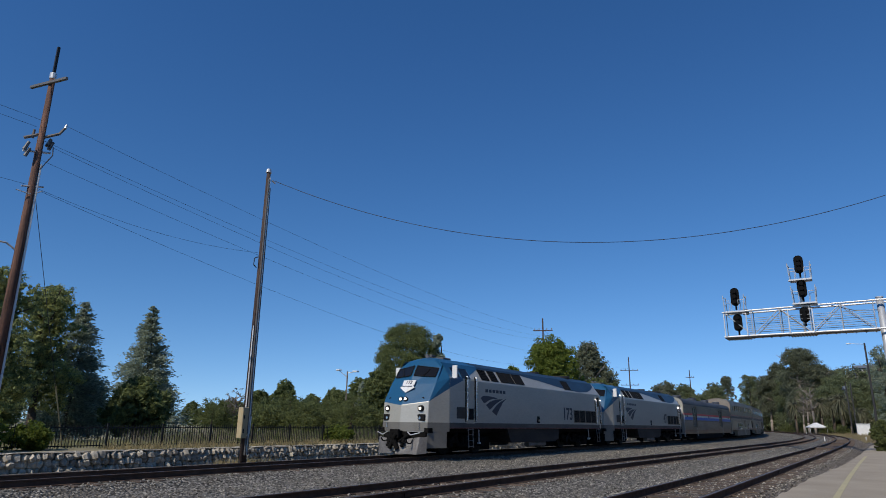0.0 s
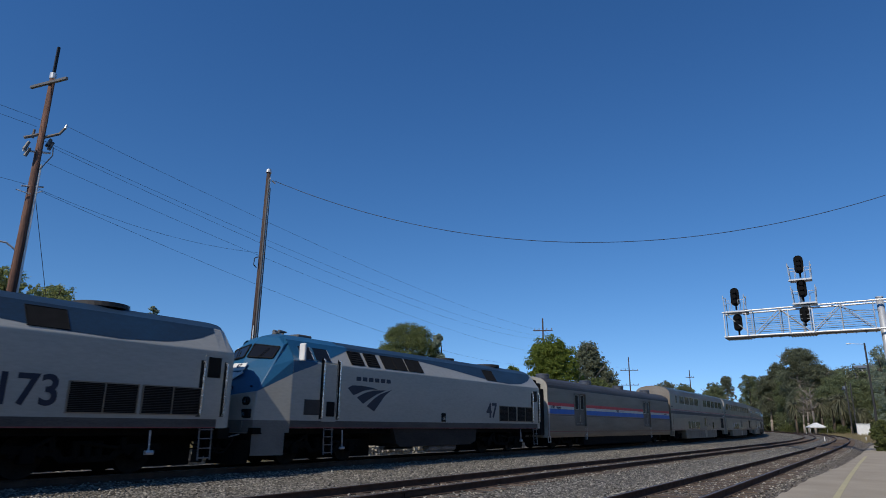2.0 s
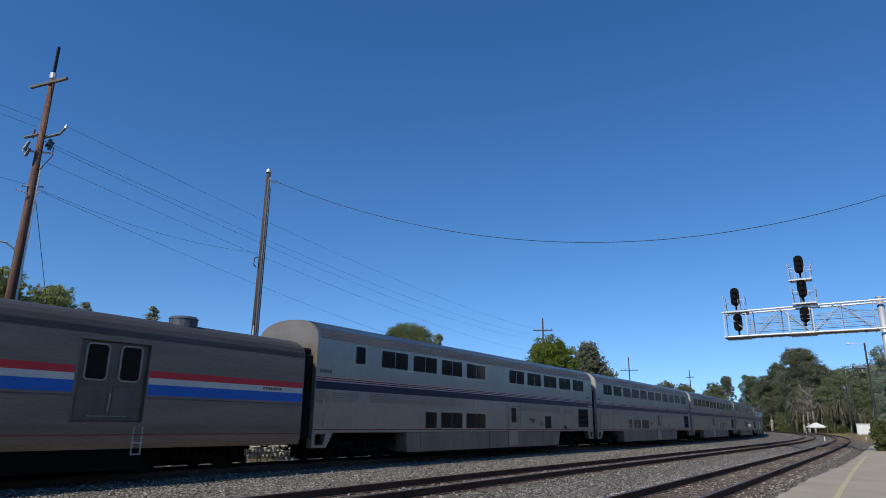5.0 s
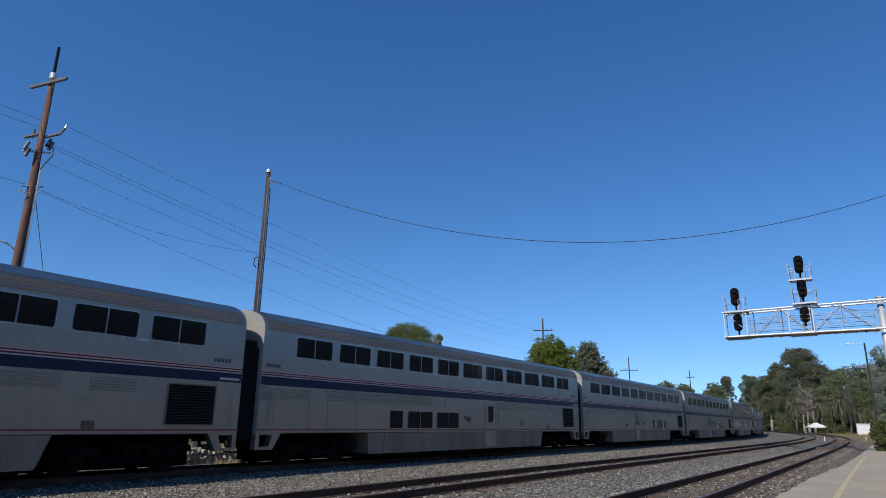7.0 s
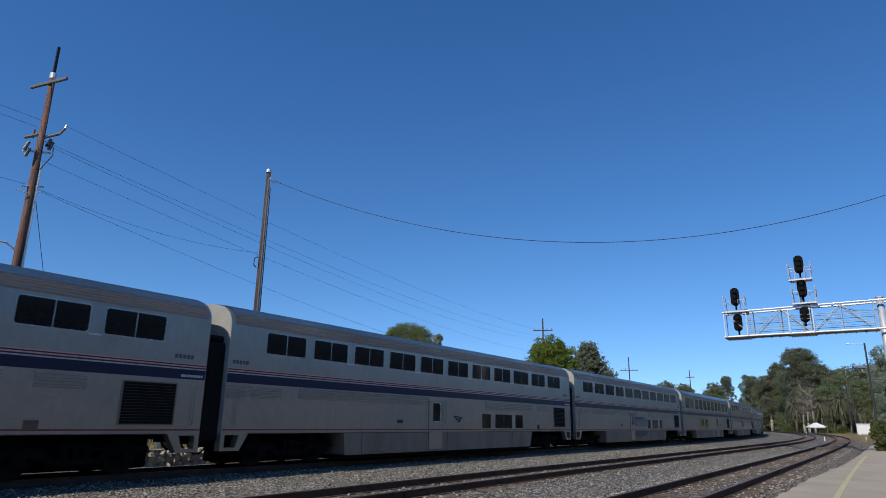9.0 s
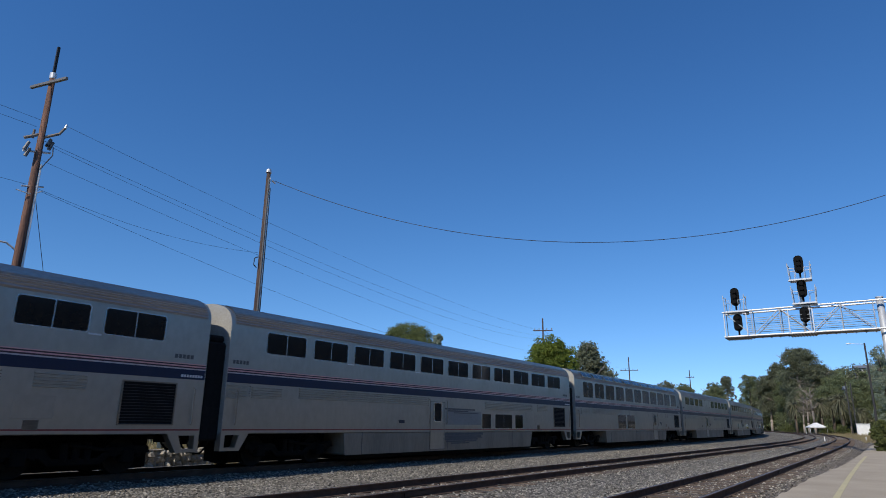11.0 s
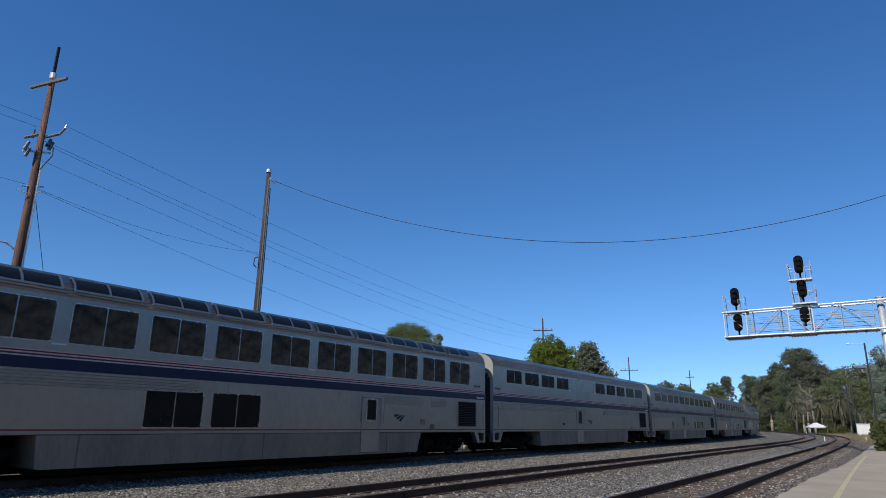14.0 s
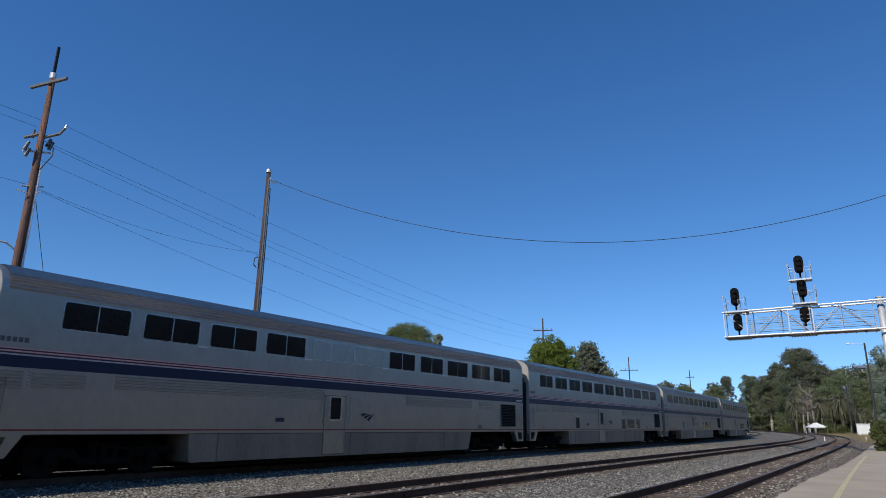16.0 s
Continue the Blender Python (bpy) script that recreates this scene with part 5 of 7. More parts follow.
def on_side(L, mesh, name, parent, x, z, both=True, label="", kids=(), y=HALF):
    """A fitting on the side of a car, x metres from its front; again on the other side."""
    out = []
    for m in ((pose(x - L / 2, -y, z),) + ((pose(x - L / 2, y, z, 0, 0, 180),) if both else ())):
        o = part(name, mesh, None, parent, label, at=m)
        for n, me, at in kids: part(n, me, None, o, at=at)
        out.append(o)
    return out
def framed(w, h, r, glass, bars=1):
    """A window: a proud rounded frame with its upright bars, and its panes."""
    bm = ring(bmesh.new(), w + 0.05, h + 0.05, r + 0.02, 0.022, 0.004, -0.015)
    n = bars + 1
    for k in range(1, n): box(bm, -w / 2 + w * k / n - 0.011, -w / 2 + w * k / n + 0.011, -0.012, 0.0, -h / 2, h / 2)
    fr = mesh_of(bm, "window", TRIM)
    kids = []
    for k in range(n):
        a0, a1 = -w / 2 + w * k / n, -w / 2 + w * (k + 1) / n
        cut = [(x, z) for x, z in rounded(w + 0.01, h + 0.01, r)]
        edge = [(min(a1, max(a0, x)), z) for x, z in cut]
        pane = mesh_of(prism(bmesh.new(), edge if n == 1 else [p for i, p in enumerate(edge) if i == 0 or p != edge[i - 1]], -0.006, 0.002), "pane", glass)
        kids.append(("pane", pane, pose(0, 0, 0)))
    return fr, kids
def louvre(w, h, n, material=GRILLE):
    fr = mesh_of(ring(bmesh.new(), w, h, 0.02, 0.03, 0.004, -0.03), "vent", STEEL_DULL)
    back = mesh_of(boxes((-w / 2 + 0.02, w / 2 - 0.02, -0.006, 0.004, -h / 2 + 0.02, h / 2 - 0.02)), "backing", RUBBER)
    bm = boxes((-w / 2 + 0.03, w / 2 - 0.03, -0.006, 0.006, -0.006, 0.006))
    slat = mesh_of(bm, "slat", material)
    kids = [("backing", back, pose(0, 0, 0))]
    for k in range(n):
        kids.append(("slat", slat, pose(0, -0.016, -h / 2 + h * (k + 0.5) / n, 35, 0, 0)))
    return fr, kids
def stripe(L, x0, x1, z0, z1, material, car, name="stripe", label="", y=HALF):
    for ya, yb in ((-y - 0.006, -y + 0.004), (y - 0.004, y + 0.006)):
        part(name, boxes((x0 - L / 2, x1 - L / 2, ya, yb, z0, z1)), material, car, label)
def bars(w, h, n, material, name="lettering"):
    """Writing too small to read, as a row of plain bars."""
    bm = bmesh.new()
    for k in range(n): box(bm, -w / 2 + w * k / n, -w / 2 + w * (k + 0.72) / n, -0.006, 0.002, -h / 2, h / 2)
    return mesh_of(bm, name, material)

# -- double-deck cars --
LC = 25.91
DECK = [(1.50, 1.0), (HALF, 1.02), (HALF, 4.20), (1.525, 4.30), (1.48, 4.42), (1.40, 4.54), (1.28, 4.65), (1.10, 4.75), (0.85, 4.83), (0.5, 4.90), (0.0, 4.93)]
def shell(half, x0, x1, material, cap):
    """A closed hull with the given half section; its two ends take the material cap."""
    sec = [(-y, z) for y, z in half] + [(y, z) for y, z in half[-2::-1]]
    bm = bmesh.new()
    n = int((x1 - x0) / 0.9)
    R = loft(bm, [[(x0 + (x1 - x0) * i / n, y, z) for y, z in sec] for i in range(n + 1)])
    ends = [bm.faces.new(R[0]), bm.faces.new(R[-1][::-1])]
    for a, b in zip(R, R[1:]): bm.faces.new((a[0], b[0], b[-1], a[-1]))
    for f in ends: f.material_index = 1
    me = mesh_of(bm, "body", material)
    me.materials.append(cap)
    return me
BODY = shell(DECK, 0.14 - LC / 2, LC - 0.58 - LC / 2, STEEL, END_PAINT)
def roof_sheet():
    """Corrugated stainless roof over the upper body."""
    half = DECK[2:]
    pts = []
    for (y0, z0), (y1, z1) in zip(half, half[1:]):
        n = max(2, int(math.hypot(y1 - y0, z1 - z0) / 0.035))
        for i in range(n): pts.append((y0 + (y1 - y0) * i / n, z0 + (z1 - z0) * i / n))
    pts.append(half[-1])
    out = []
    for i, (y, z) in enumerate(pts):
        d = 0.030 if i % 2 else 0.004
        if y < 0.9: d = 0.01
        out.append((y + d * min(1, y), z + d * (0.3 if y > 1.4 else 0.9)))
    sec = [(-y, z) for y, z in out] + [(y, z) for y, z in out[-2::-1]]
    bm = bmesh.new()
    loft(bm, [[(x, y, z) for y, z in sec] for x in (0.30 - LC / 2, 0, LC - 0.70 - LC / 2)])
    return mesh_of(bm, "roof", STEEL_ROOF)
ROOF = roof_sheet()
def skirt_mesh():
    bm = bmesh.new()
    c = LC / 2
    prism(bm, [(5.33 - c, 1.0), (5.40 - c, 0.30), (5.46 - c, 0.25), (19.82 - c, 0.25), (19.88 - c, 0.30), (20.12 - c, 1.0)], -1.535, 1.535)
    return mesh_of(bm, "skirt", STEEL_SKIRT)
SKIRT = skirt_mesh()
def pylon_mesh(rear, side):
    bm = bmesh.new()
    c = LC / 2
    f = (lambda x: LC - 0.44 - x - c) if rear else (lambda x: x - c)
    outer = [(0.14, 1.02), (0.14, 0.52), (0.82, 0.52), (1.14, 1.02)]
    inner = [(0.28, 0.965), (0.28, 0.61), (0.66, 0.61), (0.78, 0.965)]
    y0, y1 = (-1.535, -1.30) if side < 0 else (1.30, 1.535)
    L4 = [[bm.verts.new((f(x), y, z)) for x, z in p] for p, y in ((outer, y0), (outer, y1), (inner, y1), (inner, y0))]
    for k in range(4):
        for i in range(4): bm.faces.new((L4[k][i], L4[k][(i + 1) % 4], L4[(k + 1) % 4][(i + 1) % 4], L4[(k + 1) % 4][i]))
    return mesh_of(bm, "corner_step", STEEL)
PYLONS = [pylon_mesh(r, s) for r in (False, True) for s in (-1, 1)]
def fluting(x0, x1, z0, z1, gap=0.075):
    """A corrugated sheet on the car's side, ridges along the car."""
    prof, z = [(0.0, z0)], z0
    while z < z1:
        prof += [(0.036, z + gap * 0.14), (0.036, z + gap * 0.42), (0.004, z + gap * 0.58), (0.004, z + gap)]
        z += gap
    prof.append((0.0, prof[-1][1]))
    bm = bmesh.new()
    R = loft(bm, [[(x, -d, z) for d, z in prof] for x in (-(x1 - x0) / 2, (x1 - x0) / 2)])
    for r in R: bm.faces.new(r)
    return mesh_of(bm, "fluting", STEEL)
UPPER_WIN = framed(1.66, 0.64, 0.07, GLASS)
LOUNGE_WIN = framed(1.66, 0.95, 0.07, LOUNGE_GLASS)
WIDE_LOW = framed(1.70, 0.64, 0.07, GLASS)
TALL_LOW = framed(1.72, 0.94, 0.05, GLASS)
SMALL_LOW = framed(0.80, 0.64, 0.06, GLASS, 0)
SLIT_WIN = framed(0.52, 0.62, 0.06, GLASS, 0)
DOOR_WIN = framed(0.52, 0.74, 0.08, GLASS, 0)
DOOR_WIN_FRAME = mesh_of(ring(bmesh.new(), 0.62, 0.84, 0.11, 0.055, 0.004, -0.018), "door_window", TRIM)
DOOR_SEAM = mesh_of(ring(bmesh.new(), 1.10, 1.96, 0.05, 0.028, 0.003, -0.007), "door_seam", BELT)
BLANK_WIN = framed(1.66, 0.64, 0.07, STEEL)
VENT = louvre(1.56, 1.12, 15)
DOOR = mesh_of(ring(boxes((-0.50, 0.50, -0.004, 0.004, -0.93, 0.93)), 1.06, 1.92, 0.05, 0.03, 0.004, -0.016), "door", STEEL)
GRAB = mesh_of(rods(((0, -0.02, -0.5), (0, -0.07, -0.46), 0.014), ((0, -0.07, -0.46), (0, -0.07, 0.46), 0.014), ((0, -0.07, 0.46), (0, -0.02, 0.5), 0.014), n=6), "grab_iron", STEEL_DULL)
# wider than real bellows: the black also stands for the previous car's shadow
BELLOWS_AND_SHADE = mesh_of(boxes((-0.22, 0.22, -1.36, 1.36, 0.80, 3.62), (-0.22, 0.22, -1.24, 1.24, 3.62, 3.84), bevel=0.06), "diaphragm", RUBBER)
COUPLER = mesh_of(boxes((-0.5, 0.4, -0.14, 0.14, 0.75, 1.0), (-0.55, -0.35, -0.24, 0.24, 0.68, 1.06), bevel=0.03), "coupler", UNDER)
HOSE = mesh_of(tube(bmesh.new(), [(0, 0, 0.92), (-0.1, 0, 0.66), (-0.28, 0, 0.48), (-0.5, 0, 0.50), (-0.62, 0, 0.62)], 0.028), "hose", RUBBER)
def hoses(car, x, turn=0, z=0.0):
    for y in (-0.8, -0.5, 0.52): part("hose", HOSE, None, car, at=pose(x, y, z + 0.06 * y, 0, 0, turn))
# gear plus black filler boxes added to hold the underside as dark as shade
GEAR_FILLER = mesh_of(boxes((1.2 - LC / 2, 5.3 - LC / 2, -0.60, 0.60, 0.14, 1.0), (20.3 - LC / 2, 24.4 - LC / 2, -0.60, 0.60, 0.14, 1.0), (1.2 - LC / 2, 24.5 - LC / 2, -0.3, 0.3, 0.10, 0.5), (-7.3, 6.7, -1.30, 1.30, 0.10, 0.262), (-1.5, 0.5, -1.3, 1.3, 0.08, 0.11), (3.0, 4.4, -1.2, 1.2, 0.07, 0.11)), "underfloor_gear", UNDER)
NUMBER = bars(0.62, 0.11, 5, BELT)
NAME = bars(0.7, 0.07, 8, WHITE)
SMALL_PLATE = mesh_of(boxes((-0.16, 0.16, -0.012, 0.002, -0.11, 0.11), bevel=0.01), "cover_plate", STEEL_DULL)
DARK_PLATE = mesh_of(boxes((-0.18, 0.18, -0.01, 0.002, -0.06, 0.06)), "cover_plate", NAVY)
LIGHT_PLATE = mesh_of(boxes((-0.45, 0.45, -0.008, 0.002, -0.26, 0.26), bevel=0.004), "access_panel", STEEL)
SEAM = mesh_of(boxes((-0.012, 0.012, -0.004, 0.004, -0.38, 0.38)), "panel_seam", BELT)
CLIPS = mesh_of(boxes(*[(-0.012, 0.012, -0.036, 0.0, z - 0.014, z + 0.014) for z in (-0.14, -0.07, 0.0, 0.07, 0.14)]), "flute_clip", CHROME)
DRIP = mesh_of(boxes((-0.16, 0.16, -0.010, 0.002, -0.02, 0.02)), "drip_plate", WHITE)
def swoosh_mesh(scale, material):
    """Three swept bands narrowing to one side, the plain shape of the operator's mark."""
    bm = bmesh.new()
    bands = (((-0.50, 0.135), (-0.41, 0.175), (-0.21, 0.18), (0.02, 0.165), (0.17, 0.14), (-0.02, 0.135), (-0.18, 0.105), (-0.29, 0.065), (-0.38, 0.04)),
             ((-0.30, 0.01), (-0.14, 0.08), (0.06, 0.125), (0.36, 0.14), (0.15, 0.075), (0.0, 0.01), (-0.16, -0.075)),
             ((-0.08, -0.105), (0.07, 0.0), (0.23, 0.08), (0.50, 0.155), (0.34, 0.065), (0.23, -0.04), (0.09, -0.175)))
    for b in bands: prism(bm, [(x * scale, z * scale) for x, z in b], -0.007, 0.002)
    return mesh_of(bm, "emblem", material)
SMALL_MARK = swoosh_mesh(0.8, DEEP_BLUE)
BIG_MARK = swoosh_mesh(2.55, NAVY)

WINDOWS_X = [1.55 + 0.83 + 2.068 * k for k in range(11)]
def double_deck(label, front, upper, low, door_x, roofglass=False, extras=(), mark=None):
    """upper: a letter per bay (w window, b blanked, n none, s slit); low: (centre, window) pairs."""
    car = thing("passenger_car", label, "train car", "double-deck passenger cars")
    TRAIN.append((car, front, LC))
    part("body", BODY, None, car); part("roof", ROOF, None, car, "corrugated stainless roof"); part("skirt", SKIRT, None, car)
    for p in PYLONS: part("corner_step", p, None, car)
    part("diaphragm", BELLOWS_AND_SHADE, None, car, "black rubber gangway bellows", at=pose(-LC / 2 + 0.02, 0, 0))
    part("diaphragm", BELLOWS_AND_SHADE, None, car, "black rubber gangway bellows", at=pose(LC / 2 - 0.24, 0, 0))
    part("coupler", COUPLER, None, car, at=pose(-LC / 2 + 0.35, 0, 0)); part("coupler", COUPLER, None, car, at=pose(LC / 2 - 0.5, 0, 0, 0, 0, 180))
    hoses(car, -LC / 2 + 0.3, 0, 0); hoses(car, LC / 2 - 0.45, 180, 0)
    part("underfloor_gear", GEAR_FILLER, None, car)
    truck(car, 3.24 - LC / 2, 2.59, 0.457); truck(car, 22.22 - LC / 2, 2.59, 0.457)
    x0, x1 = 0.16, LC - 0.60
    for z0, z1, m in ((2.876, 2.900, SALMON), (2.842, 2.874, MAROON), (2.808, 2.840, SALMON), (2.770, 2.806, MAROON), (2.736, 2.768, PINK)): stripe(LC, x0, x1, z0, z1, m, car)
    stripe(LC, x0, x1, 2.470, 2.734, DEEP_BLUE, car, label="deep blue stripe")
    stripe(LC, x0, x1, 1.095, 1.135, SILL_RED, car, label="faded red stripe")
    for x, k in zip(WINDOWS_X, upper):
        win, z = {"w": (UPPER_WIN, 3.765), "b": (BLANK_WIN, 3.765), "s": (SLIT_WIN, 3.78), "l": (LOUNGE_WIN, 3.595), "n": (None, 0)}[k]
        if win: on_side(LC, win[0], "window", car, x, z, kids=win[1])
        if k != "n" and int(x) % 4 < 2: on_side(LC, DRIP, "drip_plate", car, x + 1.03, 3.40 if k != "l" else 3.07, False)
    for x, w in low:
        win, z = {"wide": (WIDE_LOW, 1.50), "small": (SMALL_LOW, 1.50), "slit": (SLIT_WIN, 1.49), "tall": (TALL_LOW, 1.655)}[w]
        on_side(LC, win[0], "window", car, x, z, kids=win[1])
    on_side(LC, DOOR, "door", car, door_x, 1.29, False, "stainless side door with a tall window", kids=[("door_window", DOOR_WIN_FRAME, pose(0, -0.006, 0.54)), ("door_seam", DOOR_SEAM, pose(0, 0, 0))])
    on_side(LC, DOOR_WIN[1][0][1], "door_pane", car, door_x, 1.83, False, y=HALF + 0.012)
    for d in (-0.66, 0.66): on_side(LC, GRAB, "grab_iron", car, door_x + d, 1.85, False)
    on_side(LC, GRAB, "grab_iron", car, 0.55, 1.75, False); on_side(LC, GRAB, "grab_iron", car, 25.0, 1.75, False)
    on_side(LC, VENT[0], "vent", car, 23.68, 1.79, False, "dark slatted air intake", kids=VENT[1])
    on_side(LC, NUMBER, "lettering", car, 0.62, 3.08, False); on_side(LC, NUMBER, "lettering", car, 24.6, 3.08, False)
    on_side(LC, NAME, "lettering", car, 24.9, 2.56, False, y=HALF + 0.008)
    on_side(LC, SMALL_MARK, "emblem", car, door_x + (mark or (-2.05 if 12 < door_x < 16 else 1.75)), 1.55, False)
    on_side(LC, DARK_PLATE if door_x < 12 else SMALL_PLATE, "cover_plate", car, door_x + (-2.5 if door_x < 12 else 3.3), 1.42, False)
    for x in (6.3, 11.9, 17.9): on_side(LC, SEAM, "panel_seam", car, x, 0.65, False)
    for x in (1.02, 10.4, 15.1, 20.1): on_side(LC, CLIPS, "flute_clip", car, x, 2.24, False); on_side(LC, SMALL_PLATE, "cover_plate", car, 20.9, 1.22, False)
    on_side(LC, LIGHT_PLATE, "access_panel", car, 20.9, 1.62, False)
    for a, b, c, d in ((1.1, 2.3, 2.05, 2.42), (3.05, 10.3 if door_x < 12 else 9.4, 2.10, 2.42), (15.2 if door_x < 14.5 else door_x + 0.85, 20.0, 2.06, 2.42), (20.8, 22.0, 2.06, 2.42), (0.2, 0.9, 2.0, 2.42)):
        key = (a, b, c, d)
        if key not in FLUTES: FLUTES[key] = fluting(*key)
        on_side(LC, FLUTES[key], "fluting", car, (a + b) / 2, 0, y=HALF - 0.002)
    if roofglass:
        for x in WINDOWS_X:
            for y in (-1, 1):
                bm = bmesh.new()
                prof = [(1.515, 4.36), (1.47, 4.46), (1.40, 4.56), (1.31, 4.645), (1.20, 4.71)]
                loft(bm, [[(xx, (yy + 0.035) * y, z + 0.02) for yy, z in prof] for xx in (-0.86, 0.86)])
                w = part("roof_window", bm, GLASS, car, "curved roof window", at=pose(x - LC / 2, 0, 0))
                bm = bmesh.new()
                for xx in (-0.88, 0.0, 0.88): loft(bm, [[(xx + d, (yy + 0.055) * y, z + 0.03) for yy, z in prof] for d in (-0.03, 0.03)])
                for yy, z in (prof[0], prof[-1]): box(bm, -0.9, 0.9, *sorted(((yy + 0.02) * y, (yy + 0.06) * y)), z, z + 0.05)
                part("frame", bm, STEEL, w)
    for f in extras: f(car)
    return car
FLUTES = {}
def vestibule_stain(car):
    on_side(LC, mesh_of(boxes((-1.5, 1.5, -0.008, 0.002, -0.30, 0.30)), "repair_panel", PATCH), "repair_panel", car, 13.25, 1.62, False, "plain dull replaced panel")
    for x0, x1, z, h in ((11.7, 14.2, 1.99, 0.035), (11.9, 13.6, 1.91, 0.03), (12.4, 14.5, 1.83, 0.02), (11.6, 14.9, 0.93, 0.05), (11.7, 14.75, 0.82, 0.05), (11.6, 14.45, 0.71, 0.045), (12.0, 14.85, 0.765, 0.02), (11.8, 14.3, 0.62, 0.03), (12.2, 13.7, 0.54, 0.025)):
        on_side(LC, mesh_of(boxes((-(x1 - x0) / 2, (x1 - x0) / 2, -0.012, 0.002, -h, h), bevel=0.004), "scuff", BELT), "scuff", car, (x0 + x1) / 2, z, False, "dark scraped streak")
def side_panels(car):
    for x, z in ((0.9, 1.6), (3.3, 1.6)):
        on_side(LC, mesh_of(ring(bmesh.new(), 1.5, 1.1, 0.02, 0.02, 0.002, -0.012), "access_panel", STEEL), "access_panel", car, x + 0.6, z, False)

def build_locomotive(number, label, front, lit):
    L = 21.03
    c = L / 2
    car = thing("locomotive", label, "locomotive", "diesel locomotives")
    TRAIN.append((car, front, L))
    # hull: rings of (x, y, z) from below the belt up to the roof's middle
    def full(x, w=HALF, t=0.0):
        return [(x, w, 1.16), (x, w, 1.41), (x, w, 2.88), (x, w, 3.33), (x, w - 0.46 - t, 4.04 - t * 0.5), (x, 0.62, 4.27 - t * 0.6), (x, 0.0, 4.36 - t * 0.6)]
    nose = [(1.05, 1.21, 1.0), (1.05, 1.22, 1.41), (1.10, 1.24, 2.28), (1.58, 1.24, 3.06), (2.08, 1.19, 3.80), (2.24, 0.72, 4.15), (2.28, 0.0, 4.25)]
    keel = [(0.70, 0, 1.0), (0.70, 0, 1.41), (0.74, 0, 2.12), (1.29, 0, 3.04), (1.79, 0, 3.88), (2.08, 0, 4.18), (2.28, 0.0, 4.25)]
    shoulder = full(2.25)[:4] + [(2.42, HALF - 0.46, 4.04), (2.62, 0.62, 4.27), (2.72, 0.0, 4.36)]
    rings = [nose, shoulder, full(4.9), full(9.0), full(13.0), full(17.0), full(20.2), full(20.5, HALF - 0.015, 0.02), full(20.70, HALF - 0.05, 0.07), full(20.82, HALF - 0.12, 0.16), full(20.86, HALF - 0.19, 0.26)]
    bm = bmesh.new()
    last = {}
    for sg in (-1, 1):
        R = loft(bm, [[(x - c, y * sg, z) for x, y, z in keel]] + [[(x - c, y * sg, z) for x, y, z in r] for r in rings])
        last[sg] = R[-1]
    bmesh.ops.remove_doubles(bm, verts=bm.verts, dist=0.002)
    bm.verts.ensure_lookup_table()
    for f in bm.faces:
        m = f.calc_center_median(); x, z = m.x + c, m.z
        hi = z > 4.0 or (x < 2.2 and z > 2.2 + 0.35 * max(0, x - 0.5))
        f.material_index = (2 if x > 5 else 1) if hi else 0
    ends = [v for v in bm.verts if v.co.x > 20.85 - c]
    bmesh.ops.contextual_create(bm, geom=[e for e in bm.edges if all(v in ends for v in e.verts)])
    me = mesh_of(bm, "body", LOCO_GREY); me.materials.append(LOCO_BLUE); me.materials.append(LOCO_ROOF)
    body = part("body", me, None, car, "silver hull with a blue roof and nose")
    soft = body.modifiers.new("soft edges", "BEVEL"); soft.width, soft.segments, soft.limit_method, soft.angle_limit = 0.07, 3, "ANGLE", radians(13)
    def skin(z):
        return HALF if z <= 3.33 else HALF - 0.46 * (z - 3.33) / 0.71 if z <= 4.04 else 1.08 - 0.46 * (z - 4.04) / 0.23
    def overlay(edge, x0, x1, top=4.12, name="livery"):
        for sg in (-1, 1):
            b2 = bmesh.new(); n = int((x1 - x0) / 0.25)
            rows = []
            for i in range(n + 1):
                x = x0 + (x1 - x0) * i / n
                e = min(4.03, edge(x))
                zs = [e + (4.04 - e) * k / 6 for k in range(7)] if e >= 3.33 else [e + (3.33 - e) * k / 3 for k in range(3)] + [3.33 + 0.71 * k / 3 for k in range(4)]
                rows.append([(x - c, sg * (skin(z) + 0.010), z + (0.008 if z > 4.0 else 0)) for z in zs + [min(top, 4.14)]])
            loft(b2, rows)
            part(name, b2, LOCO_ROOF if x0 > 5 else LOCO_BLUE, car, "blue painted sweep")
    overlay(lambda x: min(4.05, 2.90 + (x - 2.26) * 0.355), 2.26, 5.2)
    overlay(lambda x: 3.94, 5.2, 9.6)
    def sweep(x):
        pts = [(9.6, 3.94), (12.0, 3.76), (14.0, 3.56), (15.6, 3.42), (17.2, 3.37), (18.6, 3.45), (19.6, 3.66), (20.4, 3.98)]
        for (a, za), (b, zb) in zip(pts, pts[1:]):
            if x <= b: return za + (zb - za) * (x - a) / (b - a)
        return 3.98
    overlay(sweep, 9.6, 20.2)
    stripe(L, 2.26, 20.3, 1.17, 1.405, LOCO_BELT, car, "belt", "dark grey belt along the sill")
    stripe(L, 2.26, 20.3, 1.162, 1.19, SILL_RED, car, "belt", "thin dull red line", HALF + 0.004)
    b2 = bmesh.new()
    for sg in (-1, 1):
        loft(b2, [[(x - c - (0.008 if i < 2 else 0), y * sg * 1.004, z) for z in (1.02, 1.40)] for i, (x, y) in enumerate(((0.70, 0.0), (1.05, 1.22), (2.25, HALF + 0.004)))])
    part("belt", b2, NOSE_BELT, car, "scuffed grey belt round the nose")
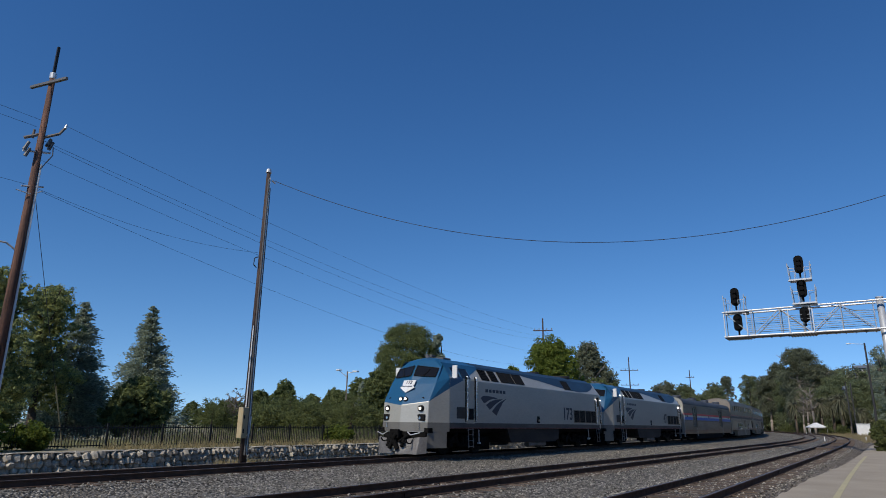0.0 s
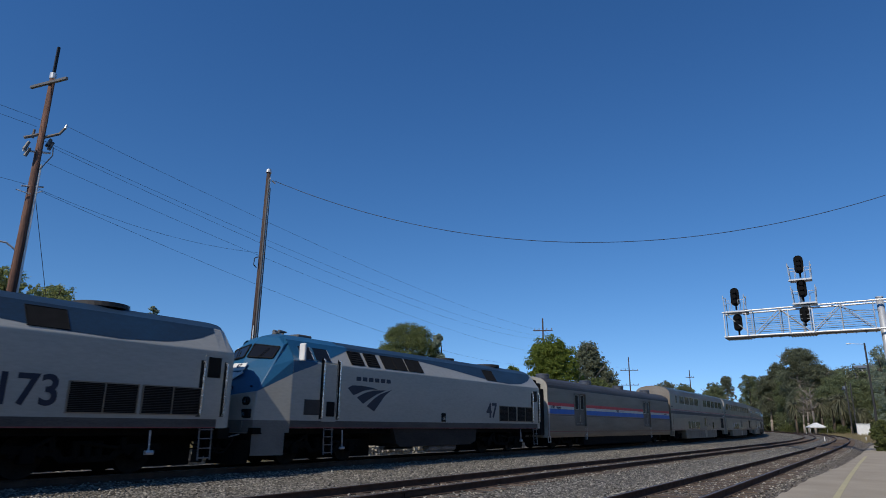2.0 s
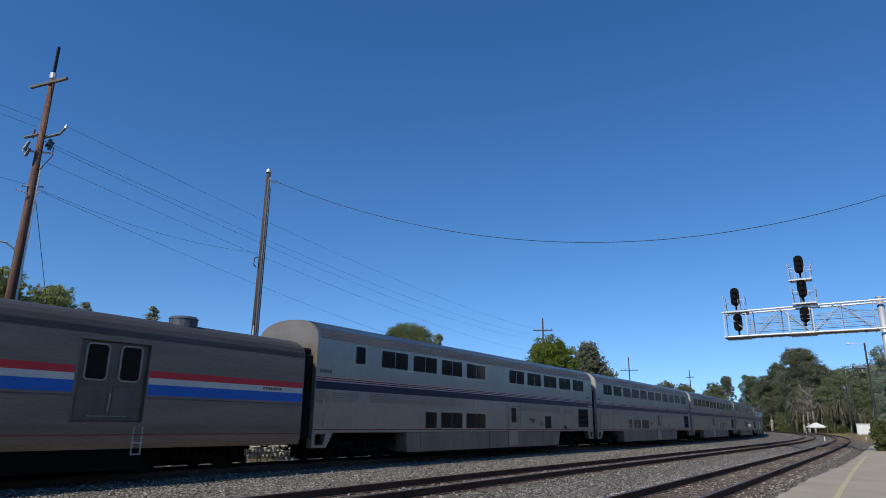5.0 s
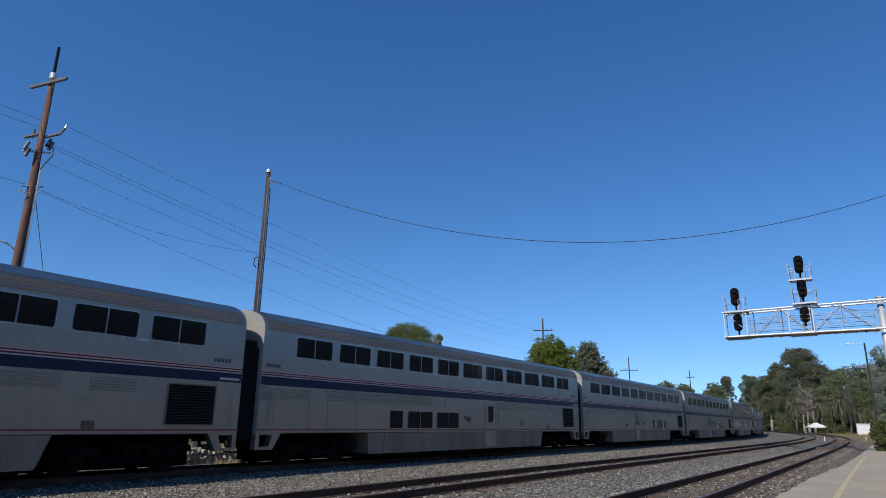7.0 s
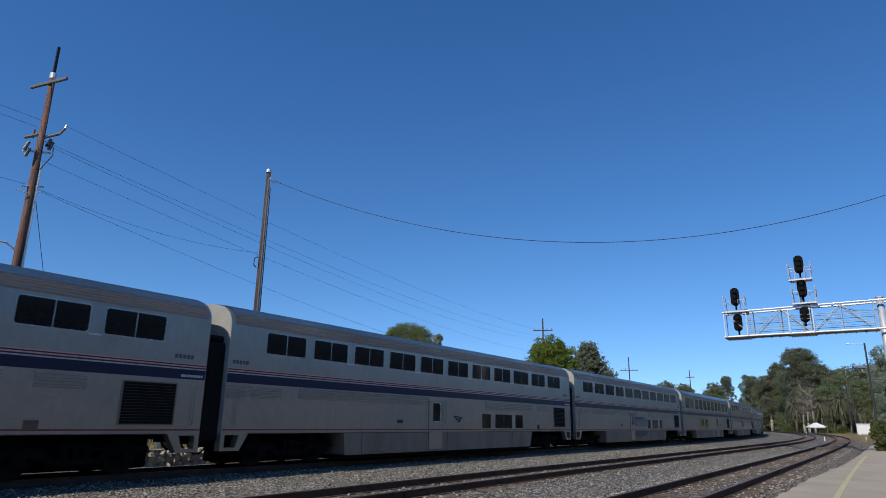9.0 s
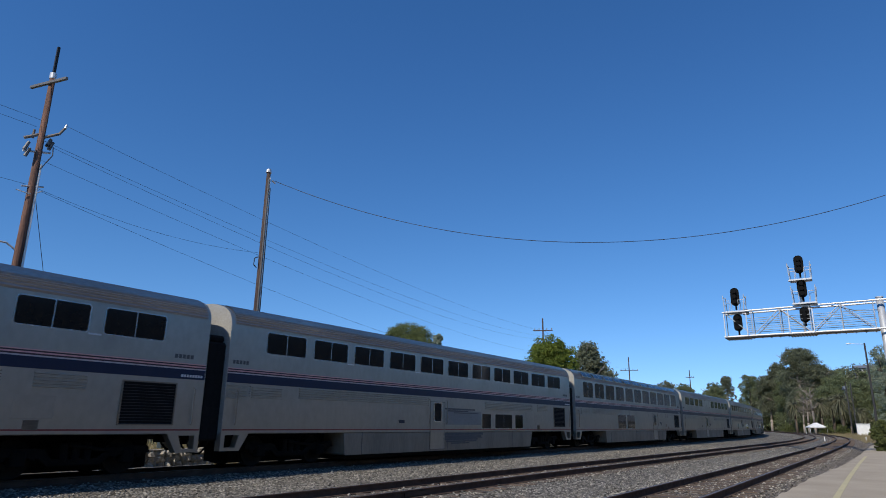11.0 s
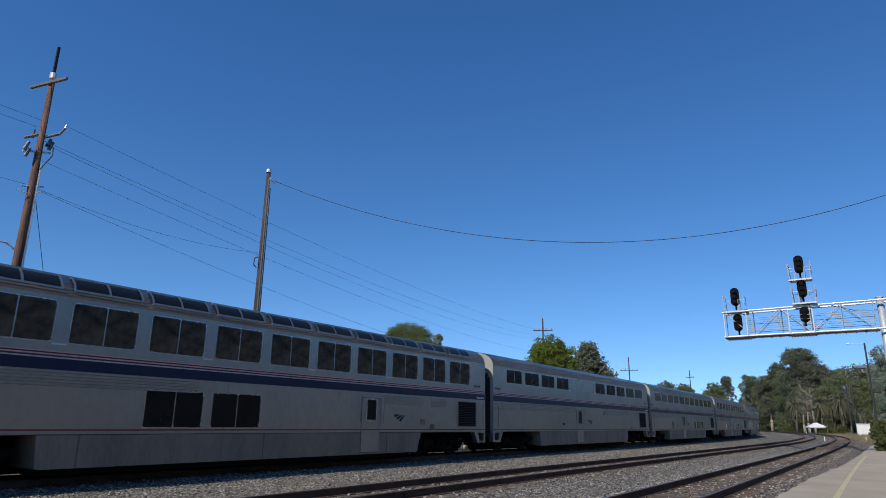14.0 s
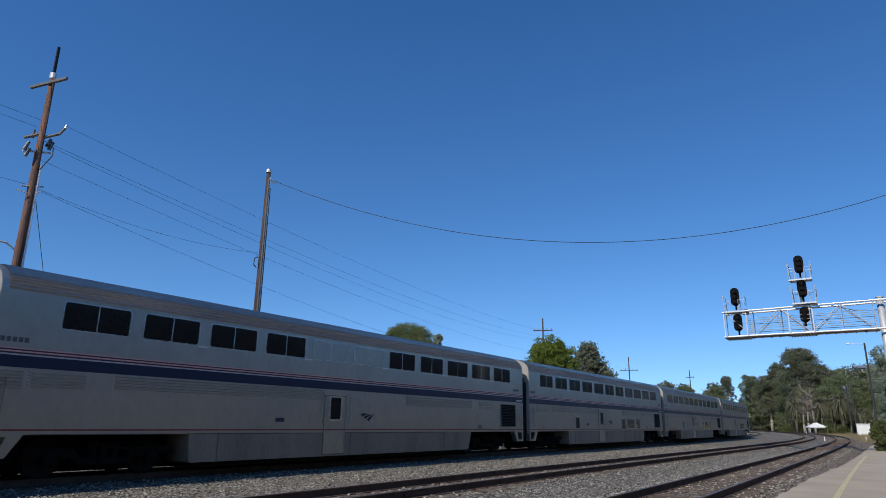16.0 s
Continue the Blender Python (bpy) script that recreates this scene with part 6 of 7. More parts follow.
    # windscreens on the sloping nose
    for sg in (-1, 1):
        b2 = bmesh.new()
        def on_nose(u, v, lift):
            a, b = Vector(keel[3]).lerp(Vector(nose[3]), u), Vector(keel[4]).lerp(Vector(nose[4]), u)
            p = a.lerp(b, v)
            return (p.x - c - lift, p.y * sg, p.z + lift * 0.55)
        q = [(0.07, 0.46), (0.90, 0.40), (0.93, 0.92), (0.07, 1.0)]
        loft(b2, [[on_nose(u, v, 0.03) for u, v in (q[0], q[1])], [on_nose(u, v, 0.03) for u, v in (q[3], q[2])]])
        ws = part("windscreen", b2, GLASS, car, "dark raked windscreen")
        b2 = bmesh.new()
        for (u0, v0), (u1, v1) in zip(q, q[1:] + q[:1]): rod(b2, on_nose(u0, v0, 0.03), on_nose(u1, v1, 0.03), 0.022, n=6)
        part("frame", b2, RUBBER, ws)
        part("wiper", rods((on_nose(0.45, 0.40, 0.06), on_nose(0.62, 0.85, 0.06), 0.014), n=5), RUBBER, ws)
    def face(y, z, lift=0.0):
        """A place on the nose: below the crease upright, above it sloping."""
        u = abs(y) / 1.22
        if z < 2.2: x = 0.705 + 0.35 * u
        else:
            f = (z - 2.15) / 0.9; x = 0.755 + 0.54 * f + (0.35 - 0.06 * f) * u
        return Vector((x - c - lift, y, z))
    for y in (-0.13, 0.13):
        p = face(y, 2.38, 0.0); lamp = part("headlight", rods((p + Vector((0.12, 0, -0.05)), p + Vector((-0.06, 0, 0.0)), 0.10, 0.11), n=14), RUBBER, car)
        part("lens", rods((p + Vector((-0.06, 0, 0)), p + Vector((-0.075, 0, 0)), 0.062), n=14), LAMP_ON if lit else CHROME, lamp)
    for y in (-0.90, 0.90):
        p = face(y, 1.98); lamp = part("ditch_light", rods((p + Vector((0.1, 0, 0)), p + Vector((-0.05, 0, 0)), 0.15, 0.13), n=14), RUBBER, car)
        part("lens", rods((p + Vector((-0.05, 0, 0)), p + Vector((-0.07, 0, 0)), 0.062), n=14), LAMP_ON if lit else CHROME, lamp)
        p = face(y, 2.40); part("marker_light", rods((p + Vector((0.06, 0, 0)), p + Vector((-0.04, 0, 0)), 0.07), n=10), RUBBER, car)
        p = face(y, 1.62); lamp = part("step_lamp", boxes((p.x - 0.03, p.x + 0.15, y - 0.22, y + 0.22, 1.46, 1.74), bevel=0.02), RUBBER, car)
        part("lens", rods((p + Vector((-0.035, 0.02, -0.04)), p + Vector((-0.045, 0.02, -0.04)), 0.06), n=10), CHROME, lamp)
        p = face(y * 0.98, 1.22); part("grab_iron", rods((p + Vector((-0.05, 0, -0.1)), p + Vector((-0.05, 0, 0.16)), 0.02), n=6), CHROME, car)
    slope = math.degrees(math.atan2(0.54, 0.90))
    plate = part("number_board", prism(bmesh.new(), [(-0.33, 0.27), (0.33, 0.27), (0.33, 0.03), (0.28, -0.02), (0.40, -0.12), (0.0, -0.38), (-0.40, -0.12), (-0.28, -0.02), (-0.33, 0.03)], -0.012, 0.012), WHITE, car, "white shield with the road number", at=Matrix.Translation(face(0, 2.98, 0.03)) @ Matrix.Rotation(radians(-90), 4, "Z") @ Matrix.Rotation(radians(-slope), 4, "X"))
    digits = letters(number, 0.24); digits.materials.append(NAVY)
    part("number", digits, None, plate, at=pose(0, -0.014, 0.145)); part("lettering", bars(0.56, 0.06, 7, NAVY), None, plate, at=pose(0, -0.013, -0.06))
    # plow, coupler and front gear
    b2 = bmesh.new()
    for sg in (-1, 1):
        loft(b2, [[(x - c, y * sg, z) for x, y, z in r] for r in (((0.30, 0.10, 0.12), (0.38, 0.10, 0.45), (0.50, 0.10, 0.66)), ((0.56, 1.02, 0.10), (0.62, 1.07, 0.50), (0.68, 1.09, 0.80)), ((0.90, 1.28, 0.14), (0.93, 1.30, 0.55), (0.95, 1.30, 0.80)))])
    bmesh.ops.solidify(b2, geom=list(b2.faces), thickness=0.04)
    # the second engine's plow is coloured black in place of the shade on it
    part("plow", b2, PLOW if lit else UNDER, car, "scuffed steel snow plow" if lit else "snow plow blackened to stand for shade")
    part("pilot", boxes((1.0 - c, 1.4 - c, -1.15, 1.15, 0.55, 1.02), (0.70 - c, 1.05 - c, -0.40, 0.40, 0.70, 1.02), bevel=0.03), UNDER, car)
    part("coupler", COUPLER, None, car, at=pose(0.82 - c, 0, 0.05)); part("coupler", COUPLER, None, car, at=pose(c - 0.35, 0, 0, 0, 0, 180))
    hoses(car, 0.72 - c, 0, 0.1); hoses(car, c - 0.3, 180, 0)
    for p, q, r in (((0.3, -0.42, 0.98), (-0.05, -0.40, 0.42), 0.07), ((0.3, 0.42, 0.98), (-0.05, 0.34, 0.42), 0.07), ((0.2, -0.7, 0.95), (0.02, -0.2, 0.60), 0.05), ((0.2, 0.7, 0.95), (0.02, 0.2, 0.62), 0.05), ((-0.08, -0.2, 0.30), (-0.08, 0.12, 0.95), 0.10), ((-0.10, 0.2, 0.34), (-0.10, -0.15, 0.92), 0.09)):
        part("jumper_cable", rods((Vector(p) - Vector((c - 0.36, 0, 0)), Vector(q) - Vector((c - 0.36, 0, 0)), r), n=8), UNDER, car)
    for sg in (-1, 1): part("cut_lever", rods(((0.62 - c, sg * 1.15, 0.98), (0.48 - c, sg * 0.75, 0.88), 0.022), ((0.48 - c, sg * 0.75, 0.88), (0.54 - c, sg * 0.55, 1.0), 0.022), n=5), GALV, car)
    for sg in (-1, 1):
        b2 = bmesh.new(); loft(b2, [[(x - c, sg * y, z) for z in (0.34, 1.02)] for x, y in ((1.05, 1.20), (1.30, 1.28), (2.10, HALF - 0.03), (2.14, 1.2))])
        part("cab_skirt", b2, NOSE_BELT, car)
    # sides: windows, doors, rails
    tilt = math.degrees(math.atan2(0.46, 0.71))
    def slope_window(x0, x1, z0, z1, name, material, slats=0):
        for sg in (-1, 1):
            b3 = bmesh.new()
            loft(b3, [[(x - c, sg * (skin(z) + 0.022), z) for z in (z0, z1)] for x in (x0, x1)])
            w = part(name, b3, material, car)
            b3 = bmesh.new()
            for (xa, za), (xb, zb) in (((x0, z0), (x1, z0)), ((x1, z0), (x1, z1)), ((x1, z1), (x0, z1)), ((x0, z1), (x0, z0))):
                rod(b3, (xa - c, sg * (skin(za) + 0.022), za), (xb - c, sg * (skin(zb) + 0.022), zb), 0.011, n=5)
            part("frame", b3, LOCO_BLUE if name == "cab_window" else RUBBER, w)
            for k in range(slats):
                z = z0 + (z1 - z0) * (k + 0.5) / slats
                part("slat", rods(((x0 - c, sg * (skin(z) + 0.03), z), (x1 - c, sg * (skin(z) + 0.03), z), 0.012), n=5), RUBBER, w)
    slope_window(5.12, 5.85, 3.42, 3.92, "intake", RUBBER, 6); slope_window(6.05, 6.75, 3.42, 3.92, "intake", RUBBER, 6)
    slope_window(7.05, 7.78, 3.42, 3.93, "intake", RUBBER); slope_window(7.82, 8.52, 3.42, 3.93, "intake", RUBBER); slope_window(8.62, 9.64, 3.42, 3.93, "intake", RUBBER)
    slope_window(14.95, 15.9, 3.44, 3.95, "intake", RUBBER)
    slope_window(3.30, 4.05, 3.40, 3.86, "cab_window", GLASS); slope_window(2.62, 3.20, 3.40, 3.86, "cab_window", GLASS)
    for sg in (-1, 1):
        part("mirror", boxes((-0.05, 0.05, -0.13, 0.13, -0.29, 0.29), bevel=0.02), WHITE, car, "white framed mirror", at=pose(2.55 - c, sg * 1.62, 3.62))
    dark = mesh_of(boxes((-0.36, 0.36, -0.02, 0.002, -0.25, 0.25), bevel=0.01), "battery_hatch", GRILLE)
    on_side(L, dark, "battery_hatch", car, 3.2, 1.84)
    on_side(L, mesh_of(boxes((-0.20, 0.20, -0.02, 0.002, -0.25, 0.25), bevel=0.01), "step_well", RUBBER), "step_well", car, 4.08, 1.80)
    on_side(L, mesh_of(ring(bmesh.new(), 0.72, 2.0, 0.04, 0.025, 0.004, -0.014), "cab_door", LOCO_GREY), "cab_door", car, 4.02, 2.38)
    rail = mesh_of(rods(((0, -0.02, -1.0), (0, -0.10, -0.96), 0.028), ((0, -0.10, -0.96), (0, -0.10, 0.96), 0.028), ((0, -0.10, 0.96), (0, -0.02, 1.0), 0.028), n=8), "hand_rail", CHROME)
    slot = mesh_of(boxes((-0.075, 0.075, -0.006, 0.002, -1.03, 1.03)), "rail_recess", RUBBER)
    for x in (3.62, 4.42): on_side(L, slot, "rail_recess", car, x, 2.48)
    for x in (3.62, 4.42): on_side(L, rail, "hand_rail", car, x, 2.48, True, "bright vertical handrail")
    short = mesh_of(rods(((0, -0.02, -0.75), (0, -0.10, -0.72), 0.026), ((0, -0.10, -0.72), (0, -0.10, 0.72), 0.026), ((0, -0.10, 0.72), (0, -0.02, 0.75), 0.026), n=8), "hand_rail", CHROME)
    low_slot = mesh_of(boxes((-0.075, 0.075, -0.006, 0.002, -0.78, 0.78)), "rail_recess", RUBBER)
    for x in (19.68, 20.45): on_side(L, low_slot, "rail_recess", car, x, 2.25)
    for x in (19.68, 20.45): on_side(L, short, "hand_rail", car, x, 2.25, True, "bright vertical handrail")
    b2 = bmesh.new()
    for x in (-0.20, 0.20): rod(b2, (x, 0.03, 1.25), (x, -0.02, 0.30), 0.022, n=6)
    for z in (0.36, 0.62, 0.88, 1.12): box(b2, -0.20, 0.20, -0.05, 0.03, z - 0.015, z + 0.015)
    ladder = mesh_of(b2, "ladder", PLOW)
    for x in (4.05, 20.0): on_side(L, ladder, "ladder", car, x, 0, True, "steel step ladder")
    on_side(L, mesh_of(rods(((0, 0, 1.1), (0.02, 0, 0.55), 0.025), ((-0.08, 0, 0.5), (0.12, 0, 0.5), 0.05), n=6), "sand_pipe", GALV), "sand_pipe", car, 4.75, 0); on_side(L, mesh_of(rods(((0, 0, 1.1), (0.02, 0, 0.60), 0.025), ((-0.08, 0, 0.55), (0.14, 0, 0.55), 0.06), n=6), "sand_pipe", GALV), "sand_pipe", car, 18.3, 0)
    rad = louvre(1.78, 0.76, 18)
    for x in (16.94, 18.82): on_side(L, rad[0], "radiator_grille", car, x, 1.88, True, "dark radiator grille", kids=rad[1] + [("bar", mesh_of(boxes((-0.015, 0.015, -0.034, 0.0, -0.36, 0.36)), "bar", STEEL_DULL), pose(0, 0, 0))])
    d = on_side(L, mesh_of(ring(boxes((-0.30, 0.30, -0.006, 0.004, -0.86, 0.86)), 0.66, 1.76, 0.05, 0.03, 0.004, -0.016), "rear_door", LOCO_GREY), "rear_door", car, 20.06, 2.34, False)[0]
    part("pane", boxes((-0.22, 0.22, -0.02, -0.006, 0.22, 0.80), bevel=0.01), GLASS, d)
    fill = on_side(L, mesh_of(boxes((-0.16, 0.16, -0.015, 0.002, -0.18, 0.18), bevel=0.02), "fuel_port", RUBBER), "fuel_port", car, 11.1, 1.62)
    part("cap", rods(((0, -0.015, -0.04), (0, -0.05, -0.04), 0.07), n=10), CHROME, fill[0])
    on_side(L, BIG_MARK, "emblem", car, 6.2, 2.22, True, "dark blue swept emblem")
    on_side(L, bars(2.1, 0.15, 6, NAVY), "lettering", car, 6.42, 2.92, True, "dark blue bars in place of a name")
    txt = letters(number, 0.98); txt.materials.append(NAVY)
    on_side(L, txt, "number", car, 15.15 if len(number) == 3 else 15.3, 1.97, True, "large dark blue road number", y=HALF + 0.006)
    # roof and underframe
    for x, w in ((13.35, 0.5), (17.3, 0.75)):
        part("roof_fan", rods(((x - c, 0, 4.28), (x - c, 0, 4.40), w), ((x - c, 0, 4.40), (x - c, 0, 4.41), w * 0.8), n=28), GRILLE, car)
    part("horn", rods(((3.1 - c, 0.1, 4.44), (2.7 - c, 0.1, 4.44), 0.03, 0.07), ((3.1 - c, -0.12, 4.44), (2.75 - c, -0.12, 4.44), 0.03, 0.06), ((3.05 - c, 0, 4.3), (3.05 - c, 0, 4.45), 0.04), n=8), BELT, car)
    part("roof_box", boxes((3.5 - c, 4.2 - c, -0.3, 0.3, 4.30, 4.42), bevel=0.03), BELT, car)
    part("antenna", boxes((2.62 - c, 2.86 - c, -0.10, 0.10, 4.30, 4.40), bevel=0.03), BELT, car)
    part("fuel_tank", prism(bmesh.new(), [(7.7 - c, 1.16), (7.95 - c, 0.60), (8.2 - c, 0.46), (13.4 - c, 0.46), (13.9 - c, 0.60), (14.0 - c, 1.16)], -1.46, 1.46), TANK, car, "grimy dark fuel tank")
    part("air_tank", rods(((10.3 - c, -1.2, 0.36), (12.4 - c, -1.2, 0.36), 0.16), ((10.3 - c, 1.2, 0.36), (12.4 - c, 1.2, 0.36), 0.16), n=12), PLOW, car)
    # black blocks added between the wheels, standing for the shade under the hull
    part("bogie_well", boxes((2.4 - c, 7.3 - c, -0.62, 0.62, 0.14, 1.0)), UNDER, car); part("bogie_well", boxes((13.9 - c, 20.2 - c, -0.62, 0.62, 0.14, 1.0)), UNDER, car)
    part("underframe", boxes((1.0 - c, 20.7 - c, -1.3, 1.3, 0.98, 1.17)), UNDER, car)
    part("rear_skirt", boxes((20.45 - c, 20.85 - c, -1.5, 1.5, 0.86, 1.18), bevel=0.02), UNDER, car)
    part("gangway", boxes((20.84 - c, 21.0 - c, -0.5, 0.5, 1.2, 3.3), bevel=0.04), RUBBER, car)
    truck(car, 4.25 - c, 2.74, 0.51, True); truck(car, 16.95 - c, 2.74, 0.51, True)
    return car
build_locomotive("173", "silver and blue diesel locomotive with lit headlights", 22.0, True)
build_locomotive("47", "second silver and blue diesel locomotive behind the first", 42.86, False)

def baggage_car(front):
    L = LC; c = L / 2
    car = thing("baggage_car", "dull steel baggage car with red white and blue stripes", "train car")
    TRAIN.append((car, front, L))
    half = [(1.46, 0.66), (1.52, 0.80), (HALF, 1.0), (HALF, 3.42), (1.52, 3.58), (1.44, 3.74), (1.30, 3.87), (1.08, 3.98), (0.75, 4.06), (0.4, 4.10), (0, 4.12)]
    # side walls with two doorways set back into them
    doors, deep, z_lo, z_hi = ((4.35, 6.19), (18.18, 20.02)), 0.11, 1.30, 3.28
    def wall_section(inset):
        w = HALF - inset
        return half[:3] + [(HALF, z_lo), (w, z_lo + 0.001), (w, z_hi - 0.001), (HALF, z_hi)] + half[3:]
    stations = [(0.45, 0), (4.35, 0), (4.351, deep), (6.189, deep), (6.19, 0), (12.2, 0), (18.18, 0), (18.181, deep), (20.019, deep), (20.02, 0), (L - 0.30, 0)]
    bm = bmesh.new()
    R = []
    for x, inset in stations:
        h2 = wall_section(inset)
        R.append([(x - c, -y, z) for y, z in h2] + [(x - c, y, z) for y, z in h2[-2::-1]])
    R = loft(bm, R)
    caps = [bm.faces.new(R[0]), bm.faces.new(R[-1][::-1])]
    for a, b in zip(R, R[1:]): bm.faces.new((a[0], b[0], b[-1], a[-1]))
    for f in caps: f.material_index = 1
    me = mesh_of(bm, "body", STEEL_DULL); me.materials.append(END_PAINT)
    part("body", me, None, car)
    prof = half[3:]
    sec = [(-y, z) for y, z in prof] + [(y, z) for y, z in prof[-2::-1]]
    bm = bmesh.new(); loft(bm, [[(x, y * 1.012, z + 0.012) for y, z in sec] for x in (0.50 - c, 0, L - 0.34 - c)])
    part("roof", bm, DARK_ROOF, car, "dark grey roof")
    for a, b in ((0.52, 4.28), (6.24, 18.14), (20.06, L - 0.34)):
        stripe(L, a, b, 2.44, 2.62, RED, car, label="red stripe"); stripe(L, a, b, 2.27, 2.438, DINGY, car, label="dingy white stripe"); stripe(L, a, b, 1.99, 2.268, BLUE, car, label="blue stripe")
        stripe(L, a, b, 1.90, 1.935, BELT, car)
    for y in (-1, 1):
        for k in range(5): part("flute", boxes((0.5 - c, L - 0.34 - c, *sorted((y * (HALF - 0.004), y * (HALF + 0.012))), 1.02 + k * 0.045, 1.04 + k * 0.045)), STEEL_DULL, car)
        part("sill_line", boxes((0.5 - c, L - 0.34 - c, *sorted((y * (HALF - 0.004), y * (HALF + 0.014))), 0.985, 1.012)), SILL_RED, car, "dull red sill line")
    # sill deepened almost to the rails as a dark stand-in for shade
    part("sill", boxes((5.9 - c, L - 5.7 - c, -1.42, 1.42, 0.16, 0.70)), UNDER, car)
    # black filler added inside both trucks for the same shade
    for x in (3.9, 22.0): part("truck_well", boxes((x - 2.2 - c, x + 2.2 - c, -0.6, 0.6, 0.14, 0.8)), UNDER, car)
    win = mesh_of(ring(bmesh.new(), 0.60, 0.92, 0.12, 0.04, 0.004, -0.03), "window", STEEL)
    pane = mesh_of(prism(bmesh.new(), rounded(0.54, 0.86, 0.10), -0.008, 0.002), "pane", GLASS)
    dr = mesh_of(ring(bmesh.new(), 1.90, 2.04, 0.05, 0.035, 0.004, -0.016), "baggage_door", STEEL_DULL)
    leafm = mesh_of(boxes((-0.45, 0.45, -0.024, 0.0, -0.97, 0.97), (-0.38, 0.38, -0.032, -0.024, -0.88, -0.12), bevel=0.01), "door_leaf", DOOR_STEEL)
    for x in (5.27, 19.10):
        for d in on_side(L, dr, "baggage_door", car, x, 2.29):
            for k in (-0.44, 0.44):
                part("door_leaf", leafm, None, d, at=pose(k, 0.095, 0))
                part("window", win, None, d, at=pose(k, 0.071, 0.46)); part("pane", pane, None, d, at=pose(k, 0.073, 0.46))
            part("handle", rods(((0.0, 0.05, -0.75), (0.0, 0.03, -0.3), 0.02), ((-0.5, 0.05, -0.85), (0.5, 0.05, -0.85), 0.015), n=6), STEEL, d)
        on_side(L, mesh_of(rods(((-0.12, 0, 1.2), (-0.12, 0, 0.5), 0.016), ((0.12, 0, 1.2), (0.12, 0, 0.5), 0.016), ((-0.12, 0, 0.52), (0.12, 0, 0.52), 0.02), ((-0.12, 0, 0.8), (0.12, 0, 0.8), 0.02), n=6), "step", GALV), "step", car, x + 0.85, 0)
    for x, w in ((1.54, 0.40), (8.2, 0.40), (14.8, 0.40), (21.4, 0.40)):
        part("roof_vent", rods(((x - c, -0.75, 3.95), (x - c, -0.75, 4.22), w), ((x - c, -0.75, 4.22), (x - c, -0.75, 4.29), w * 1.06, w * 0.92), n=18), VENT_GREY, car, "grey round roof ventilator")
    words = letters("61025   Baggage", 0.21, 0.003); words.materials.append(NAVY)
    on_side(L, words, "lettering", car, 1.62, 2.36, True, "dark road number and the word Baggage", y=HALF + 0.008)
    on_side(L, bars(0.8, 0.07, 8, BELT), "lettering", car, 24.3, 2.36, True, y=HALF + 0.006)
    on_side(L, swoosh_mesh(0.62, BELT), "emblem", car, 12.2, 2.34, False, y=HALF + 0.006)
    on_side(L, bars(0.95, 0.07, 6, PINK), "lettering", car, 13.1, 2.36, False, "faint bars in place of a name", y=HALF + 0.006)
    # front bellows enlarged, so its black takes in the shade on the end
    part("diaphragm", boxes((-0.3, 0.3, -1.30, 1.30, 0.80, 3.35), (-0.3, 0.3, -1.12, 1.12, 3.35, 3.66), (-0.3, 0.3, -0.85, 0.85, 3.66, 3.86), bevel=0.04), RUBBER, car, "black rubber gangway bellows", at=pose(0.25 - c, 0, 0))
    part("diaphragm", boxes((-0.3, 0.3, -0.60, 0.60, 0.95, 3.4), bevel=0.04), RUBBER, car, "black rubber gangway bellows", at=pose(c - 0.15, 0, 0))
    part("coupler", COUPLER, None, car, at=pose(-c + 0.45, 0, 0)); part("coupler", COUPLER, None, car, at=pose(c - 0.35, 0, 0, 0, 0, 180))
    hoses(car, -c + 0.45, 0, 0); part("corner_grab", rods(((0.5 - c, -1.56, 0.7), (0.5 - c, -1.6, 2.4), 0.02), ((0.5 - c, -1.5, 0.4), (0.5 - c, -1.5, 0.75), 0.02), ((0.8 - c, -1.5, 0.4), (0.8 - c, -1.5, 0.75), 0.02), ((0.5 - c, -1.5, 0.42), (0.8 - c, -1.5, 0.42), 0.02), n=6), GALV, car)
    truck(car, 3.9 - c, 2.59, 0.457, True); truck(car, 22.0 - c, 2.59, 0.457, True)
baggage_car(64.06)

LOW_A = [(7.0, "small"), (8.6, "wide"), (10.65, "wide")]
LOW_B = [(15.25, "small"), (16.96, "wide"), (18.6, "small")]
lead = double_deck("stainless double-deck crew sleeping car behind the baggage car", 90.08, "swwwwnwwwww", LOW_A + [(18.5, "small")], 14.37, mark=2.2)
[p for p in lead.children if p.name.startswith("body")][0].data = shell(DECK, 0.14 - LC / 2, LC - 0.58 - LC / 2, STEEL, STEEL_DULL)
double_deck("stainless double-deck sleeping car with small lower windows", 116.0, "wwwwwwwwwww", LOW_A, 14.37, extras=(side_panels,))
double_deck("stainless double-deck sleeping car with a middle door", 141.92, "wwwwwwwwwww", LOW_B, 11.02)
double_deck("stainless double-deck car with a dark blue repaired panel", 167.85, "wwwwwwwwwww", LOW_B, 11.12, extras=(vestibule_stain,))
double_deck("stainless lounge car with tall windows and curved roof glass", 193.8, "lllllllllll", [(8.71, "tall"), (10.77, "tall")], 16.92, True)
double_deck("stainless double-deck coach with two blanked windows", 219.75, "wwwwbbwwwww", [], 11.05)
double_deck("stainless double-deck coach with one small lower window", 245.66, "wwwwwwwwwww", [(6.75, "slit")] + LOW_B, 10.9)
double_deck("stainless double-deck coach near the end of the train", 271.56, "wwwwwwwwwww", [(6.75, "slit")] + LOW_B, 10.9)
double_deck("stainless double-deck coach at the end of the train", 297.46, "wwwwwwwwwww", LOW_B, 10.9)

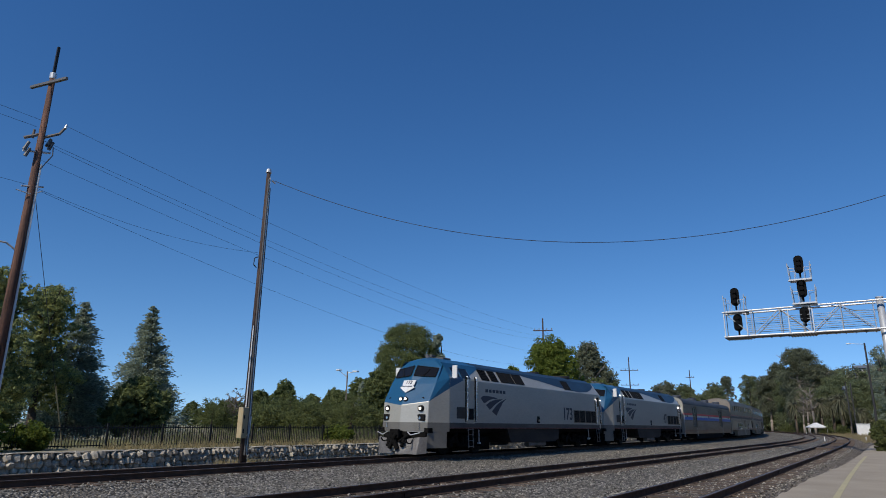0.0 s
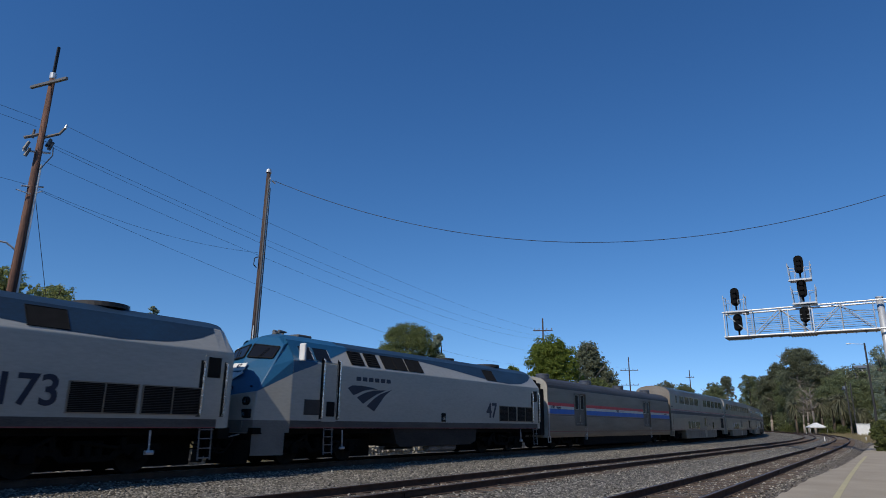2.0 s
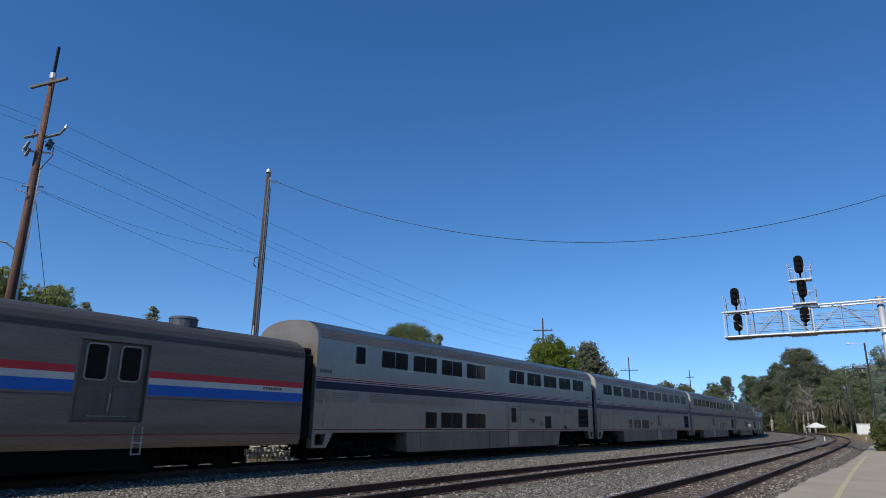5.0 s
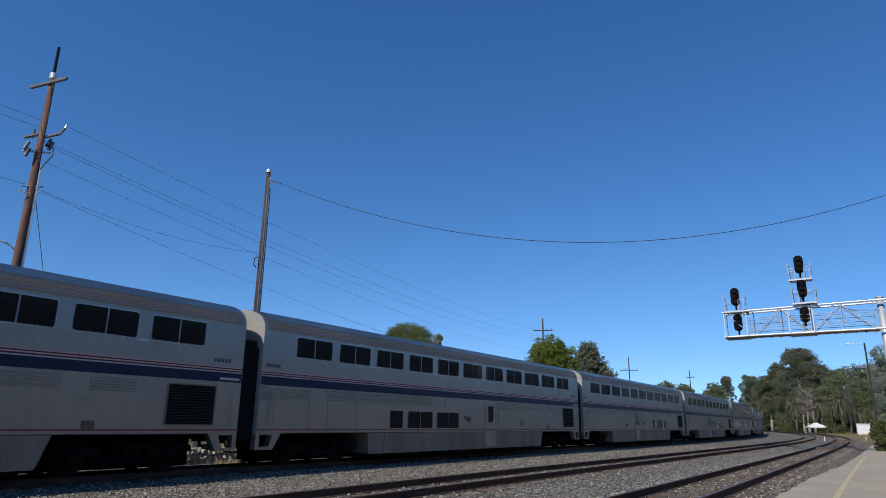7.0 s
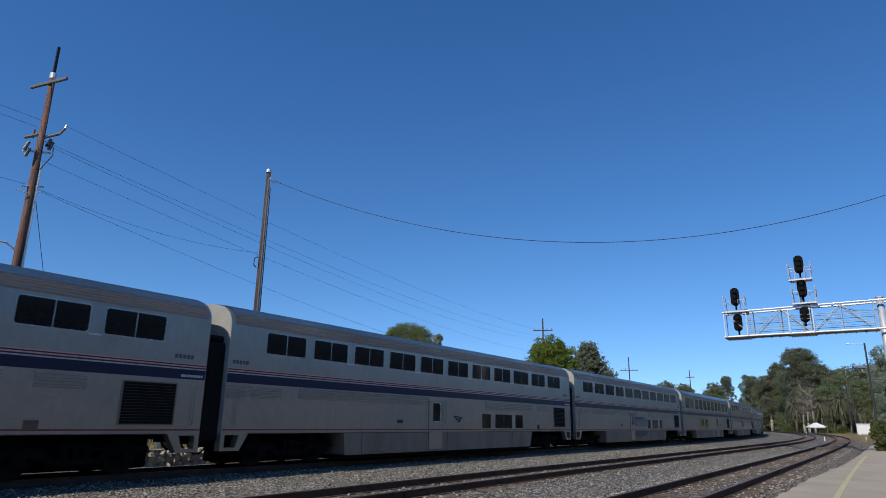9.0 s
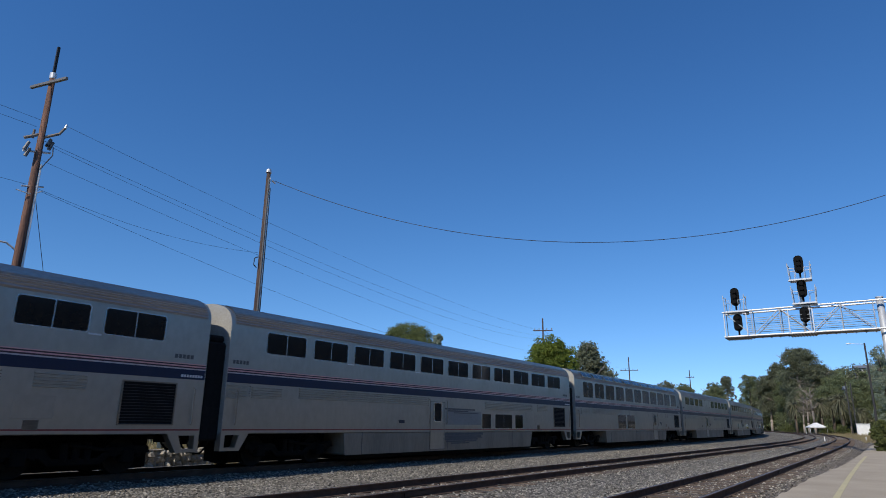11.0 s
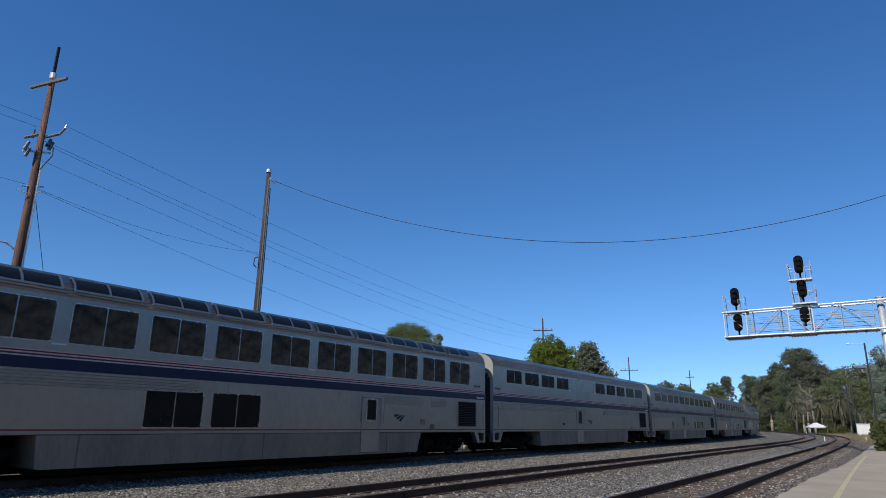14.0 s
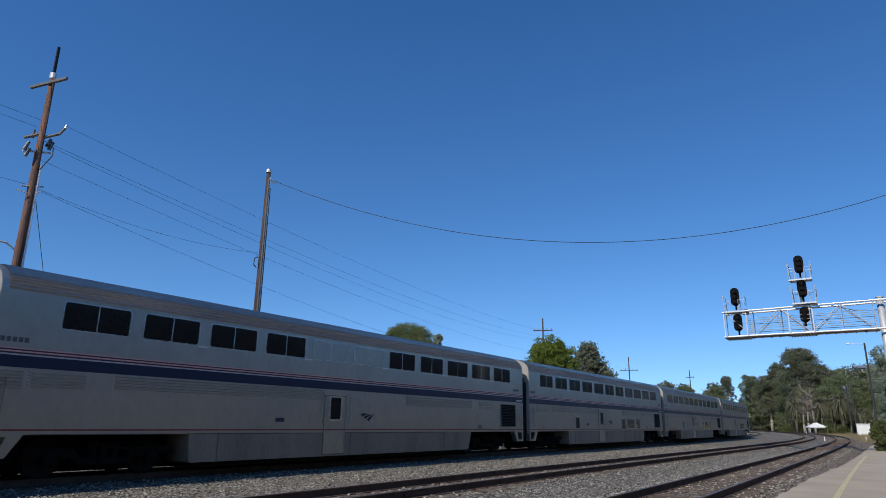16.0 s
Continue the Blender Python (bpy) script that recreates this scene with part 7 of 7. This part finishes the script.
# ---- what moves: the train along its course, and its wheels ----
def motions():
    for car, front, L in TRAIN:
        rows = []
        for i in range(33):
            t = i * 0.5
            m = front + L / 2 - run(t)
            a, b = on_course(m - L * 0.37), on_course(m + L * 0.37)
            p = (a + b) / 2
            rows.append((t, pose(p.x, p.y, 0, 0, 0, math.degrees(math.atan2(b.y - a.y, b.x - a.x)))))
        walk(car, rows)
    for w, d, r in SPIN:
        walk(w, [(i / 30, Matrix.Translation((d, 0, r)) @ Matrix.Rotation(-run(i / 30) / r, 4, "Y")) for i in range(481)])
motions()
